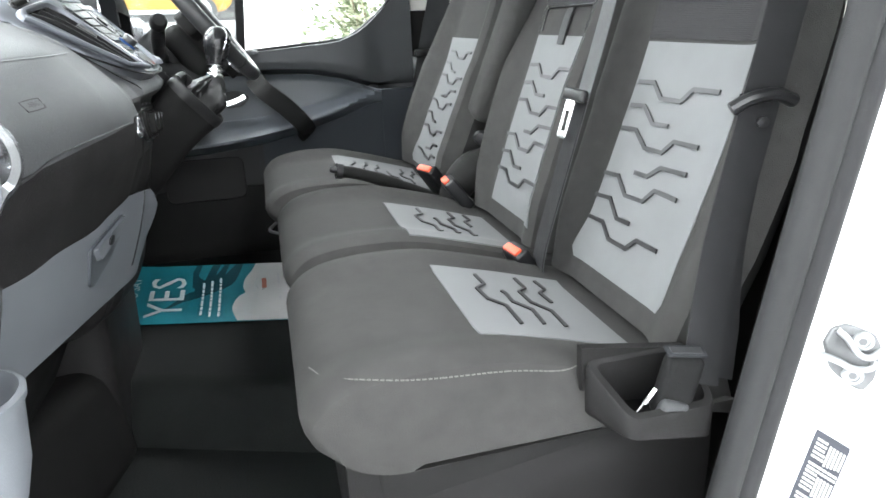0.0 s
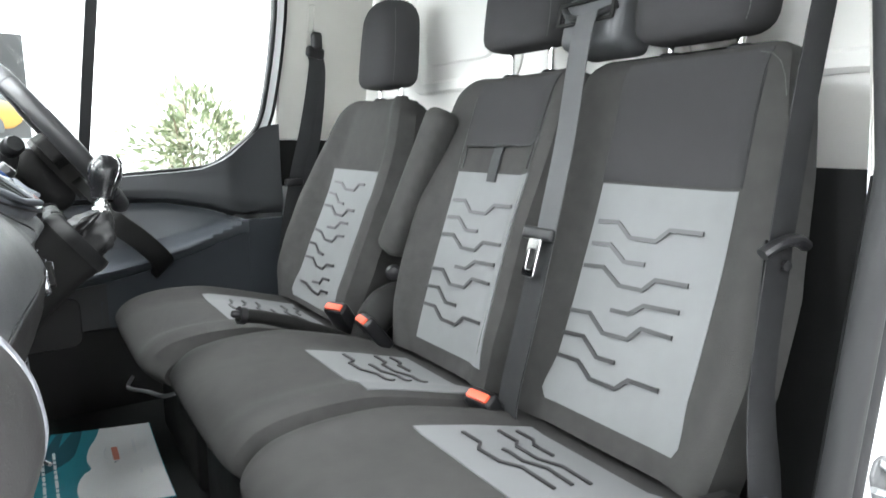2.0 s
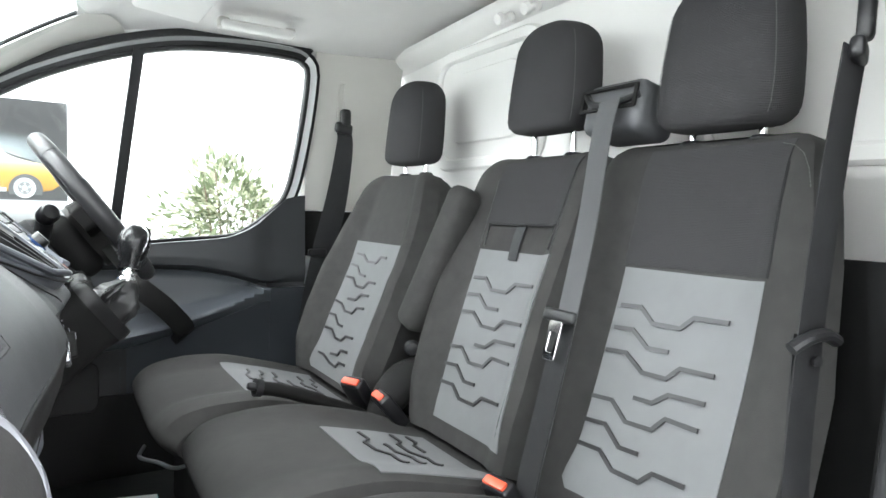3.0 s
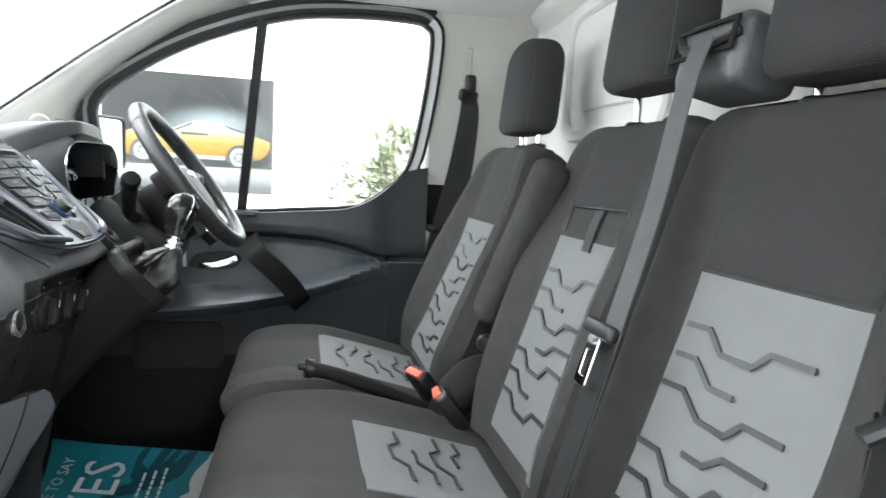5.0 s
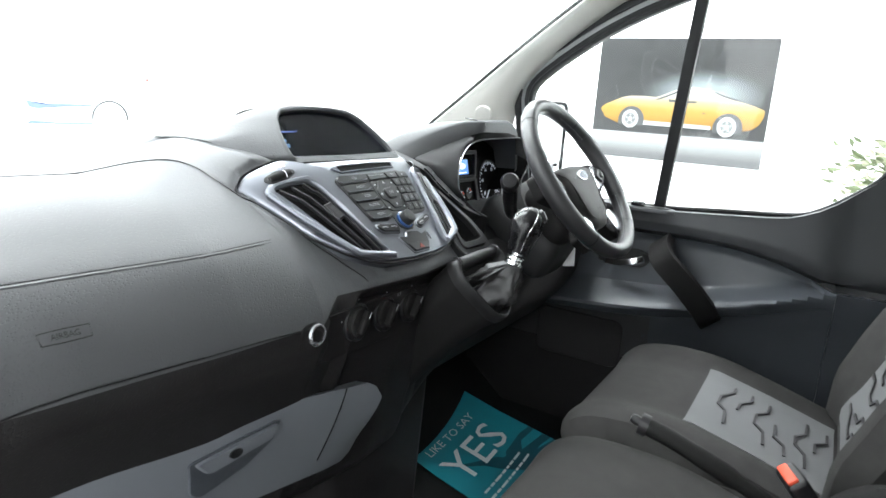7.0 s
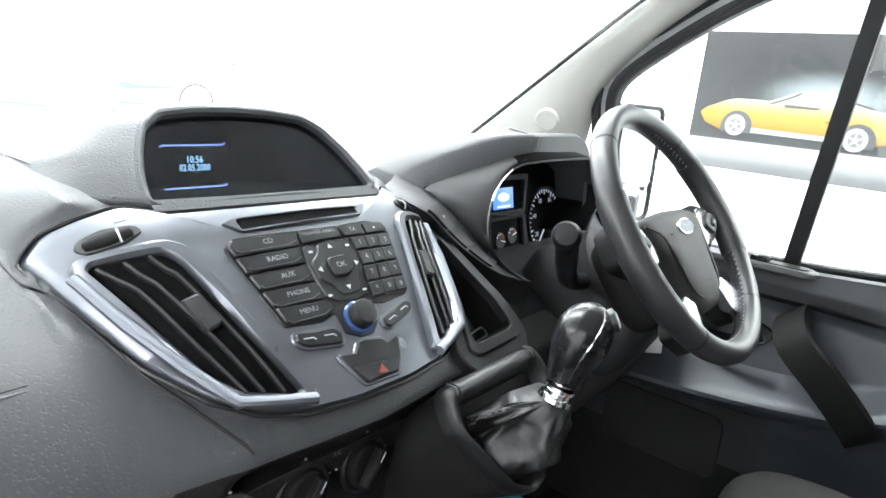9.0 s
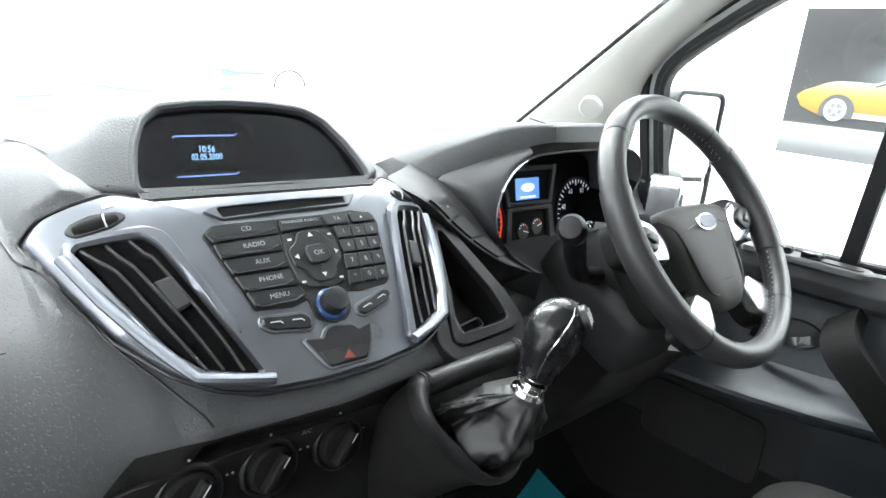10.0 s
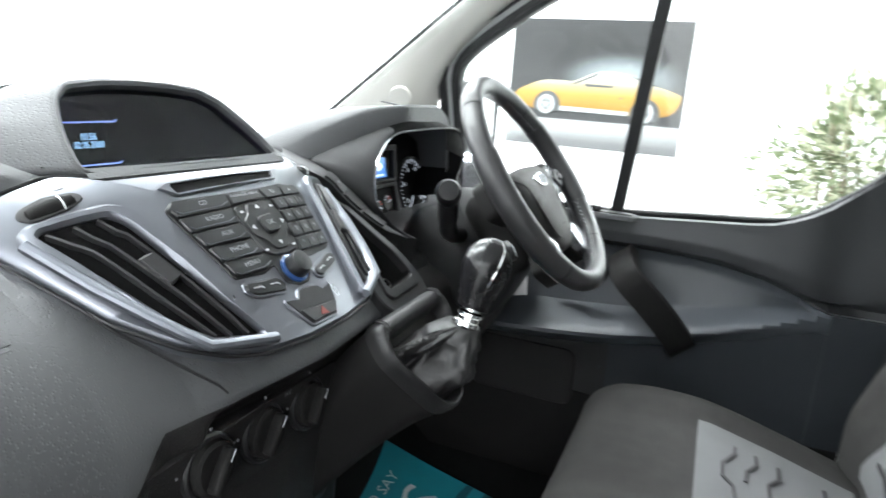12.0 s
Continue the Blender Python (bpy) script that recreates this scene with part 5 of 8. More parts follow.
cloud = [(0.002, 0.002), (0.172, 0.002)] + [(p.x, p.y) for p in smooth_line([(0.180, 0.03, 0), (0.188, 0.07, 0), (0.183, 0.115, 0), (0.168, 0.150, 0), (0.152, 0.168, 0), (0.158, 0.205, 0), (0.150, 0.250, 0), (0.130, 0.292, 0), (0.118, 0.328, 0)], 3)] + [(0.002, 0.328)]
part("white_cloud", plate(cloud, leafpt, 0.0003, 0.0014), PAPER, leaflet)
part("word", lettering("YES", 0.150, lambda u, v, h: leafpt(0.375 - v, u, h), 0.150, 0.0, 0.0016), PAPER, leaflet)
part("word", lettering("LIKE TO SAY", 0.040, lambda u, v, h: leafpt(0.478 - v, u, h), 0.150, 0.0, 0.0016), PAPER, leaflet)
rnd = random.Random(5)
for k in range(3):
    v = 0.03 + 0.012 * (k == 2)
    while v < 0.235 - 0.02 * (k == 2):
        w = rnd.choice((0.012, 0.018, 0.026, 0.032))
        part("print_bar", plate(rect(0.222 + 0.025 * k, v, 0.2285 + 0.025 * k, v + w, 0.001, 1), leafpt, 0.0012, 0.0018), PAPER, leaflet)
        v += w + 0.005
part("print_mark", plate(rect(0.088, 0.105, 0.102, 0.185, 0.004), leafpt, 0.001, 0.002), mat("grey print mark", (0.22, 0.24, 0.26), 0.5), leaflet)
part("print_mark", plate(rect(0.088, 0.190, 0.102, 0.245, 0.004), leafpt, 0.001, 0.002), mat("red print mark", (0.48, 0.16, 0.11), 0.5), leaflet)
part("print_arc", tube([leafpt(0.112 + 0.008 * math.sin(math.pi * i / 8), 0.185 + 0.008 * i, 0.0014) for i in range(9)], 0.0012, 5), GREYINK, leaflet)
part("print_bar", plate(rect(0.048, 0.12, 0.054, 0.27, 0.001, 1), leafpt, 0.001, 0.002), GREYINK, leaflet)

# ---- dashboard ----
# profiles (x, z) from the windscreen down to the knee edge, at stations across the van
PAS = ((-0.88, 1.285), (-0.71, 1.330), (-0.52, 1.312), (-0.36, 1.334), (-0.27, 1.336), (-0.19, 1.322), (-0.13, 1.296), (-0.085, 1.268), (-0.052, 1.225), (-0.038, 1.180), (-0.042, 1.150), (-0.050, 1.128), (-0.085, 1.06), (-0.15, 0.94), (-0.24, 0.86), (-0.45, 0.82))
MID = ((-0.88, 1.285), (-0.71, 1.330), (-0.46, 1.328), (-0.36, 1.348), (-0.27, 1.362), (-0.215, 1.368), (-0.175, 1.352), (-0.12, 1.298), (-0.065, 1.244), (-0.030, 1.205), (-0.055, 1.188), (-0.062, 1.145), (-0.075, 1.09), (-0.105, 0.98), (-0.16, 0.85), (-0.40, 0.80))
DRV = ((-0.88, 1.285), (-0.71, 1.330), (-0.50, 1.320), (-0.42, 1.335), (-0.36, 1.335), (-0.32, 1.31), (-0.29, 1.25), (-0.26, 1.215), (-0.20, 1.195), (-0.13, 1.185), (-0.085, 1.16), (-0.080, 1.11), (-0.085, 1.05), (-0.11, 0.98), (-0.20, 0.90), (-0.45, 0.86))
MIDIN = MID[:2] + ((-0.46, 1.300), (-0.36, 1.302), (-0.27, 1.318), (-0.215, 1.340)) + MID[6:]
MID = MID[:2] + ((-0.48, 1.362), (-0.36, 1.379), (-0.27, 1.373), (-0.205, 1.368)) + MID[6:]
MIDR = MID
MID = MID[:8] + ((-0.063, 1.244), (-0.030, 1.205), (-0.027, 1.180), (-0.031, 1.145), (-0.052, 1.09)) + MID[13:]
QTR = tuple((lerp(b[0], a[0], w) + (0.017 if b[1] < 1.19 else 0.008 if b[1] < 1.23 else 0), lerp(b[1], a[1], w)) for a, b, w in zip(MID, PAS, (0, 0, 0.5, 0.6, 0.5, 0.1, 0, 0, 0, 0, 0, 0, 0, 0, 0, 0)))
STATIONS = ((-0.86, PAS, -0.115), (-0.80, PAS, -0.075), (-0.70, PAS, -0.056), (-0.50, PAS, -0.030), (-0.33, PAS, -0.010), (-0.212, QTR, -0.018), (-0.172, MID, -0.024), (-0.142, MID, -0.020), (-0.118, MIDIN, -0.012), (0.0, MIDIN, -0.002), (0.125, MIDIN, -0.012), (0.165, MIDR, -0.026), (0.235, DRV, 0.0), (0.75, DRV, 0.0), (0.93, DRV, -0.02))


def dash_row(y, sub=3):
    ys = [s[0] for s in STATIONS]
    i = max(0, min(len(ys) - 2, sum(1 for q in ys if q <= y) - 1))
    t = max(0, min(1, (y - ys[i]) / (ys[i + 1] - ys[i])))
    t = lerp(t, t * t * (3 - 2 * t), 0.25)
    a, b = STATIONS[i], STATIONS[i + 1]
    sl = table([-0.86, -0.6, -0.05, 0.1], [0.02, 0.005, -0.028, -0.03], y)
    pts = []
    for k in range(16):
        w = table([9, 12], [0, 1], k)
        pts.append((lerp(a[1][k][0] + a[2], b[1][k][0] + b[2], t), y, lerp(a[1][k][1], b[1][k][1], t) + (sl * w if y < 0.1 else 0)))
    return smooth_line(pts, sub)


dash = thing("dashboard", (-0.2, 0.0, 0.8), "dark grained plastic dashboard with a silver centre panel", "dashboard")
YS = sorted(set([lerp(-0.86, 0.93, i / 70) for i in range(71)] + [lerp(-0.26, -0.06, i / 40) for i in range(41)] + [s[0] for s in STATIONS]))
YS = sorted(set(YS + [lerp(-0.25, 0.25, i / 80) for i in range(81)]))
S0, DV, NV = Vector((-0.155, 0, 1.35)), Vector((0.704, 0, -0.710)), Vector((0.710, 0, 0.704))
half = [(-0.118, -0.018), (-0.1425, -0.037), (-0.171, -0.035), (-0.191, -0.032), (-0.206, -0.0155), (-0.187, 0.0365), (-0.164, 0.0926), (-0.137, 0.131), (-0.110, 0.153), (-0.080, 0.165), (-0.030, 0.171)]
outline = round_poly(half + [(-u, v) for u, v in reversed(half)], 0.006, 3)


def outside(p, o):
    """Distance of p outside the outline o; 0 within it."""
    c, best = False, 9.0
    for (x0, y0), (x1, y1) in zip(o, o[1:] + o[:1]):
        if (y0 > p[1]) != (y1 > p[1]) and p[0] < (x1 - x0) * (p[1] - y0) / (y1 - y0) + x0:
            c = not c
        dx, dy = x1 - x0, y1 - y0
        t = max(0, min(1, ((p[0] - x0) * dx + (p[1] - y0) * dy) / max(1e-12, dx * dx + dy * dy)))
        best = min(best, math.hypot(p[0] - x0 - t * dx, p[1] - y0 - t * dy))
    return 0.0 if c else best


def seat_in(p):
    """Sinks the skin under and beside the centre panel, with a sloping edge."""
    if abs(p.y) > 0.25:
        return p
    d = p - S0
    u, v = p.y, d.dot(DV)
    if not -0.12 < v < 0.22:
        return p
    rim_u = table([-0.0155, 0.0365, 0.0926, 0.131, 0.153, 0.165, 0.171], [0.206, 0.187, 0.164, 0.137, 0.110, 0.080, 0.060], v)
    uu = max(-rim_u, min(rim_u, u))
    face = 0.005 - 0.3 * uu * uu - 24 * uu ** 4 - 7 * max(0, min(0.04, -v)) ** 2
    n = d.dot(NV)
    if n < face - 0.004:
        return p
    d_out = outside((u, v), BIG)
    top = face - 0.004 + 0.40 * d_out + 9.0 * d_out * d_out
    return p + NV * min(0.0, top - n)


BIG = grow(outline, 0.002)
fine = [[seat_in(p) for p in dash_row(y, 8)] for y in YS]
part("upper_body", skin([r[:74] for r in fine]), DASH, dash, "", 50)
# below the knee edge the skin's shade is put into a darker colour
part("lower_body", skin([r[73:] for r in fine]), LOWDASH, dash, "lower part of the dashboard, underside shade in its colour", 50)


def dash_at(y, q, h=0.0):
    """A point of the dashboard's skin: q counts the profile's points from the windscreen; h stands off it."""
    r = dash_row(y)
    f = max(0, min(len(r) - 1.001, q * 3))
    i = int(f)
    p = r[i].lerp(r[i + 1], f - i)
    d = (r[min(i + 2, len(r) - 1)] - r[max(i - 1, 0)]).normalized()
    nn = Vector((d.z, 0, -d.x)) * -1
    return p + nn * -h if nn.x < 0 else p + nn * h


def dash_xy(x, y, h=0.0):
    """A point of the dashboard's upper side over (x, y)."""
    r = dash_row(y)
    for a, b in zip(r, r[1:]):
        if a.x <= x <= b.x:
            return a.lerp(b, (x - a.x) / max(1e-9, b.x - a.x)) + Vector((0, 0, h))
    return max(r, key=lambda p: p.x).copy()


# airbag crease, lettering and the seams
part("airbag_crease", tube([dash_at(y, 6.84, -0.0008) for y in [lerp(-0.568, -0.232, i / 16) for i in range(17)]], [0.0008] + [0.0021] * 15 + [0.001], 8), DASH, dash)
# thin black tube draws the shaded side of the moulded rib
part("crease_shade", tube([dash_at(y, 6.77, 0.0001) for y in [lerp(-0.566, -0.234, i / 16) for i in range(17)]], 0.0006, 6), SOFTBLACK, dash)
part("word", lettering("AIRBAG", 0.0072, lambda u, v, h: dash_at(u, 7.86 + v * 22, h), -0.499, 0.0, 0.0009), LOWDASH, dash, "moulded lettering")
part("word_frame", tube([dash_at(y, q, 0.0001) for y, q in ((-0.521, 7.75), (-0.499, 7.74), (-0.477, 7.75), (-0.478, 7.97), (-0.499, 7.98), (-0.520, 7.97))], 0.0006, 5, True), LOWDASH, dash)
part("seam", tube([dash_at(y, q, 0.0004) for y, q in ((-0.60, 9.25), (-0.58, 9.2), (-0.54, 9.02), (-0.5, 8.97), (-0.4, 9.0), (-0.3, 9.05), (-0.25, 9.1))], 0.0012, 6), SOFTBLACK, dash)
line = smooth_line([(-0.40, -0.62, 0), (-0.39, -0.45, 0), (-0.365, -0.32, 0), (-0.318, -0.244, 0), (-0.275, -0.224, 0), (-0.230, -0.220, 0), (-0.186, -0.212, 0), (-0.168, -0.200, 0), (-0.137, -0.184, 0), (-0.107, -0.167, 0), (-0.076, -0.141, 0), (-0.045, -0.118, 0)], 6)
part("top_seam", tube([seat_in(dash_xy(p.x, p.y)) + NV * 0.0004 for p in line], 0.0013, 6), SOFTBLACK, dash)

# glovebox lid, standing proud
def glove_pt(u, v, h):
    """u along y from the door to the middle, v down the lid."""
    y = lerp(-0.635, -0.045, u)
    c = 0.03 * max(0, (u - 0.93) / 0.07) ** 2.5
    zt, zb = lerp(1.125, 1.035, u) - c, lerp(0.945, 0.885, u) + c
    z = lerp(zt, zb, v)
    x = -0.064 + 0.10 * (y + 0.08) - 0.05 * v ** 1.3 - 0.05 * max(0, u - 0.88)
    return Vector((x + h, y, z + 0.2 * h))


gl = part("glovebox_lid", thick(glove_pt, [0, 0.012, 0.03] + [lerp(0.08, 0.94, i / 14) for i in range(15)] + [0.975, 1.0], [0, 0.02, 0.06] + [lerp(0.12, 0.9, i / 8) for i in range(9)] + [0.96, 1.0], 0.035), GLOVE, dash, "light blue-grey glovebox lid")
part("lid_gap", tube([glove_pt(0.86 - 0.035 * v, v, 0.0005) for v in (0.0, 0.2, 0.4, 0.6, 0.8)], 0.0014, 6), SOFTBLACK, gl)
latch = round_poly([(0.455, 0.33), (0.665, 0.13), (0.655, 0.33), (0.60, 0.52), (0.50, 0.70), (0.475, 0.64)], 0.03, 4)
part("latch_recess", plate(latch, lambda u, v, h: glove_pt(u, v, h), -0.002, 0.0035, 0.002), DOORGREY, gl)
part("latch_pull", plate(round_poly([(0.465, 0.345), (0.655, 0.16), (0.645, 0.30), (0.50, 0.47)], 0.02, 4), glove_pt, 0.002, 0.010, 0.004), GLOVE, gl)
part("lock", plate([(u, v) for u, v in disc(0.553, 0.335, 0.016, 18, 2.9)], glove_pt, 0.008, 0.0115, 0.001), SOFTBLACK, gl)
part("lid_gap", tube([glove_pt(0.075, v, 0.0005) for v in (0.1, 0.4, 0.7, 1.0)], 0.0014, 6), SOFTBLACK, gl)
part("knee_panel", thick(lambda u, v, h: Vector((lerp(-0.20, -0.34, v) + h, lerp(-0.80, -0.02, u), lerp(0.945 - 0.06 * u, 0.62, v))), [i / 8 for i in range(9)], [i / 4 for i in range(5)], 0.02), PLASTIC, dash)
part("toe_box", box(0, 0, 0, 0.26, 0.40, 0.26, 0.05, 4, pose(-0.385, -0.10, 0.53, 0, -6, -14)), PLASTIC, dash)
part("centre_tunnel", box(0, 0, 0, 0.26, 0.33, 0.62, 0.03, 3, pose(-0.345, 0.165, 0.72, 0, 3, 0)), LOWDASH, dash)

# end of the dashboard by the open doorway: vent with a bright ring, cup holder
def vent_end(u, v, h):
    """u across to the doorway, v down; follows the bull-nosed end of the dashboard."""
    d, o = 0.026 - v, max(0, u)
    return Vector((-0.081 - 9.0 * d * d - 1.2 * u * u - 7.0 * o * o + h * 0.95, -0.660 - u, 1.216 - v - 0.70 * o + h * 0.1))


ring_o = round_poly([(-0.076, 0.012), (-0.070, -0.030), (-0.036, -0.062), (0.036, -0.064), (0.066, -0.040), (0.070, 0.010), (0.052, 0.048), (-0.030, 0.052), (-0.064, 0.036)], 0.022, 5)
ring_o = [(u * (0.70 if u > 0 else 1.04), v) for u, v in ring_o]
ring_i = [(u * 0.67, v * 0.67) for u, v in ring_o]
ev = part("end_vent", plate(ring_o, vent_end, -0.012, 0.012, 0.006, hole=ring_i), BRIGHT, dash, "bright silver ring of the end air vent")
part("vent_well", plate(ring_i, vent_end, -0.03, -0.006), WELL, ev)
for k in range(4):
    v = -0.03 + 0.02 * k
    part("vent_slat", ribbon([vent_end(u, v + 0.006, 0.000) for u in (-0.04, -0.015, 0.015, 0.036)], (0.9, 0, 0.4), 0.012, 0.002), PLASTIC, ev)
# rounded end of the dashboard below and outside the vent
RIM = smooth_line([(-0.24, -0.650, 1.318), (-0.16, -0.672, 1.288), (-0.11, -0.690, 1.262), (-0.078, -0.703, 1.241), (-0.065, -0.706, 1.227), (-0.0565, -0.712, 1.210), (-0.0535, -0.721, 1.190), (-0.0570, -0.727, 1.176)], 4)
FALL = smooth_line([RIM[-1], (-0.0625, -0.730, 1.158), (-0.070, -0.734, 1.130), (-0.085, -0.738, 1.08), (-0.110, -0.742, 1.00), (-0.150, -0.745, 0.90)], 3)


def end_pt(p, k):
    """The bull-nosed end of the dashboard: k rounds from its inner edge to the doorway."""
    a = radians(100 * k)
    swell = 0.006 * math.exp(-((p.z - 1.150) / 0.018) ** 2) * math.sin(math.pi * min(1, k * 1.6))
    return Vector((p.x - 0.060 * (1 - math.cos(a)) - 0.06 * max(0, k - 0.5) - swell, p.y - 0.085 * math.sin(a) - 0.002, p.z - 0.012 * k))


edge = RIM[:-1] + FALL
cap = part("end_cap", skin([[q + Vector((-0.03, 0.012, -0.02)), q + Vector((-0.004, 0.001, -0.002))] + [end_pt(q, k / 12) for k in range(13)] for q in edge]), ENDGREY, dash, "rounded dark end of the dashboard", 60)
part("end_trim", tube([p + Vector((-0.0026, 0, 0)) for p in RIM], 0.0040, 10), ENDTRIM, cap, "bright silver edge trim")
part("trim_joint", tube([RIM[-1] + Vector((0.0, 0.005, 0.0)), RIM[-1] + Vector((0.004, -0.004, 0.0005))], 0.001, 6), SOFTBLACK, cap)
part("end_panel", thick(lambda u, v, h: Vector((lerp(-0.125, -0.55, u) - 0.06 * v, -0.782 - h - 0.05 * u, lerp(1.205, 0.75, v) + 0.05 * u * (1 - v))), [i / 6 for i in range(7)], [i / 6 for i in range(7)], 0.02), DASH, dash)
cup = part("cup_holder", lathe([(0.034, -0.085), (0.044, -0.05), (0.050, 0.0), (0.053, 0.005), (0.0535, 0.011), (0.049, 0.013), (0.046, 0.006), (0.036, -0.07), (0.001, -0.072)], Matrix.Translation((-0.112, -0.765, 1.035)), 28), GLOVE, dash, "grey cup holder at the dashboard's end")

# centre panel
def stack(u, v, h):
    """The silver panel's face: u across, v down it, h off it; its wings fall away."""
    return S0 + DV * v + NV * (h + 0.005 - 0.3 * u * u - 24 * u ** 4 - 7 * max(0, -v) ** 2) + Vector((0, u, 0))


def centre_fan(o, fn, h0, h1, edge=0.003):
    """A plate that follows a curved face: rings shrinking to the middle."""
    n = len(o)
    c = Vector((sum(p[0] for p in o) / n, sum(p[1] for p in o) / n))
    rows = [[fn(*p, h0) for p in o]]
    for k in (1.0, 0.985, 0.94, 0.88, 0.8, 0.7, 0.6, 0.5, 0.38, 0.25, 0.1):
        rows.append([fn(*(c + (Vector(p) - c) * k), h1 - (edge if k == 1.0 else 0.0)) for p in o])
    return skin(rows, True, False, True)


cpanel = part("centre_panel", centre_fan(outline, stack, -0.03, 0.0), SILVER, dash, "satin silver centre panel")
part("panel_seam", tube([stack(u, v, -0.002) for u, v in grow(outline, 0.0025)], 0.0017, 6, closed=True), SOFTBLACK, dash)

VENT_OUT = [(-0.187, 0.014), (-0.183, 0.000), (-0.127, 0.005), (-0.114, 0.014), (-0.067, 0.154), (-0.070, 0.161), (-0.125, 0.142), (-0.147, 0.105)]
VENT_IN = [(-0.1775, 0.0135), (-0.174, 0.0095), (-0.131, 0.0157), (-0.1223, 0.0265), (-0.0790, 0.1495), (-0.083, 0.1515), (-0.119, 0.136), (-0.1355, 0.115)]
SLATS = (((-0.167, 0.014), (-0.152, 0.039), (-0.1306, 0.0955), (-0.1138, 0.138)), ((-0.151, 0.016), (-0.1404, 0.0387), (-0.117, 0.098), (-0.1024, 0.142)), ((-0.1354, 0.017), (-0.1233, 0.042), (-0.098, 0.112), (-0.0886, 0.147)))


def vent(side):
    """An air vent wing: side -1 for the passenger's, 1 for the driver's."""
    f = lambda p: (p[0] * -side, p[1])
    o = round_poly([f(p) for p in VENT_OUT], 0.008, 4)
    i2 = round_poly([f(p) for p in VENT_IN], 0.005, 4)
    v0 = part("air_vent", plate(o, stack, -0.003, 0.0075, 0.0035, hole=i2), SILVER, dash, "silver-rimmed air vent")
    low = [f(p) for p in ((-0.186, 0.014), (-0.168, 0.062), (-0.147, 0.105), (-0.136, 0.124), (-0.125, 0.142), (-0.098, 0.152), (-0.071, 0.160))]
    part("bright_edge", tube([stack(u, v, 0.006) for u, v in low], 0.0056, 10, flat=0.8), RIMSILVER, v0, "bright lower edge of the vent")
    # shallow black plate; its colour gives the shade of a deep duct
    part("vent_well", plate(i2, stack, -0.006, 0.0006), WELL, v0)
    for line in SLATS:
        pts = [f((p.x - table([0.032, 0.034], [0.0055, 0.0028], p.y), p.y)) for p in smooth_line([(u, v, 0) for u, v in line], 6)]
        lean = -0.35 if side < 0 else -0.85
        part("vent_slat", ribbon([stack(u, v, 0.0040) for u, v in pts], tuple(NV + Vector((0.0, lean, 0))), 0.0062, 0.0022), SLAT, v0)
    q = [f(p) for p in ((-0.1345, 0.0575), (-0.1215, 0.0555), (-0.1130, 0.0835), (-0.1250, 0.087))]
    part("vent_tab", plate(round_poly(q, 0.002, 2), stack, 0.001, 0.0085, 0.002), SLAT, v0)
    wo = round_poly([f(p) for p in ((-0.1745, -0.013), (-0.160, -0.0165), (-0.142, -0.0125), (-0.138, -0.008), (-0.150, -0.003), (-0.171, -0.0025), (-0.177, -0.008))], 0.003, 3)
    part("wheel_bezel", plate(grow(wo, 0.0022), stack, -0.002, 0.0018, 0.001), SLAT, v0)
    wp, wq = stack(*f((-0.1735, -0.0075)), -0.0015), stack(*f((-0.1405, -0.0085)), -0.0015)
    wm = frame_at(wp.lerp(wq, 0.5), (wq - wp))
    L2 = (wq - wp).length / 2
    tw = part("thumbwheel", lathe([(0.002, -L2), (0.0052, -L2 * 0.9), (0.0066, -L2 * 0.5), (0.0072, 0.0), (0.0066, L2 * 0.5), (0.0052, L2 * 0.9), (0.002, L2)], wm, 40), PLASTIC, v0)
    part("wheel_mark", tube([wm @ Vector((0.0071 * math.cos(a), 0.0071 * math.sin(a), L2 * 0.42)) for a in (radians(k) for k in range(0, 361, 15))], 0.0008, 4), WHITEINK, tw)
    part("wheel_print", plate(rect(*f((-0.150, -0.0255)), f((-0.142, 0))[0], -0.0215, 0.0005, 1) if side < 0 else rect(f((-0.142, 0))[0], -0.0255, f((-0.150, 0))[0], -0.0215, 0.0005, 1), stack, -0.0005, 0.0005), GREYINK, v0)


vent(-1)
vent(1)

# radio
part("disc_slot", plate(round_poly([(-0.066, -0.001), (0.0635, -0.0015), (0.0640, 0.0060), (-0.0646, 0.0092)], 0.0015, 2), stack, -0.002, 0.0012), WELL, cpanel, "disc slot")
part("slot_rim", plate(round_poly([(-0.080, 0.001), (-0.068, -0.0030), (0.066, -0.0040), (0.080, -0.0050), (0.068, 0.0075), (-0.066, 0.0112)], 0.002, 3), stack, -0.003, 0.0022, 0.0012, hole=round_poly([(-0.067, 0.0006), (-0.0655, -0.0012), (0.063, -0.0018), (0.0645, -0.0008), (0.0635, 0.0058), (-0.0645, 0.0092)], 0.0015, 3)), SILVER, cpanel)
RAD = [(-0.0872, 0.0235), (-0.0775, 0.0155), (-0.018, 0.0168), (0.027, 0.0167), (0.067, 0.0142), (0.0905, 0.0195), (0.0935, 0.0285), (0.0785, 0.0935), (0.0708, 0.0985), (0.0386, 0.1012), (0.0251, 0.0985), (0.0215, 0.118), (0.012, 0.1255), (-0.0025, 0.1255), (-0.0165, 0.118), (-0.0168, 0.099), (-0.0319, 0.1035), (-0.0670, 0.0998)]
radio = part("radio_panel", plate(round_poly(RAD, 0.003, 3), stack, -0.003, 0.0012, 0.0006), SOFTBLACK, cpanel, "black radio key field")


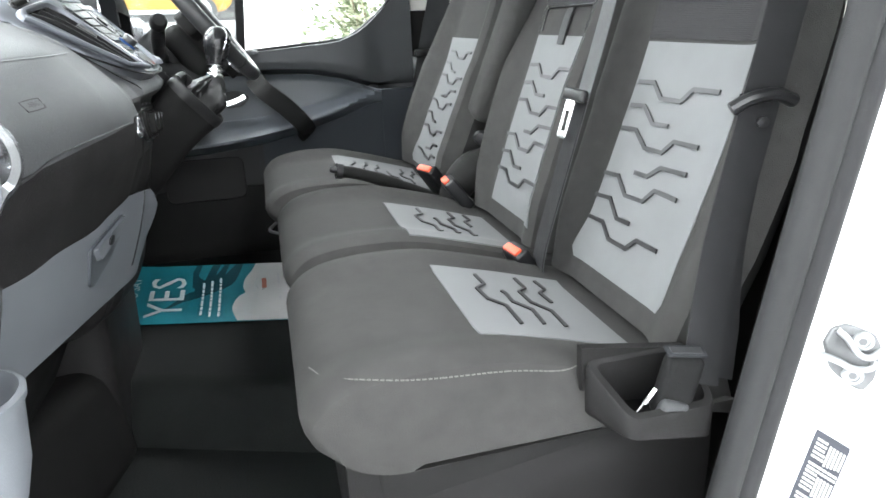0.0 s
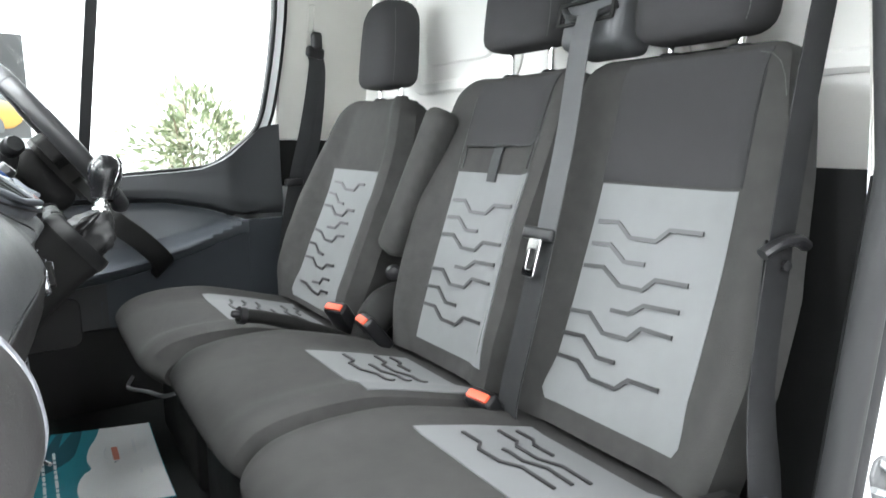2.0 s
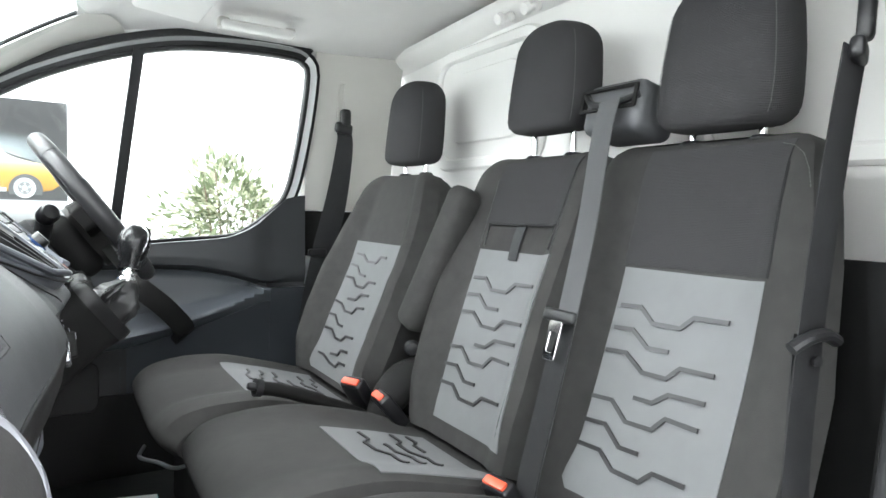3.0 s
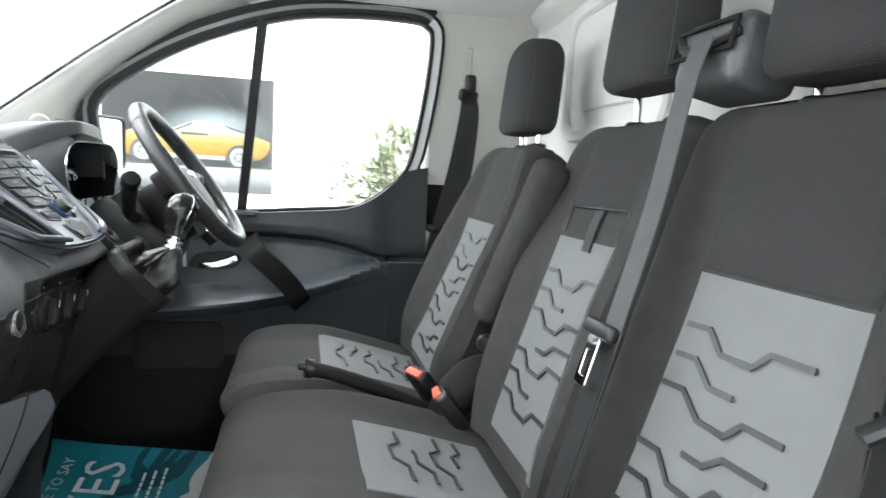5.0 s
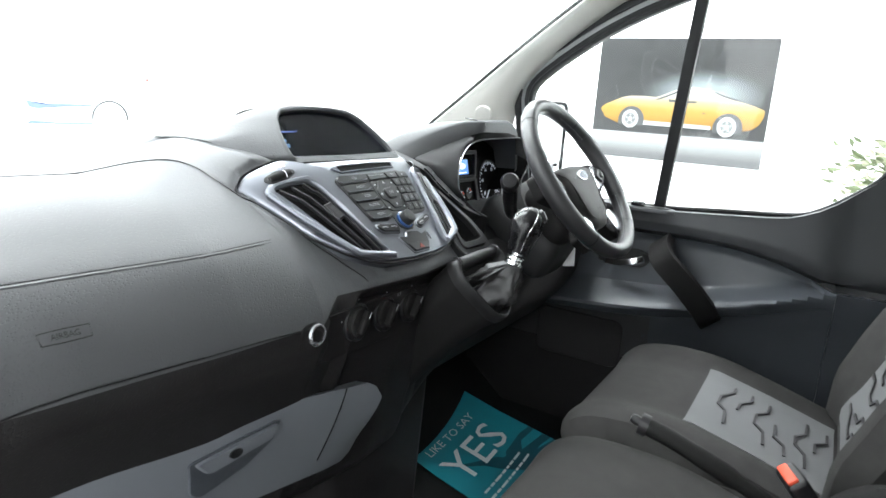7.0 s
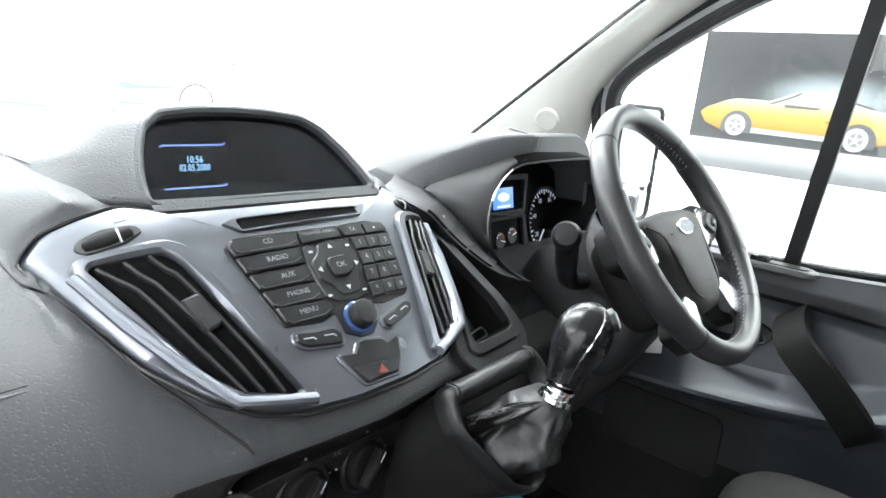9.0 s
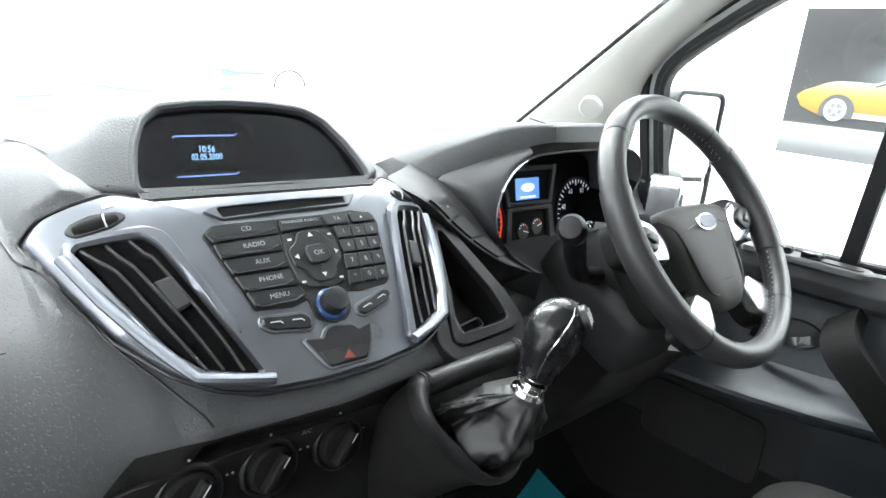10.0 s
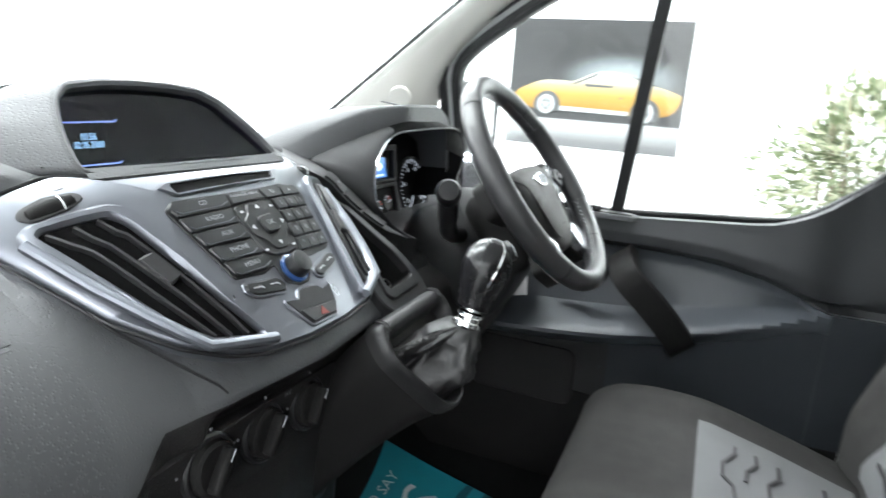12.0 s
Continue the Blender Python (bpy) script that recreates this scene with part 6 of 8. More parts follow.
def key(o, text="", at=None, size=0.0072, h=0.0036, r=0.0025):
    k = part("key", plate(round_poly(o, r, 3), stack, 0.0008, h, 0.0012), KEYBLACK, radio)
    if text:
        cu, cv = at or (sum(p[0] for p in o) / len(o), sum(p[1] for p in o) / len(o))
        part("key_print", lettering(text, size, stack, cu, cv, h + 0.0003), KEYINK, k)
    return k


for text, o in (("CD", ((-0.0800, 0.0180), (-0.0182, 0.0188), (-0.0206, 0.0328), (-0.0810, 0.0330), (-0.0845, 0.0240))),
                ("RADIO", ((-0.0820, 0.0345), (-0.0212, 0.0342), (-0.0228, 0.0496), (-0.0785, 0.0490))),
                ("AUX", ((-0.0780, 0.0508), (-0.0230, 0.0514), (-0.0222, 0.0672), (-0.0738, 0.0650))),
                ("PHONE", ((-0.0734, 0.0668), (-0.0222, 0.0692), (-0.0205, 0.0850), (-0.0692, 0.0812))),
                ("MENU", ((-0.0688, 0.0828), (-0.0200, 0.0868), (-0.0168, 0.0950), (-0.0298, 0.1010), (-0.0650, 0.0970)))):
    cu = sum(p[0] for p in o) / len(o)
    cv = sum(p[1] for p in o) / len(o)
    k = key(o, text, (-0.050 + 0.0023 * (cv - 0.02) / 0.02, cv - 0.001), 0.0066)
    lo = max(p[1] for p in o) - 0.0028
    ul, ur = min(p[0] for p in o) + 0.0085, max(p[0] for p in o) - 0.004
    # silver tube stands for the highlight on the key's glossy lower edge
    part("key_glint", tube([stack(ul - 0.0035, lo - 0.003, 0.0037), stack(ul, lo, 0.0037), stack(ur - 0.008, lo, 0.0037), stack(ur, lo - 0.003, 0.0037)], 0.0005, 5), SILVER, k)
key(((-0.0165, 0.0190), (0.0255, 0.0188), (0.0290, 0.0300), (-0.0175, 0.0312)), "PASSENGER AIRBAG", (0.004, 0.0228), 0.0042)
key(((0.0278, 0.0188), (0.0582, 0.0180), (0.0582, 0.0298), (0.0318, 0.0304)), "TA", None, 0.0062)
nk = key(((0.0597, 0.0180), (0.0870, 0.0182), (0.0910, 0.0255), (0.0905, 0.0290), (0.0597, 0.0298)))
part("note_print", plate(disc(0.073, 0.0245, 0.0012, 8), stack, 0.003, 0.0040), GREYINK, nk)
for (l0, r0, v0_, l1, r1, v1_), row in zip(((0.0360, 0.0918, 0.0320, 0.0378, 0.0866, 0.0452), (0.0374, 0.0860, 0.0468, 0.0364, 0.0830, 0.0610), (0.0360, 0.0824, 0.0626, 0.0318, 0.0806, 0.0780), (0.0320, 0.0798, 0.0796, 0.0290, 0.0770, 0.0935)), ("123", "456", "789", "*0#")):
    for c, ch in enumerate(row):
        ta, tb = c / 3, (c + 1) / 3
        key(((lerp(l0, r0, ta) + 0.0004, v0_), (lerp(l0, r0, tb) - 0.0004, v0_), (lerp(l1, r1, tb) - 0.0004, v1_), (lerp(l1, r1, ta) + 0.0004, v1_)), ch, None, 0.0072, r=0.0012)
pad = key(((-0.0186, 0.0347), (-0.0120, 0.0325), (-0.0070, 0.0400), (-0.0020, 0.0330), (0.0060, 0.0312), (0.0220, 0.0312), (0.0293, 0.0326), (0.0352, 0.0461), (0.0345, 0.0600), (0.0300, 0.0700), (0.0218, 0.0783), (0.0269, 0.0893), (0.010, 0.0930), (-0.0101, 0.0900), (-0.0195, 0.0837), (-0.0224, 0.0532)), h=0.0028)
for o in (((-0.0040, 0.0340), (0.0180, 0.0335), (0.0240, 0.0440), (0.0335, 0.0500), (0.0325, 0.0660), (0.0235, 0.0720), (0.0170, 0.0860), (-0.0030, 0.0865), (-0.0085, 0.0740), (-0.0185, 0.0670), (-0.0185, 0.0500), (-0.0090, 0.0445)),):
    part("pad_disc", plate(round_poly(o, 0.005, 4), stack, 0.0022, 0.0042, 0.001), KEYBLACK, pad)
key(((-0.0025, 0.0500), (0.0185, 0.0492), (0.0200, 0.0640), (0.0140, 0.0690), (-0.0020, 0.0692), (-0.0045, 0.0580)), "OK", (0.0080, 0.0590), 0.0074, 0.0072, 0.004)
for u, v, a in ((0.0076, 0.0382, 0), (0.0072, 0.0801, 180), (-0.0134, 0.0588, 90), (0.0288, 0.0585, -90)):
    ca, sa = math.cos(radians(a)), math.sin(radians(a))
    tri = [(u + x * ca + y * sa, v - x * sa + y * ca) for x, y in ((0, -0.0022), (0.0026, 0.002), (-0.0026, 0.002))]
    part("arrow_print", plate(tri, stack, 0.0038, 0.0047), GREYINK, pad)
for u, v in ((-0.0135, 0.0405), (0.0290, 0.0395), (-0.0150, 0.0835), (0.0235, 0.0850)):
    part("small_print", plate(rect(u - 0.002, v - 0.001, u + 0.002, v + 0.001, 0.0004, 1), stack, 0.0025, 0.0034), GREYINK, pad)
knob_m = frame_at(stack(0.003, 0.1085, 0.001), NV)
part("volume_ring", lathe([(0.0150, 0), (0.0150, 0.0026), (0.0142, 0.0034), (0.0125, 0.0040), (0.0123, 0.002), (0.001, 0.002)], knob_m, 32), glow("blue ring light", (0.08, 0.28, 0.9), 0.035, (0.02, 0.045, 0.12)), radio, "blue-lit ring of the volume knob")
part("volume_knob", lathe([(0.0118, 0.002), (0.0116, 0.0125), (0.0108, 0.0145), (0.0095, 0.0150), (0.001, 0.0143)], knob_m, 32), KEYBLACK, radio, "black volume knob")
for o in (((-0.0640, 0.1075), (-0.0260, 0.1115), (-0.0205, 0.1190), (-0.0240, 0.1262), (-0.0580, 0.1205), (-0.0650, 0.1130)), ((0.0277, 0.1153), (0.0640, 0.1040), (0.0705, 0.1080), (0.0655, 0.1163), (0.0320, 0.1255), (0.0256, 0.1215))):
    cu, cv = sum(p[0] for p in o) / 6, sum(p[1] for p in o) / 6
    ro = round_poly(o, 0.004, 4)
    part("call_key_rim", plate(grow(ro, 0.0022), stack, -0.002, 0.0022, 0.001), SILVER, cpanel)
    ck = part("call_key", plate(ro, stack, -0.001, 0.0042, 0.0018), KEYBLACK, cpanel)
    sl = (o[1][1] - o[0][1]) / (o[1][0] - o[0][0])
    for du in (-0.010, 0.009):
        part("key_print", tube([stack(cu + du - 0.0055, cv - 0.001 + sl * (du - 0.0055), 0.0045), stack(cu + du + 0.0030, cv - 0.001 + sl * (du + 0.003), 0.0045), stack(cu + du + 0.005, cv + 0.001 + sl * (du + 0.005), 0.0045)], 0.0006, 5), GREYINK, ck)
HAZ = [(-0.0345, 0.1346), (-0.0235, 0.1395), (-0.0178, 0.1385), (-0.0118, 0.1305), (-0.0036, 0.1286), (0.0159, 0.1314), (0.0205, 0.1374), (0.0262, 0.1380), (0.0345, 0.1335), (0.0285, 0.1498), (0.0176, 0.1645), (-0.0204, 0.1640)]
part("hazard_rim", plate(grow(round_poly(HAZ, 0.003, 3), 0.0022), stack, -0.002, 0.0018, 0.0009), SILVER, cpanel)
hz = part("hazard_panel", plate(round_poly(HAZ, 0.003, 3), stack, -0.001, 0.0026, 0.001), SOFTBLACK, cpanel)
part("hazard_key", plate(round_poly([(-0.0262, 0.1485), (0.0255, 0.1528), (0.0165, 0.1632), (-0.0195, 0.1628)], 0.002), stack, 0.001, 0.0042, 0.001), KEYBLACK, hz)
part("hazard_mark", plate([(0.0005, 0.1528), (0.0042, 0.1615), (-0.0066, 0.1600)], stack, 0.003, 0.0049), mat("dull red print", (0.19, 0.028, 0.018), 0.5), hz)

# hooded display: a leaning mouth with the screen deep inside
MO, MW, MN = Vector((-0.178, 0, 1.357)), Vector((-0.746, 0, 0.666)), Vector((0.666, 0, 0.746))


def mouth(u, w, h):
    return MO + MW * w + MN * h + Vector((0, u, 0))


mh = [(-0.117, 0.014), (-0.1165, 0.024), (-0.114, 0.038), (-0.107, 0.062), (-0.094, 0.090), (-0.077, 0.105), (-0.040, 0.111)]
scr_o = round_poly(mh + [(0.0, 0.1125)] + [(-u, w) for u, w in reversed(mh)], 0.006, 3)
lip_o = grow(scr_o, 0.0075)
hoodp = part("display_hood", plate(lip_o, mouth, -0.012, 0.0025, 0.003, hole=scr_o), DASH, dash, "grained lip of the display hood")


def crown_z(x, y):
    """Height of the broad hood behind the display's mouth."""
    slope = table([-0.45, -0.25], [0.24, 0.42], x)
    side = table([-0.42, -0.36, -0.25, -0.197], [0, 0.05, 0.45, 0.77], x)
    past = max(0, -y - table([-0.44, -0.36, -0.197], [0.182, 0.168, 0.138], x))
    return table([-0.70, -0.42, -0.30, -0.26], [1.325, 1.412, 1.432, 1.440], x) - slope * max(0, abs(y) - 0.05) - side * max(0, abs(y) - 0.09) - 1.5 * past


def flank(u, w, k):
    p = mouth(u, w, 0.0)
    s = max(0, min(1, w / 0.11))
    x = lerp(p.x, -0.70, k)
    y = p.y * (1 + (0.9 + 0.45 * (1 - s)) * k ** 0.6)
    b = min(1, k / 0.25)
    return Vector((x, y, lerp(p.z, crown_z(x, y), b * b * (3 - 2 * b))))


def crown_row(k):
    r = [flank(u, w, k) for u, w in lip_o]
    skirt = lambda p: Vector((p.x, p.y * (1 + 0.3 * min(1, k / 0.2)), p.z - 0.075 * min(1, k / 0.2) - 0.004))
    return [skirt(r[0])] + r + [skirt(r[-1])]


part("hood_crown", skin([crown_row(k / 20) for k in range(21)]), DASH, hoodp, "", 60)
cover_pane = part("display_cover", plate(scr_o, mouth, -0.0075, -0.006), TINT, hoodp, "dark tinted display cover", 0)
cover_pane.visible_shadow = False
part("mouth_sill", skin([[mouth(u, w, 0.0035) for u in [lerp(-0.122, 0.122, i / 16) for i in range(17)]] for w in (0.0075, 0.0, -0.010, -0.03)]), DASH, hoodp)
part("crown_seam", tube(smooth_line([Vector((x, y, max(crown_z(x, y), dash_xy(x, y).z) + 0.0002)) for x, y in ((-0.205, -0.139), (-0.28, -0.153), (-0.36, -0.168), (-0.42, -0.179))], 4), 0.0009, 5), SOFTBLACK, hoodp)
tun = [[mouth(u, w, -0.004).lerp(Vector((-0.338, u * 1.02, 1.332 + 0.88 * w)), k / 4) for u, w in scr_o] for k in range(5)]
# tunnel colour holds the shade inside the hood
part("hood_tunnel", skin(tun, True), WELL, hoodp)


def disp(u, v, h):
    return Vector((-0.3335 - 0.15 * (v - 1.37) + h, u, v + 0.15 * h))


scr = part("display", plate([(p.y, p.z) for p in tun[-1]], disp, -0.006, 0.0), SCREEN, dash, "black display glass deep in the hood")
dtext = lambda u, v, h: disp(u, -v, h)
part("clock_digits", lettering("10:56", 0.0104, dtext, 0.0, -1.3752, 0.0006, 0, 0.85), GLYPHDEEP, scr, "glowing clock digits")
part("date_digits", lettering("02.05.2000", 0.0098, dtext, 0.0, -1.3668, 0.0006, 0, 0.82), GLYPHDEEP, scr, "glowing date digits")
for v in (1.390, 1.346):
    part("display_line", tube([disp(-0.037, v - 0.0016, 0.0005), disp(-0.034, v, 0.0005), disp(0.034, v + 0.0006, 0.0005), disp(0.037, v + 0.0028, 0.0005)], 0.0007, 5), GLYPHLINE, scr)

# heater controls
def heat(u, v, h):
    return Vector((-0.062 - 0.080 * u - 0.16 * v + h, u, 1.143 - 0.095 * u - v + 0.1 * h))


# panel colour carries the shade of the dashboard above it
hp = part("heater_panel", plate(round_poly([(-0.252, -0.016), (-0.10, -0.026), (0.075, -0.030), (0.075, 0.045), (-0.20, 0.048), (-0.248, 0.026)], 0.02, 4), heat, -0.03, 0.0012, 0.001), LOWDASH, dash, "heater control panel, darkened for shade under the dashboard")
for u, r, start in ((-0.223, 0.0112, True), (-0.137, 0.023, False), (-0.067, 0.023, False), (0.006, 0.023, False)):
    m = frame_at(heat(u, 0.0, 0.0015), (1, 0, 0.1))
    part("knob_rim", lathe([(r + 0.004, 0), (r + 0.004, 0.004), (r + 0.002, 0.006), (r, 0.006), (r, 0.001), (0.001, 0.001)], m, 28), BRIGHT if start else SOFTBLACK, hp)
    part("control_knob", lathe([(r - 0.001, 0.0), (r - 0.002, 0.004 if start else 0.010), (r - 0.005, 0.0045 if start else 0.0120), (0.001, 0.0045 if start else 0.0115)], m, 28), PLASTIC, hp)
    if not start:
        turn = Matrix.Rotation(radians(-38), 4, "Z")
        part("knob_grip", box(0, 0, 0, 0.009, 0.036, 0.012, 0.003, 3, m @ turn @ Matrix.Translation((0, 0, 0.015))), PLASTIC, hp)
        part("knob_mark", box(0, 0, 0, 0.0012, 0.010, 0.001, 0.0003, 1, m @ turn @ Matrix.Translation((0, 0.012, 0.0212))), KEYINK, hp)
    for k in range(7):
        a = radians(210 - 40 * k)
        part("dial_print", plate(disc(u + (r + 0.010) * math.cos(a), -(r + 0.010) * math.sin(a), 0.0013, 6), heat, 0.001, 0.0021), KEYINK, hp) if not start and k in (1, 3, 5) else None
part("word", lettering("A/C", 0.0065, heat, -0.030, -0.024, 0.0021), KEYINK, hp)

# cubby beside the panel, with the switch strip
def side_pt(u, v, h):
    """Right of the centre panel: falls away towards the driver."""
    return S0 + DV * v + NV * (h - 0.012 - 0.18 * (u - 0.147) - 0.16 * max(0, 0.12 - v) - 10 * max(0, -v) ** 2) + Vector((0, u, 0))


cub_o = round_poly([(0.1982, 0.0134), (0.2105, 0.0132), (0.2504, 0.1547), (0.249, 0.1668), (0.2351, 0.1716), (0.1436, 0.1774), (0.131, 0.1701), (0.1392, 0.1454)], 0.008, 4)
cub_i = round_poly([(0.2013, 0.0314), (0.2093, 0.0315), (0.2389, 0.1476), (0.2379, 0.1565), (0.2242, 0.1605), (0.1505, 0.1645), (0.1455, 0.1597), (0.1478, 0.1469)], 0.006, 4)
cheek_o = grow(cub_o, 0.020)
part("side_cheek", plate(cheek_o, side_pt, -0.10, -0.0015, 0.002, hole=cub_o), LOWCHEEK, dash, "dark cheek beside the centre panel")
cb = part("cubby", plate(cub_o, side_pt, -0.010, 0.0015, 0.0012, hole=cub_i), LOWCHEEK, dash, "open tray with a raised rim")
part("cubby_wall", skin([[side_pt(u, v, -0.001) for u, v in cub_i], [side_pt(u, v - 0.006, -0.05) for u, v in cub_i]], True), PLASTIC, cb)
part("cubby_floor", plate([(u, v - 0.006) for u, v in cub_i], side_pt, -0.056, -0.049), PLASTIC, cb)
tray = round_poly([(0.1523, 0.1526), (0.2171, 0.1424), (0.2209, 0.1538), (0.1552, 0.1615)], 0.006)
part("tray_slot", tube([side_pt(u, v, -0.026) for u, v in tray], 0.0012, 6, True), SLAT, cb)
# switch strip: four long keys in a row down to the column
KEYL = smooth_line([(-0.215, 0.165, 1.358), (-0.174, 0.199, 1.336), (-0.163, 0.227, 1.311), (-0.152, 0.257, 1.286), (-0.138, 0.300, 1.258), (-0.125, 0.350, 1.237)], 6)
KEYR = smooth_line([(-0.250, 0.215, 1.358), (-0.192, 0.234, 1.337), (-0.178, 0.259, 1.312), (-0.165, 0.291, 1.283), (-0.147, 0.328, 1.257), (-0.124, 0.366, 1.235)], 6)
BORDER = smooth_line([(-0.296, 0.272, 1.357), (-0.245, 0.286, 1.337), (-0.198, 0.296, 1.308), (-0.164, 0.308, 1.277), (-0.143, 0.334, 1.254), (-0.121, 0.369, 1.233)], 6)


def along(line, t):
    """The point at the fraction t of a line."""
    f = max(0.0, min(1.0, t)) * (len(line) - 1.0001)
    return line[int(f)].lerp(line[int(f) + 1], f - int(f))


def strip(s, w, h):
    """s down the row of switches, w across it, h off it."""
    a, b = along(KEYL, s), along(KEYR, s)
    d = (along(KEYL, min(1, s + 0.05)) - along(KEYL, max(0, s - 0.05))).cross(b - a).normalized()
    return a.lerp(b, w) + (d if d.z > 0 else -d) * h


part("switch_bed", skin([[strip(s, -0.12, -0.06), strip(s, -0.10, -0.002), strip(s, 0.0, -0.001), strip(s, 0.5, -0.001), strip(s, 1.0, -0.001), along(BORDER, s), along(BORDER, s) + Vector((-0.01, 0.0, -0.07))] for s in [i / 20 for i in range(21)]]), LOWCHEEK, dash, "dark strip with a row of switches", 50)
for k, (a, b) in enumerate(((0.205, 0.39), (0.41, 0.59), (0.61, 0.78))):
    sk = part("switch", plate(rect(a, 0.03, b, 0.97, 0.008, 2), strip, -0.002, 0.0018, 0.0006), LOWCHEEK, dash)
    if k == 0:
        part("switch_print", plate(disc(0.30, 0.5, 0.012, 10, 8.0), strip, 0.0012, 0.0024), PRINTGREY, sk)
# ---- instrument binnacle ----
def clus(u, v, h):
    """The instruments' face: u across, v up from its middle."""
    return Vector((-0.250 - 0.20 * v + h, u, 1.290 + v + 0.20 * h))


CU = 0.478
cl_o = round_poly([(CU - 0.175, -0.075), (CU - 0.185, 0.0), (CU - 0.165, 0.055), (CU - 0.11, 0.085), (CU, 0.092), (CU + 0.11, 0.088), (CU + 0.175, 0.06), (CU + 0.185, 0.0), (CU + 0.17, -0.075)], 0.02, 4)
cl = thing("instrument_cluster", (-0.25, CU, 1.29), "black instrument cluster with a blue display and white dials", "instrument cluster")
part("face", plate(cl_o, clus, -0.02, 0.0), WELL, cl)
part("display", plate(rect(CU - 0.0275, 0.009, CU + 0.0275, 0.042, 0.001), clus, -0.001, 0.002), LCD, cl, "blue lit display")
part("display_mark", plate(disc(CU, 0.0275, 0.016, 20, 0.42), clus, 0.001, 0.0026), GLYPH, cl)
part("display_bar", plate(rect(CU - 0.018, 0.0115, CU + 0.018, 0.0145, 0.0005, 1), clus, 0.001, 0.0026), GLYPH, cl)
shield = lambda o, r: round_poly([(CU + u, v) for u, v in o], r)
part("centre_shield", plate(shield(((-0.070, 0.062), (0.070, 0.062), (0.055, 0.0), (-0.055, 0.0)), 0.004), clus, -0.001, 0.007, 0.002, hole=shield(((-0.056, 0.053), (0.056, 0.053), (0.046, 0.006), (-0.046, 0.006)), 0.005)), SHROUD, cl, "dark grey shield round the display")
part("centre_shield", plate(shield(((-0.055, -0.0005), (0.055, -0.0005), (0.064, -0.072), (-0.064, -0.072)), 0.004), clus, -0.001, 0.007, 0.002, hole=shield(((-0.043, -0.008), (0.043, -0.008), (0.046, -0.057), (-0.046, -0.057)), 0.005)), SHROUD, cl, "dark grey shield round the small gauges")
for uc, txt, red in ((CU - 0.115, ("1", "2", "3", "4", "5", "6"), True), (CU + 0.128, ("20", "40", "60", "80", "100", "120"), False)):
    d = part("dial_ring", plate(disc(uc, -0.020, 0.058, 40), clus, -0.001, 0.004, 0.001, hole=disc(uc, -0.020, 0.055, 40)), SOFTBLACK, cl)
    for k in range(31):
        a = radians(225 - 9 * k)
        c1, s1 = math.cos(a), math.sin(a)
        r0, r1 = (0.044 if k % 3 == 0 else 0.048), 0.053
        w = 0.0007
        part("dial_tick", plate([(uc + r0 * c1 - w * s1, -0.020 + r0 * s1 + w * c1), (uc + r1 * c1 - w * s1, -0.020 + r1 * s1 + w * c1), (uc + r1 * c1 + w * s1, -0.020 + r1 * s1 - w * c1), (uc + r0 * c1 + w * s1, -0.020 + r0 * s1 - w * c1)], clus, 0.0, 0.0012), DIALRED if (red and k > 20) else DIALWHITE, d, "", 0)
    for k, tx in enumerate(txt):
        a = radians(215 - 50 * k)
        part("dial_number", lettering(tx, 0.011, lambda u, v, h: clus(u, -v, h), uc + 0.037 * math.cos(a), 0.020 - 0.037 * math.sin(a), 0.0012), DIALWHITE, d)
    if red:
        part("red_arc", tube([clus(uc + 0.052 * math.cos(radians(a)), -0.020 + 0.052 * math.sin(radians(a)), 0.0012) for a in range(25, -46, -5)], 0.0016, 5), DIALRED, d)
    a = radians(228)
    part("needle", tube([clus(uc, -0.020, 0.005), clus(uc + 0.046 * math.cos(a), -0.020 + 0.046 * math.sin(a), 0.005)], 0.0012, 6), DIALWHITE, d)
for du, dv in ((-0.014, -0.039), (0.020, -0.034)):
    sg = part("small_gauge", plate(disc(CU + du, dv, 0.013, 20), clus, 0.001, 0.0022), SOFTBLACK, cl)
    for k in range(5):
        a = radians(30 + 30 * k)
        part("gauge_mark", plate(disc(CU + du + 0.010 * math.cos(a), dv + 0.010 * math.sin(a), 0.0011, 6), clus, 0.002, 0.003), DIALRED if k < 2 else DIALWHITE, sg, "", 0)
    part("gauge_needle", tube([clus(CU + du, dv, 0.003), clus(CU + du + 0.011, dv + 0.003 * (1 if du > 0 else -1), 0.003)], 0.0007, 4), DIALWHITE, sg)

# binnacle: the rim round the instruments, at the driver's side of them
BR = [(0.318, 1.250), (0.3125, 1.285), (0.3150, 1.315), (0.330, 1.344), (0.359, 1.368), (0.400, 1.382), (0.470, 1.386), (0.560, 1.387), (0.620, 1.386), (0.648, 1.381), (0.668, 1.363), (0.662, 1.337), (0.640, 1.313), (0.612, 1.294), (0.588, 1.272)]
rim_pts = smooth_line([(-0.175 - 0.20 * (z - 1.36), y, z) for y, z in BR], 4)
face_pts = [clus(lerp(CU, p.y, 1.02), (p.z - 1.318) * 1.12 + 0.018, 0.0) for p in rim_pts]
# tunnel colour holds the shade round the instruments
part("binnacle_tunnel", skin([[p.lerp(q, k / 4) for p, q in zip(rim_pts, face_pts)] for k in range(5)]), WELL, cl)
# one rim line; its lit and dim stretches are put into three colours
part("bright_edge", tube(rim_pts[11:19], 0.0016, 8), BRIGHT, cl, "lit stretch of the binnacle's rim, in a brighter silver")
part("unlit_edge", tube(rim_pts[:12], 0.0014, 8), RIMSILVER, cl)
part("top_edge", tube(rim_pts[18:], 0.0020, 8), LOWCHEEK, cl)
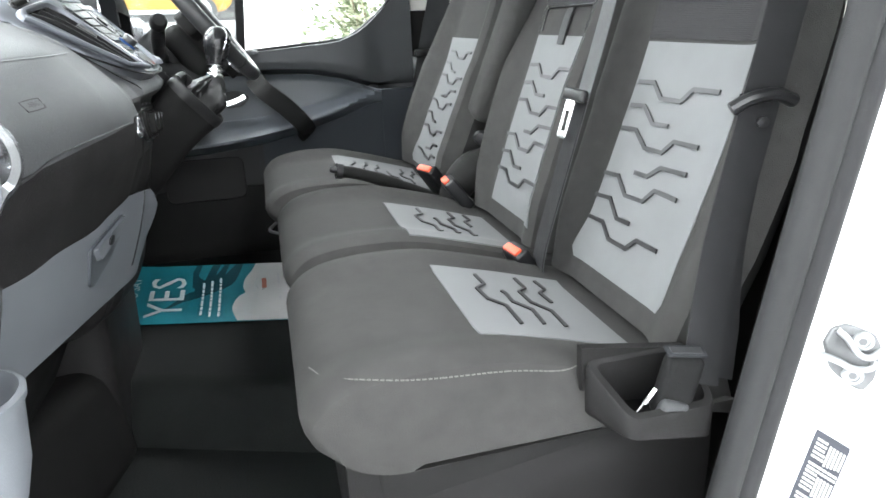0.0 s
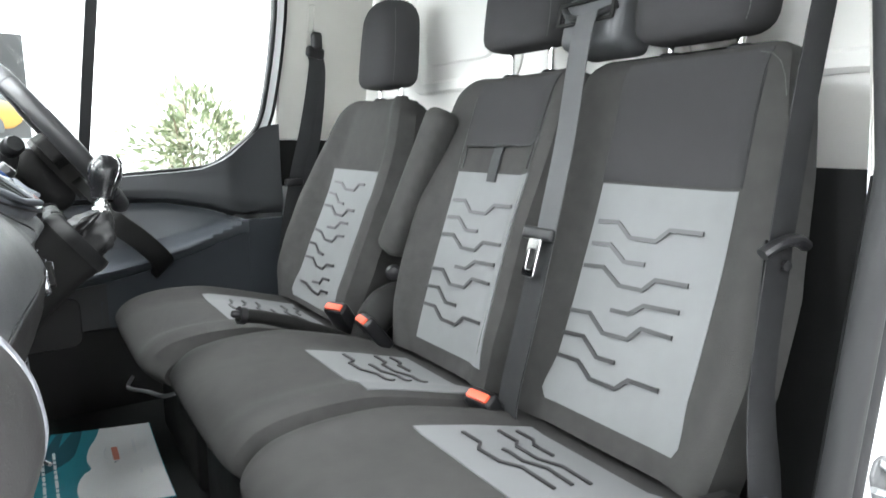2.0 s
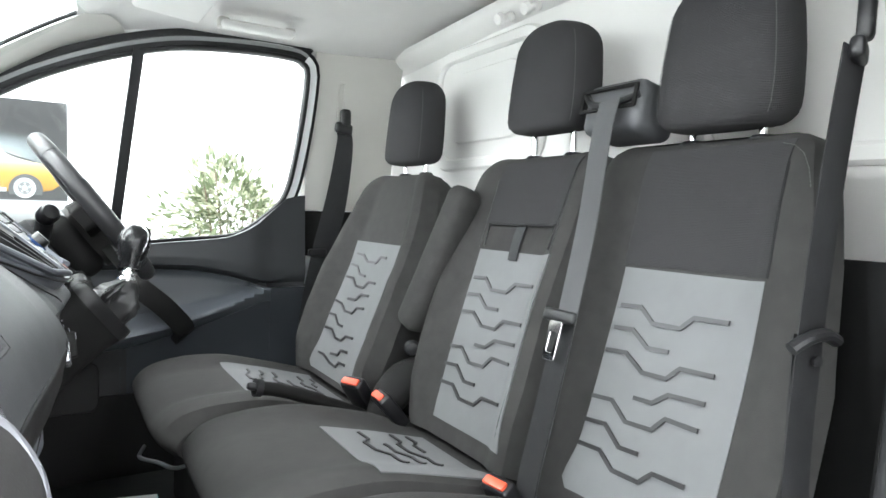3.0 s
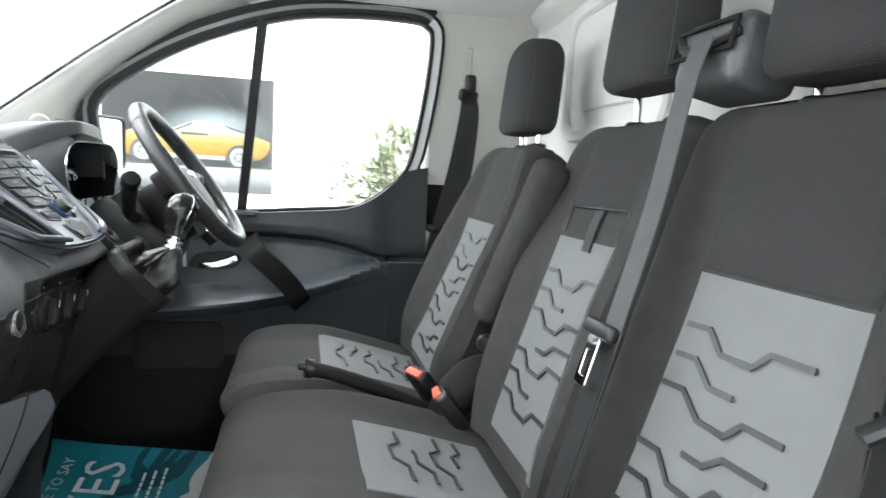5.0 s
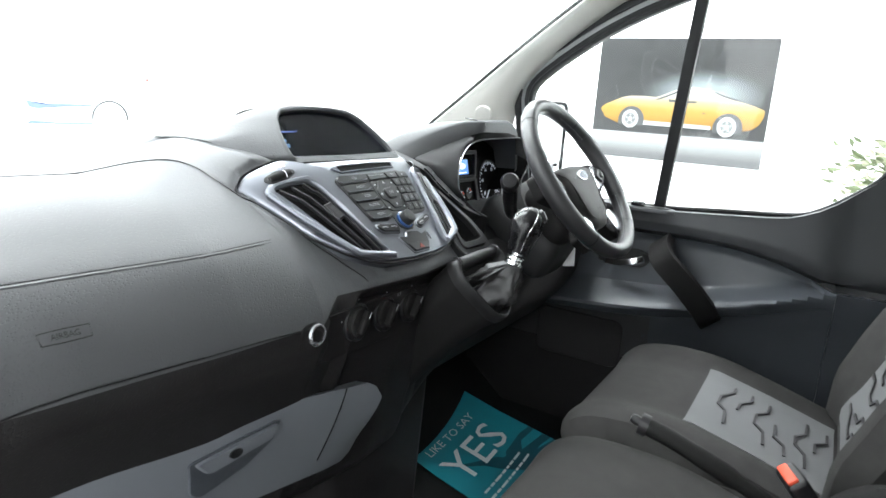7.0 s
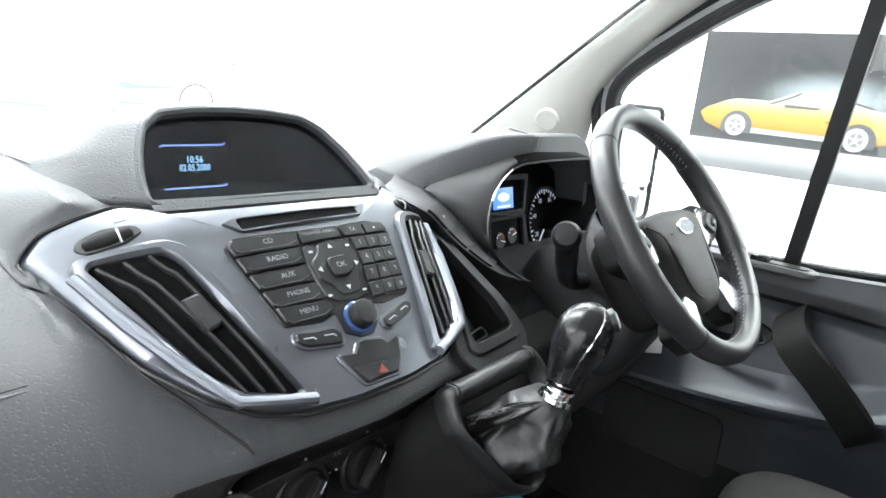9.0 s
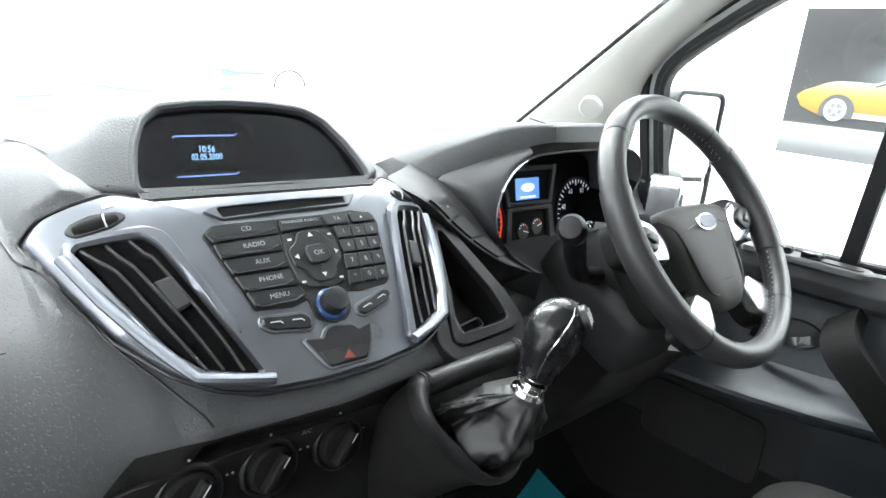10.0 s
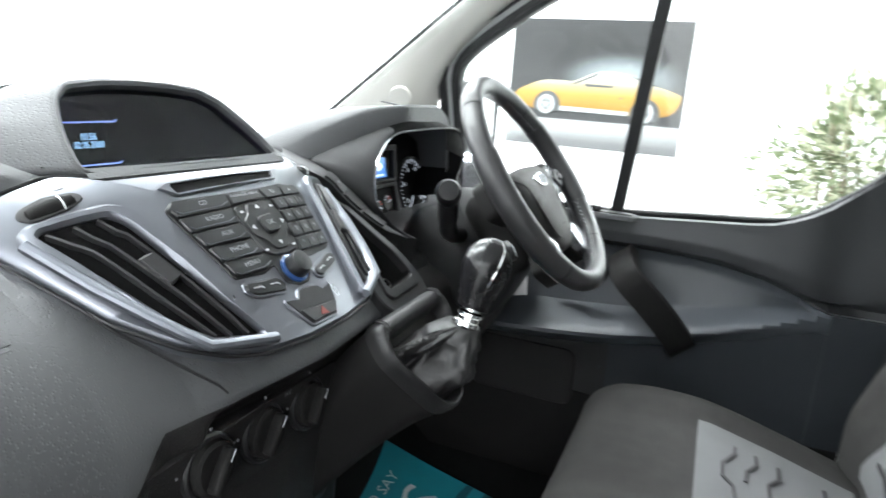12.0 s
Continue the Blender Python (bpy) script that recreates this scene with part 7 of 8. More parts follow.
hood_pts = smooth_line([(-0.285, 0.262, 1.350), (-0.275, 0.285, 1.366), (-0.240, 0.325, 1.392), (-0.207, 0.370, 1.413), (-0.1754, 0.4125, 1.421), (-0.177, 0.470, 1.422), (-0.182, 0.530, 1.422), (-0.185, 0.565, 1.421), (-0.188, 0.600, 1.412), (-0.190, 0.625, 1.392), (-0.192, 0.636, 1.360)], 4)
under = smooth_line([(-0.262, 0.280, 1.338), (-0.255, 0.293, 1.346), (-0.225, 0.335, 1.368), (-0.195, 0.380, 1.389), (-0.173, 0.413, 1.4005), (-0.175, 0.470, 1.400), (-0.181, 0.530, 1.399), (-0.185, 0.570, 1.397), (-0.188, 0.598, 1.390), (-0.190, 0.616, 1.374), (-0.192, 0.626, 1.346)], 4)
top1 = [p + Vector((-0.006, 0, 0.004)) for p in hood_pts]
top2 = [Vector((-0.34, lerp(0.5, p.y, 1.10), lerp(p.z, 1.345, 0.42))) for p in hood_pts]
top3 = [Vector((-0.55, lerp(0.5, p.y, 1.25), 1.312 - 0.01)) for p in hood_pts]
def skirted(r):
    return [r[0] + Vector((-0.01, -0.012, -0.06))] + r + [r[-1] + Vector((0, 0.01, -0.09))]


hd = part("instrument_hood", skin([skirted(r) for r in (under, hood_pts, top1, [a.lerp(b, 0.5) + Vector((0, 0, 0.010)) for a, b in zip(top1, top2)], top2, top3)]), DASH, dash, "grained hood over the instruments", 50)
part("hood_underside", skin([[along(under[13:], i / 24).lerp(along(rim_pts[18:46], i / 24), k / 3) for i in range(25)] for k in range(4)]), PLASTIC, hd)
CHK_IN = list(reversed(rim_pts[:19])) + [Vector((-0.146, 0.335, 1.236))]
CHK_OUT = list(reversed(under[4:14])) + [along(BORDER, i / 12) for i in range(2, 13)]
part("left_cheek", skin([[along(CHK_OUT, i / 30).lerp(along(CHK_IN, i / 30), k / 8) + Vector((0.008, 0.0, 0.002)) * math.sin(math.pi * k / 8) for i in range(31)] for k in range(9)]), LOWCHEEK, hd, "smooth dark cheek beside the instruments", 50)
cowl = ((-0.252, 1.240), (-0.215, 1.236), (-0.17, 1.222), (-0.13, 1.195), (-0.105, 1.16), (-0.095, 1.10))
part("lower_cowl", skin([[Vector((x - 0.02 * max(0, (y - 0.60) / 0.1), y, z)) for x, z in cowl] for y in [lerp(0.285, 0.70, i / 10) for i in range(11)]]), LOWCHEEK, hd, "", 50)
part("hood_lip_joint", tube([hood_pts[17] + Vector((0.0005, 0, -0.020)), hood_pts[17] + Vector((0.001, 0, 0)), hood_pts[17] + Vector((-0.05, 0, 0.006))], 0.0012, 5), SOFTBLACK, hd)
part("right_vent", plate(round_poly([(0.77, 1.20), (0.90, 1.20), (0.91, 1.30), (0.80, 1.335)], 0.02), lambda u, v, h: Vector((-0.16 - 0.4 * (u - 0.77) + h, u, v)), -0.05, 0.010, 0.005, hole=round_poly([(0.79, 1.22), (0.885, 1.22), (0.89, 1.285), (0.808, 1.31)], 0.015)), BRIGHT, dash, "silver ring of the driver's air vent")

# ---- steering wheel ----
WN = Vector((0.805, 0, 0.593)).normalized()
WC = Vector((0.021, 0.5, 1.323))
WM = frame_at(WC, WN)      # x across to the driver's right, y up the wheel, z to the driver
wheel = thing("steering_wheel", WC, "black leather steering wheel with silver spoke trims", "steering wheel")
RW = 0.172


def rim(a0, a1, n, r=0.0155, closed=False):
    pts = [WM @ Vector((RW * math.sin(radians(lerp(a0, a1, i / n))), RW * math.cos(radians(lerp(a0, a1, i / n))), 0)) for i in range(n + (0 if closed else 1))]
    return tube(pts, r, 16, closed, up=tuple(WN), flat=1.12)


part("rim", rim(0, 360, 72, 0.0155, True), RIMLEATHER, wheel)
for a in (-42, 42, 138, 222):
    part("rim_joint", rim(a - 0.5, a + 0.5, 2, 0.0159), SOFTBLACK, wheel)
for a in (90, 270):
    part("thumb_grip", rim(a - 34, a + 20, 16, 0.0168), RIMLEATHER, wheel)
bm = bmesh.new()
for k in range(60):
    a = 25 + 3.0 * k
    for s in (1, -1):
        c1, s1 = math.cos(radians(a * s)), math.sin(radians(a * s))
        p = WM @ Vector(((RW - 0.015) * s1, (RW - 0.015) * c1, 0.003))
        q = WM @ Vector(((RW - 0.0145) * math.sin(radians((a + 1.6) * s)), (RW - 0.0145) * math.cos(radians((a + 1.6) * s)), -0.003))
        tube([p, q], 0.0008, 4, bm=bm)
part("rim_stitching", bm, GREYINK, wheel)
wf = lambda u, v, h: WM @ Vector((u, v, h + 0.004))


def dome(o, fn, h0, h1, hc):
    n = len(o)
    c = Vector((sum(p[0] for p in o) / n, sum(p[1] for p in o) / n))
    rows = [[fn(*p, h0) for p in o]]
    for k in (1.0, 0.97, 0.9, 0.8, 0.65, 0.45, 0.25, 0.06):
        rows.append([fn(*(c + (Vector(p) - c) * k), lerp(h1, hc, math.sqrt(max(0, 1 - k ** 3)))) for p in o])
    return skin(rows, True, False, True)


hub = part("airbag_pad", dome(round_poly([(-0.098, 0.022), (-0.06, 0.030), (0.0, 0.033), (0.06, 0.030), (0.098, 0.022), (0.088, -0.010), (0.068, -0.050), (0.056, -0.095), (0.030, -0.114), (-0.030, -0.114), (-0.056, -0.095), (-0.068, -0.050), (-0.088, -0.010)], 0.02, 4), wf, -0.055, -0.018, 0.003), PADDARK, wheel, "dark grained airbag pad")
part("pad_ridge", tube(smooth_line([wf(-0.092, 0.016, -0.010), wf(-0.073, 0.0, -0.004), wf(-0.062, -0.03, -0.003), wf(-0.052, -0.075, -0.004), wf(-0.03, -0.092, -0.005), wf(0.03, -0.092, -0.005), wf(0.052, -0.075, -0.004), wf(0.062, -0.03, -0.003), wf(0.073, 0.0, -0.004), wf(0.092, 0.016, -0.010)], 4), 0.002, 6), PADDARK, hub)
part("badge", dome(disc(0.0, 0.001, 0.0255, 32, 0.46), wf, -0.004, 0.0045, 0.0058), CHROME, hub, "small chrome oval badge")
part("badge_field", dome(disc(0.0, 0.001, 0.0222, 32, 0.42), wf, 0.0, 0.0062, 0.0068), mat("slate enamel", (0.06, 0.07, 0.10), 0.25, 0.2), hub)
for s in (-1, 1):
    part("pad_crease", tube([wf(s * 0.052, -0.004, 0.0015), wf(s * 0.034, 0.000, 0.0034)], 0.0008, 5), SOFTBLACK, hub)
part("airbag_mark", plate(rect(-0.012, -0.076, 0.012, -0.062, 0.003), wf, -0.012, 0.0012, 0.0006), PLASTIC, hub)
for s in (-1, 1):
    sp = part("side_spoke", dome(round_poly([(s * 0.080, 0.030), (s * 0.130, 0.034), (s * 0.166, 0.026), (s * 0.170, -0.020), (s * 0.120, -0.040), (s * 0.072, -0.030)], 0.010, 4), wf, -0.045, -0.022, -0.016), PLASTIC, wheel)
    part("spoke_trim", dome(round_poly([(s * 0.096, 0.012), (s * 0.128, 0.026), (s * 0.160, 0.020), (s * 0.163, -0.018), (s * 0.130, -0.030), (s * 0.090, -0.034), (s * 0.084, -0.012)], 0.008, 4), wf, -0.022, -0.013, -0.009), BRIGHT, sp, "silver spoke trim")
    part("button_pad", dome(round_poly([(s * 0.105, -0.004), (s * 0.128, 0.014), (s * 0.152, 0.010), (s * 0.150, -0.010), (s * 0.124, -0.022)], 0.008, 4), wf, -0.012, -0.006, -0.003), SOFTBLACK, sp)
    part("button", dome(round_poly([(s * 0.118, -0.006), (s * 0.132, 0.004), (s * 0.140, -0.002), (s * 0.126, -0.012)], 0.003, 3), wf, -0.006, -0.001, 0.001), KEYBLACK, sp)
    lo = part("lower_spoke", dome(round_poly([(s * 0.046, -0.098), (s * 0.062, -0.070), (s * 0.090, -0.090), (s * 0.118, -0.118), (s * 0.084, -0.150), (s * 0.060, -0.135)], 0.008, 3), wf, -0.045, -0.026, -0.022), PLASTIC, wheel)
    part("spoke_trim", dome(round_poly([(s * 0.050, -0.094), (s * 0.072, -0.080), (s * 0.100, -0.094), (s * 0.122, -0.118), (s * 0.094, -0.146), (s * 0.060, -0.126)], 0.005, 3), wf, -0.026, -0.010, -0.007), BRIGHT, lo, "silver spoke trim")
part("hub_back", box(0, 0, 0, 0.15, 0.14, 0.07, 0.03, 4, WM @ Matrix.Translation((0, -0.04, -0.080))), PLASTIC, wheel)

col = thing("steering_column", (-0.12, 0.5, 1.2), "black steering column shroud with stalks", "steering column")
ax = -WN
part("shroud", tube([WC + ax * d + Vector((0, 0, -0.012 - 0.05 * d)) for d in (0.085, 0.10, 0.16, 0.22, 0.30)], [0.055, 0.068, 0.07, 0.075, 0.085], 20), SHROUD, col)
part("lower_shroud", box(-0.10, 0.497, 1.175, 0.20, 0.15, 0.11, 0.03, 4, pose(-0.09, 0.497, 1.185, 0, 28, 0)), SHROUD, col)
st = WC + ax * 0.10
part("left_stalk", tube(smooth_line([(-0.075, 0.43, 1.235), (-0.076, 0.392, 1.243), (-0.074, 0.372, 1.265), (-0.066, 0.350, 1.300)], 4), [0.012] * 5 + [0.0135] * 4 + [0.015] * 4, 12), SOFTBLACK, col)
part("stalk_end", lathe([(0.013, -0.016), (0.0175, -0.010), (0.0185, 0.010), (0.014, 0.018), (0.001, 0.019)], frame_at((-0.062, 0.338, 1.312), (0.35, -0.85, 0.4)), 18), SOFTBLACK, col)
part("right_stalk", tube(smooth_line([st + Vector((0, 0.06, 0.0)), st + Vector((0.01, 0.12, 0.0)), st + Vector((0.02, 0.17, 0.01))], 4), 0.011, 12), SOFTBLACK, col)
part("key_tag", box(0, 0, 0, 0.003, 0.028, 0.050, 0.0012, 2, pose(-0.014, 0.585, 1.133, 0, -8, -48)), PAPER, col, "white paper key tag")
part("key", box(-0.02, 0.585, 1.165, 0.02, 0.01, 0.03, 0.004, 2), SOFTBLACK, col)

# ---- gear lever ----
gear = thing("gear_lever", (0.05, 0.115, 1.15), "gear lever with a gloss black knob, chrome collar and leather gaiter", "gear lever")
def gfn(u, v, h):
    """The gaiter frame's plane: u from the dashboard down to its tip, v across."""
    return Vector((0.016 + 0.583 * u + 0.81 * h, 0.135 + v, 1.166 - 0.81 * u + 0.583 * h))


go = round_poly([(-0.060, -0.078), (-0.062, 0.079), (-0.025, 0.080), (0.030, 0.036), (0.060, 0.006), (0.064, -0.016), (0.052, -0.040), (0.000, -0.070), (-0.025, -0.082)], 0.016, 4)
gi = [(u * (0.62 if u < 0 else 0.80), v * 0.82 - 0.002) for u, v in go]
gm = [(lerp(a, c, 0.5), lerp(b, d, 0.5)) for (a, b), (c, d) in zip(go, gi)]
pod_rows = []
for k in range(9):
    t = k / 8
    pod_rows.append([Vector((lerp(gfn(u * 0.98, v, -0.010).x, -0.150 + 0.42 * u, t ** 0.8), 0.135 - 0.010 * t + v * (0.98 - 0.08 * t), lerp(gfn(u * 0.98, v, -0.010).z, 0.955 - 0.20 * u, t))) for u, v in go])
part("pod", skin(pod_rows, True, False, True), PLASTIC, gear, "dark plastic gear pod")
# padded rim: a rounded section that dips into the well
rim_rows = [[gfn(*p, -0.014) for p in go], [gfn(*p, -0.004) for p in go], [gfn(lerp(p[0], q[0], 0.10), lerp(p[1], q[1], 0.10), 0.004) for p, q in zip(go, gi)],
            [gfn(lerp(p[0], q[0], 0.30), lerp(p[1], q[1], 0.30), 0.008) for p, q in zip(go, gi)], [gfn(*p, 0.008) for p in gm],
            [gfn(lerp(p[0], q[0], 0.78), lerp(p[1], q[1], 0.78), 0.002) for p, q in zip(go, gi)], [gfn(*p, -0.010) for p in gi], [gfn(p[0] * 0.96, p[1] * 0.96, -0.045) for p in gi]]
gframe = part("gaiter_frame", skin(rim_rows, True), LEATHER, gear, "padded leather rim of the gaiter", 60)
for (ua, va), (ub, vb) in (((-0.062, -0.066), (-0.040, -0.066)), ((-0.064, 0.062), (-0.042, 0.062))):
    for d in (-0.0025, 0.0025):
        part("rim_seam", tube(smooth_line([gfn(ua, va + d, 0.000), gfn(lerp(ua, ub, 0.3), va + d, 0.0085), gfn(lerp(ua, ub, 0.7), vb + d, 0.0075), gfn(ub, vb + d, -0.002)], 4), 0.0012, 6), SOFTBLACK, gframe)
top = Vector((0.053, 0.137, 1.208))
axis0 = gfn(0.006, -0.004, -0.030)
rows = []
NR, NJ = 22, 72
for k in range(NR + 1):
    t = k / NR
    ring = []
    for j in range(NJ):
        ang = 2 * math.pi * j / NJ
        f = (j / NJ) * len(gi)
        i = int(f) % len(gi)
        p = Vector(gi[i]).lerp(Vector(gi[(i + 1) % len(gi)]), f - int(f))
        spill = max(0, min(1, (p.x + 0.01) / 0.055))
        base = gfn(p.x * 0.78 + 0.010, p.y * 0.93, -0.046 + 0.034 * spill)
        out = (base - axis0).normalized()
        tip = top + Vector((out.x * 0.6, out.y, out.z * 0.3)).normalized() * 0.0165
        q = base.lerp(tip, t ** 0.85)
        swell = math.sin(math.pi * t ** 0.8)
        fold = 0.0062 * math.sin(4 * ang + 5.0 * t + 0.6) + 0.0040 * math.sin(7 * ang - 6.5 * t) + 0.0020 * math.sin(13 * ang + 9 * t)
        crease = -0.004 * math.exp(-((t - 0.45 - 0.10 * math.sin(3 * ang)) / 0.06) ** 2) - 0.004 * math.exp(-((t - 0.72 - 0.06 * math.sin(2 * ang + 1)) / 0.05) ** 2)
        q += out * (swell * (fold + 0.007 + 0.009 * spill) + crease * (1 - t) * 2)
        q += Vector((0.0, 0.0, 0.010 * swell * (0.6 + 0.4 * math.cos(2 * ang))))
        ring.append(q)
    rows.append(ring)
part("gaiter", skin(rows, True, False, True), LEATHER, gear, "soft black leather gaiter", 70)
best = min(range(NJ), key=lambda j: (rows[NR // 2][j] - (gfn(-0.03, -0.05, 0.0))).length)
for d in (-0.0022, 0.0022):
    bm = bmesh.new()
    for a, b in zip(rows[4:NR - 2], rows[5:NR - 1]):
        nn = (a[best] - axis0).normalized() * 0.0010
        sd = (a[(best + 1) % NJ] - a[best - 1]).normalized() * d
        tube([a[best].lerp(b[best], 0.1) + nn + sd, a[best].lerp(b[best], 0.75) + nn + sd], 0.0008, 5, bm=bm)
    part("gaiter_stitching", bm, SLAT, gear, "dark stitched seam")
kax = Vector((0.19, 0.24, 0.95)).normalized()
km = frame_at(top, kax, (1, 0, 0))
part("collar", lathe([(0.0150, -0.004), (0.0165, -0.001), (0.0158, 0.003), (0.0125, 0.004), (0.0125, 0.008), (0.0148, 0.010), (0.0148, 0.013), (0.010, 0.015), (0.0100, 0.022), (0.001, 0.024)], km, 28), CHROME, gear, "chrome collar")
rows = []


def knob_r(t):
    return (0.0185 + 0.0092 * (0.5 - 0.5 * math.cos(math.pi * min(1, t / 0.62)))) * math.sqrt(max(0.0016, 1 - max(0, (t - 0.58) / 0.42) ** 2.3))


def knob_pt(t, a, out=0.0):
    r = knob_r(t) + out
    return km @ Vector((r * math.cos(a) + 0.005 * math.sin(math.pi * t), r * math.sin(a) * 0.94, 0.019 + 0.078 * t))


for k in range(33):
    t = 1 - (1 - k / 32) ** 1.5
    rows.append([knob_pt(t, 2 * math.pi * j / 28) for j in range(28)])
kn = part("knob", skin(rows, True, False, True), KNOB, gear, "gloss black gear knob", 60)
for sa in (-1, 1):
    part("trim_line", tube(smooth_line([knob_pt(t, 2.1 + sa * (1.45 - 0.35 * t ** 2), 0.0004) for t in (0.06, 0.2, 0.4, 0.6, 0.78, 0.9, 0.97)], 4), 0.0009, 6), CHROME, kn, "thin chrome line round the cap")
pm = frame_at(knob_pt(0.86, 2.1, -0.0065), km.to_3x3() @ Vector((-0.40, 0.68, 0.75)))
pfn = lambda u, v, h: pm @ Vector((u, v, 0.0070 - 14 * (u * u + v * v) + h))
part("shift_plate", dome(disc(0, 0, 0.0115, 24), pfn, -0.004, 0.0012, 0.0016), SOFTBLACK, kn, "round plate with the white shift pattern")
for u in (-0.006, 0.0, 0.006):
    part("shift_line", tube([pfn(u, -0.006, 0.0020), pfn(u, 0.006, 0.0020)], 0.0007, 5), WHITEINK, kn)
part("shift_line", tube([pfn(-0.006, 0, 0.0020), pfn(0.006, 0, 0.0020)], 0.0007, 5), WHITEINK, kn)

# ---- things in the showroom ----
def post_pt(u, v, h):
    return Vector((-1.17 + u, 4.045 - 0.002 - h, 1.152 + v))


poster = thing("car_poster", (-0.57, 4.03, 1.15), "large wall print of a yellow sports car on a grey ground", "wall poster")
part("sheet", plate([(0, 0), (1.20, 0), (1.20, 0.858), (0, 0.858)], post_pt, 0, 0.008), PRINTSHEET, poster, "", 0)
car_o = round_poly([(0.047, 0.349), (0.084, 0.384), (0.142, 0.409), (0.199, 0.436), (0.257, 0.451), (0.358, 0.454), (0.45, 0.450), (0.497, 0.467), (0.563, 0.498), (0.628, 0.523), (0.708, 0.529), (0.813, 0.515), (0.919, 0.484), (1.023, 0.443), (1.111, 0.419), (1.176, 0.394), (1.174, 0.345), (1.15, 0.293), (1.105, 0.258), (1.045, 0.247), (0.867, 0.245), (0.376, 0.251), (0.185, 0.250), (0.084, 0.292), (0.074, 0.313)], 0.012, 3)
pc = part("printed_car", plate(car_o, post_pt, 0.008, 0.012), YELLOW, poster, "yellow car shape in the print", 0)
for o in ([(0.445, 0.432), (0.509, 0.459), (0.600, 0.500), (0.622, 0.517), (0.627, 0.510), (0.606, 0.490), (0.515, 0.449), (0.470, 0.431)],
          [(0.540, 0.438), (0.741, 0.432), (0.725, 0.420), (0.545, 0.419)],
          [(0.840, 0.505), (0.919, 0.480), (1.022, 0.448), (1.011, 0.443), (0.914, 0.467), (0.844, 0.497)],
          [(0.776, 0.350), (0.793, 0.362), (0.805, 0.351)]):
    part("printed_window", plate(round_poly(o, 0.002, 2), post_pt, 0.011, 0.0142), PRINTDARK, pc, "", 0)
part("printed_sill", plate(round_poly([(0.360, 0.279), (0.850, 0.270), (0.850, 0.243), (0.360, 0.248)], 0.006), post_pt, 0.011, 0.0138), PRINTWHITE, pc, "", 0)
for u, v, r in ((0.281, 0.286, 0.061), (0.952, 0.270, 0.063)):
    part("printed_arch", plate([(u + 0.006 + (r + 0.034) * math.cos(radians(q)), v + (r + 0.040) * math.sin(radians(q)) - 0.01) for q in range(-20, 201, 10)], post_pt, 0.011, 0.0145), PRINTDARK, pc, "", 0)
    w = part("printed_wheel", plate(disc(u, v, r, 28, 1.08), post_pt, 0.013, 0.0152), PRINTWHITE, pc, "", 0)
    part("printed_hub", plate(disc(u, v, r * 0.62, 24, 1.08), post_pt, 0.014, 0.0162), PRINTMID, w, "", 0)
    part("printed_hub", plate(disc(u, v, r * 0.26, 16, 1.08), post_pt, 0.015, 0.0172), PRINTWHITE, w, "", 0)
    for k in range(5):
        q = 2 * math.pi * k / 5 + 0.3
        part("printed_spoke", plate(disc(u + r * 0.44 * math.cos(q), v + r * 0.46 * math.sin(q), r * 0.10, 8), post_pt, 0.015, 0.0172), PRINTWHITE, w, "", 0)

far = thing("far_wall_print", (-11.95, 5.9, 0.6), "faded blue and white car print on the far wall", "wall poster")
fp = lambda u, v, h: Vector((-11.998 + h, u, v))
part("sheet", plate([(1.6, 0.3), (7.1, 0.3), (7.1, 1.3), (1.6, 1.3)], fp, 0, 0.006), WALLW, far, "", 0)
part("printed_window", plate(round_poly([(5.08, 1.05), (5.13, 0.93), (5.25, 0.90), (5.7, 0.94), (6.30, 0.97), (6.28, 1.00), (5.75, 1.01), (5.3, 0.99)], 0.02), fp, 0.004, 0.012), PRINTBLUE, far, "", 0)
part("printed_sill", plate(round_poly([(5.05, 0.63), (5.15, 0.70), (5.6, 0.66), (6.28, 0.655), (6.28, 0.62)], 0.01), fp, 0.004, 0.012), PRINTBLUE, far, "", 0)
part("printed_wheel_arch", tube([fp(6.63 + 0.36 * math.cos(radians(a)), 0.74 + 0.34 * math.sin(radians(a)), 0.01) for a in range(-8, 196, 12)], 0.022, 6), PRINTDARK, far, "", 0)
for a, b in (((2.62, 0.63), (3.90, 0.53)), ((1.72, 0.38), (2.26, 0.43))):
    part("printed_line", plate([(a[0], a[1] - 0.03), (b[0], b[1] - 0.03), (b[0], b[1] + 0.02), (a[0], a[1] + 0.02)], fp, 0.004, 0.012), PRINTBLUE, far, "", 0)
alarm = thing("alarm_box", (-11.95, 7.45, 1.47), "small red alarm button box on the far wall", "alarm box")
part("case", box(-11.985, 7.45, 1.53, 0.03, 0.09, 0.13, 0.01, 2), WALLW, alarm)
part("button", box(-11.967, 7.45, 1.54, 0.01, 0.06, 0.07, 0.004, 2), RED, alarm, "red button")
post = thing("barrier_post", (-11.8, 11.3, 0.0), "slim grey barrier post by the far wall", "post")
part("pole", tube([(-11.8, 11.25, 0.0), (-11.8, 11.25, 0.60)], 0.035, 12), PRINTGREY, post)
part("foot", lathe([(0.14, 0), (0.14, 0.015), (0.04, 0.03), (0.001, 0.03)], Matrix.Translation((-11.8, 11.25, 0)), 20), PRINTGREY, post)

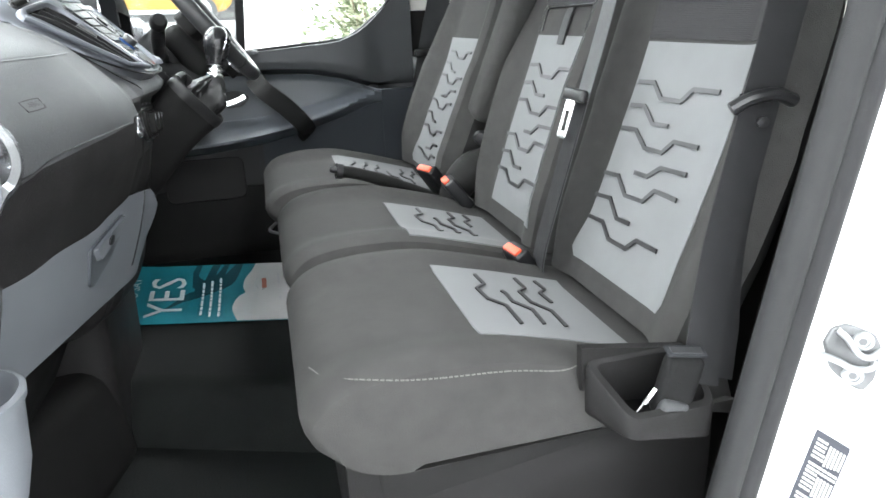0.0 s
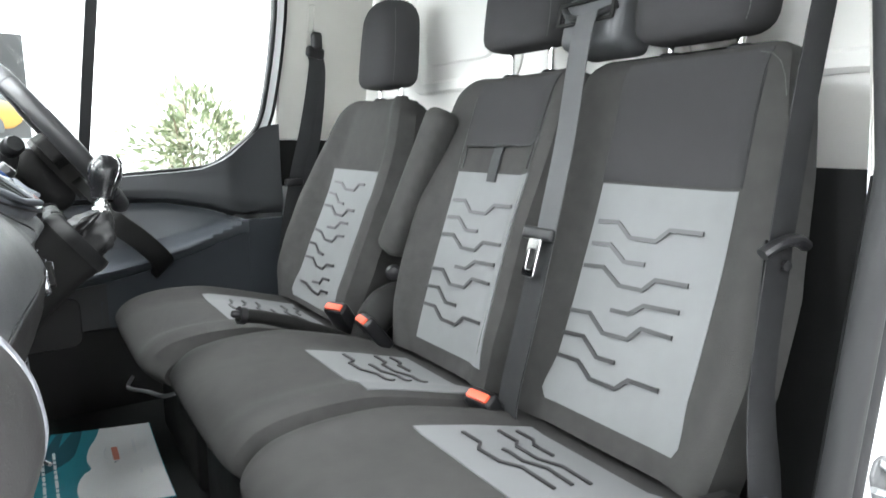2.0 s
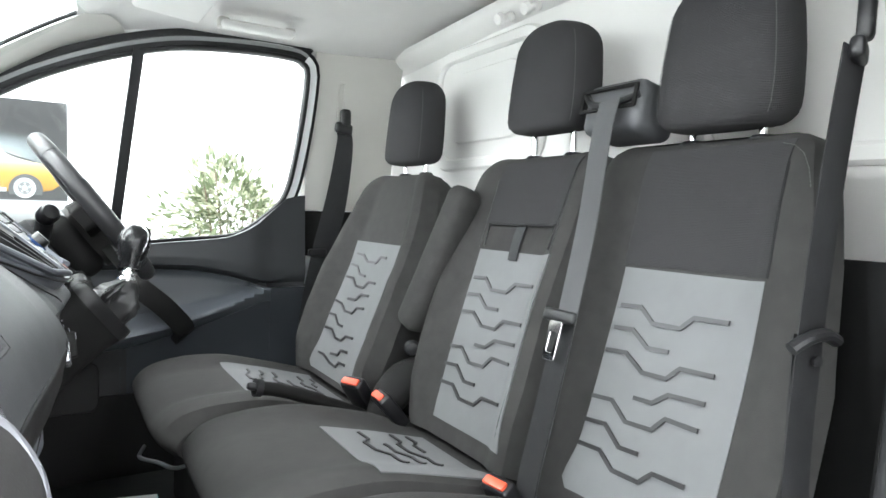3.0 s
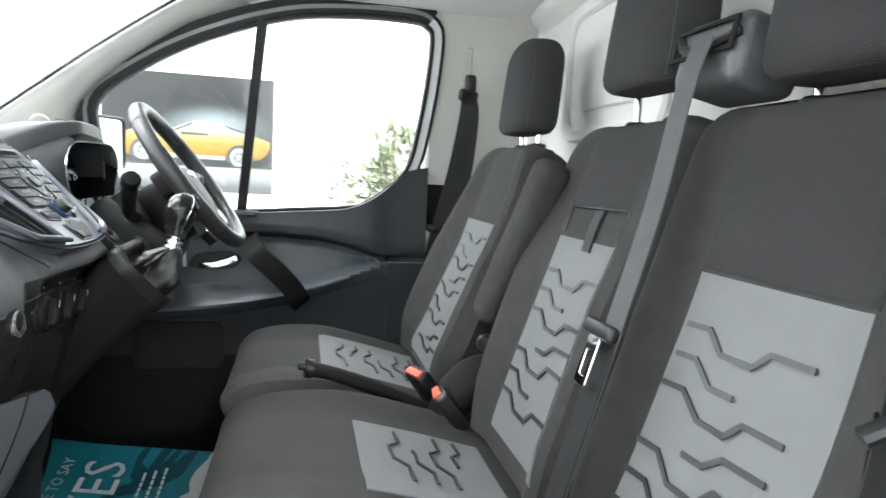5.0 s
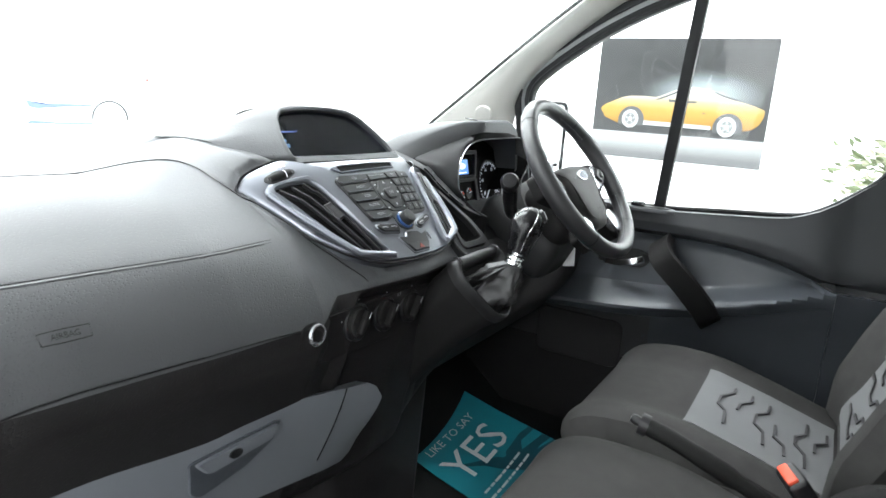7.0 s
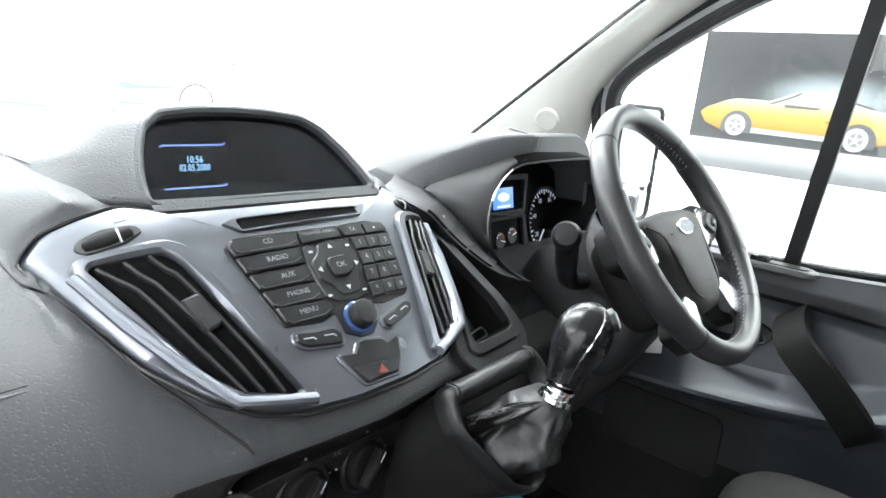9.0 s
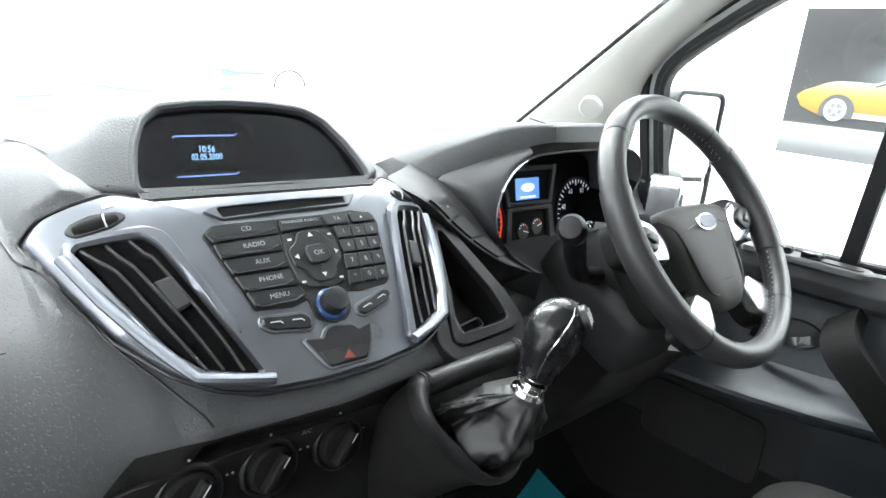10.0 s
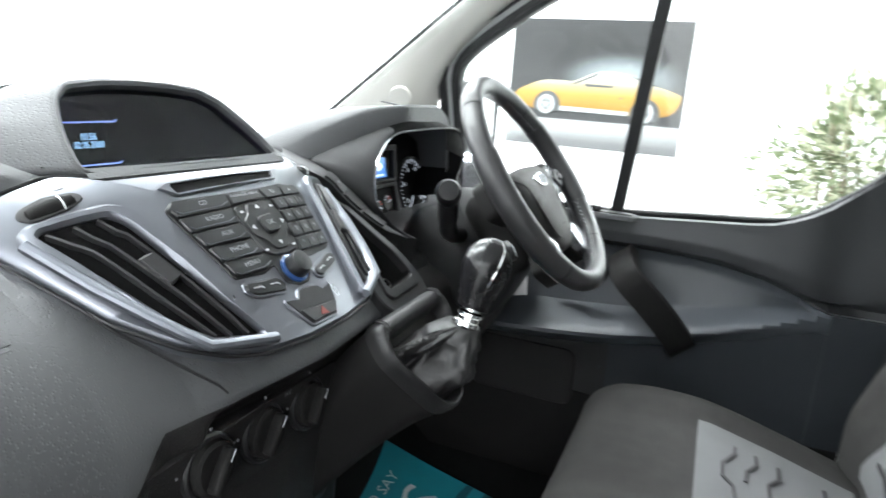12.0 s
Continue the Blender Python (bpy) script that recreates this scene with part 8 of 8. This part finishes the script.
# potted shrub by the wall
rnd = random.Random(7)
shrub = thing("potted_shrub", (0.95, 3.3, 0.0), "bushy potted shrub with pale variegated leaves by the wall", "plant")
part("pot", lathe([(0.14, 0), (0.19, 0.36), (0.20, 0.38), (0.18, 0.38), (0.17, 0.33), (0.001, 0.32)], Matrix.Translation((0.95, 3.3, 0)), 28), PRINTGREY, shrub, "grey round pot")
for k in range(9):
    a = 2 * math.pi * k / 9
    e = Vector((0.95 + 0.34 * math.cos(a) * rnd.uniform(0.5, 1), 3.3 + 0.30 * math.sin(a) * rnd.uniform(0.5, 1), rnd.uniform(1.3, 1.58)))
    b0 = Vector((0.95 + 0.03 * math.cos(a), 3.3 + 0.03 * math.sin(a), 0.32))
    part("stem", tube(smooth_line([b0, b0.lerp(e, 0.5) + Vector((0, 0, 0.12)), e], 5), [0.012 - 0.0008 * i for i in range(11)], 7), BARK, shrub)
for m_, cnt, nm in ((LEAF, 950, "leaves"), (LEAFPALE, 850, "pale_leaves")):
    bm = bmesh.new()
    for k in range(cnt):
        while True:
            p = Vector((rnd.uniform(-1, 1), rnd.uniform(-1, 1), rnd.uniform(-1, 1)))
            if p.length < 1 and p.length > 0.35 and rnd.random() < 0.4 + 0.6 * p.length:
                break
        lump = 1 + 0.24 * math.sin(5 * p.x + 3 * p.z) + 0.18 * math.sin(9 * p.y + 4 * p.x)
        c = Vector((0.94 + 0.36 * p.x * lump, 3.3 + 0.40 * p.y * lump, 1.25 + 0.36 * p.z * lump))
        d = (p.normalized() + Vector((rnd.uniform(-.7, .7), rnd.uniform(-.7, .7), rnd.uniform(-.5, .8)))).normalized()
        s = d.cross(Vector((rnd.uniform(-1, 1), rnd.uniform(-1, 1), rnd.uniform(-1, 1)))).normalized()
        L, W = rnd.uniform(0.05, 0.10), rnd.uniform(0.010, 0.018)
        n2 = d.cross(s) * 0.006
        v = [bm.verts.new(q) for q in (c, c + d * L * 0.45 + s * W + n2, c + d * L, c + d * L * 0.45 - s * W + n2)]
        bm.faces.new(v)
    tagged(part(nm, bm, m_, shrub, "", 0), kind="stuff")
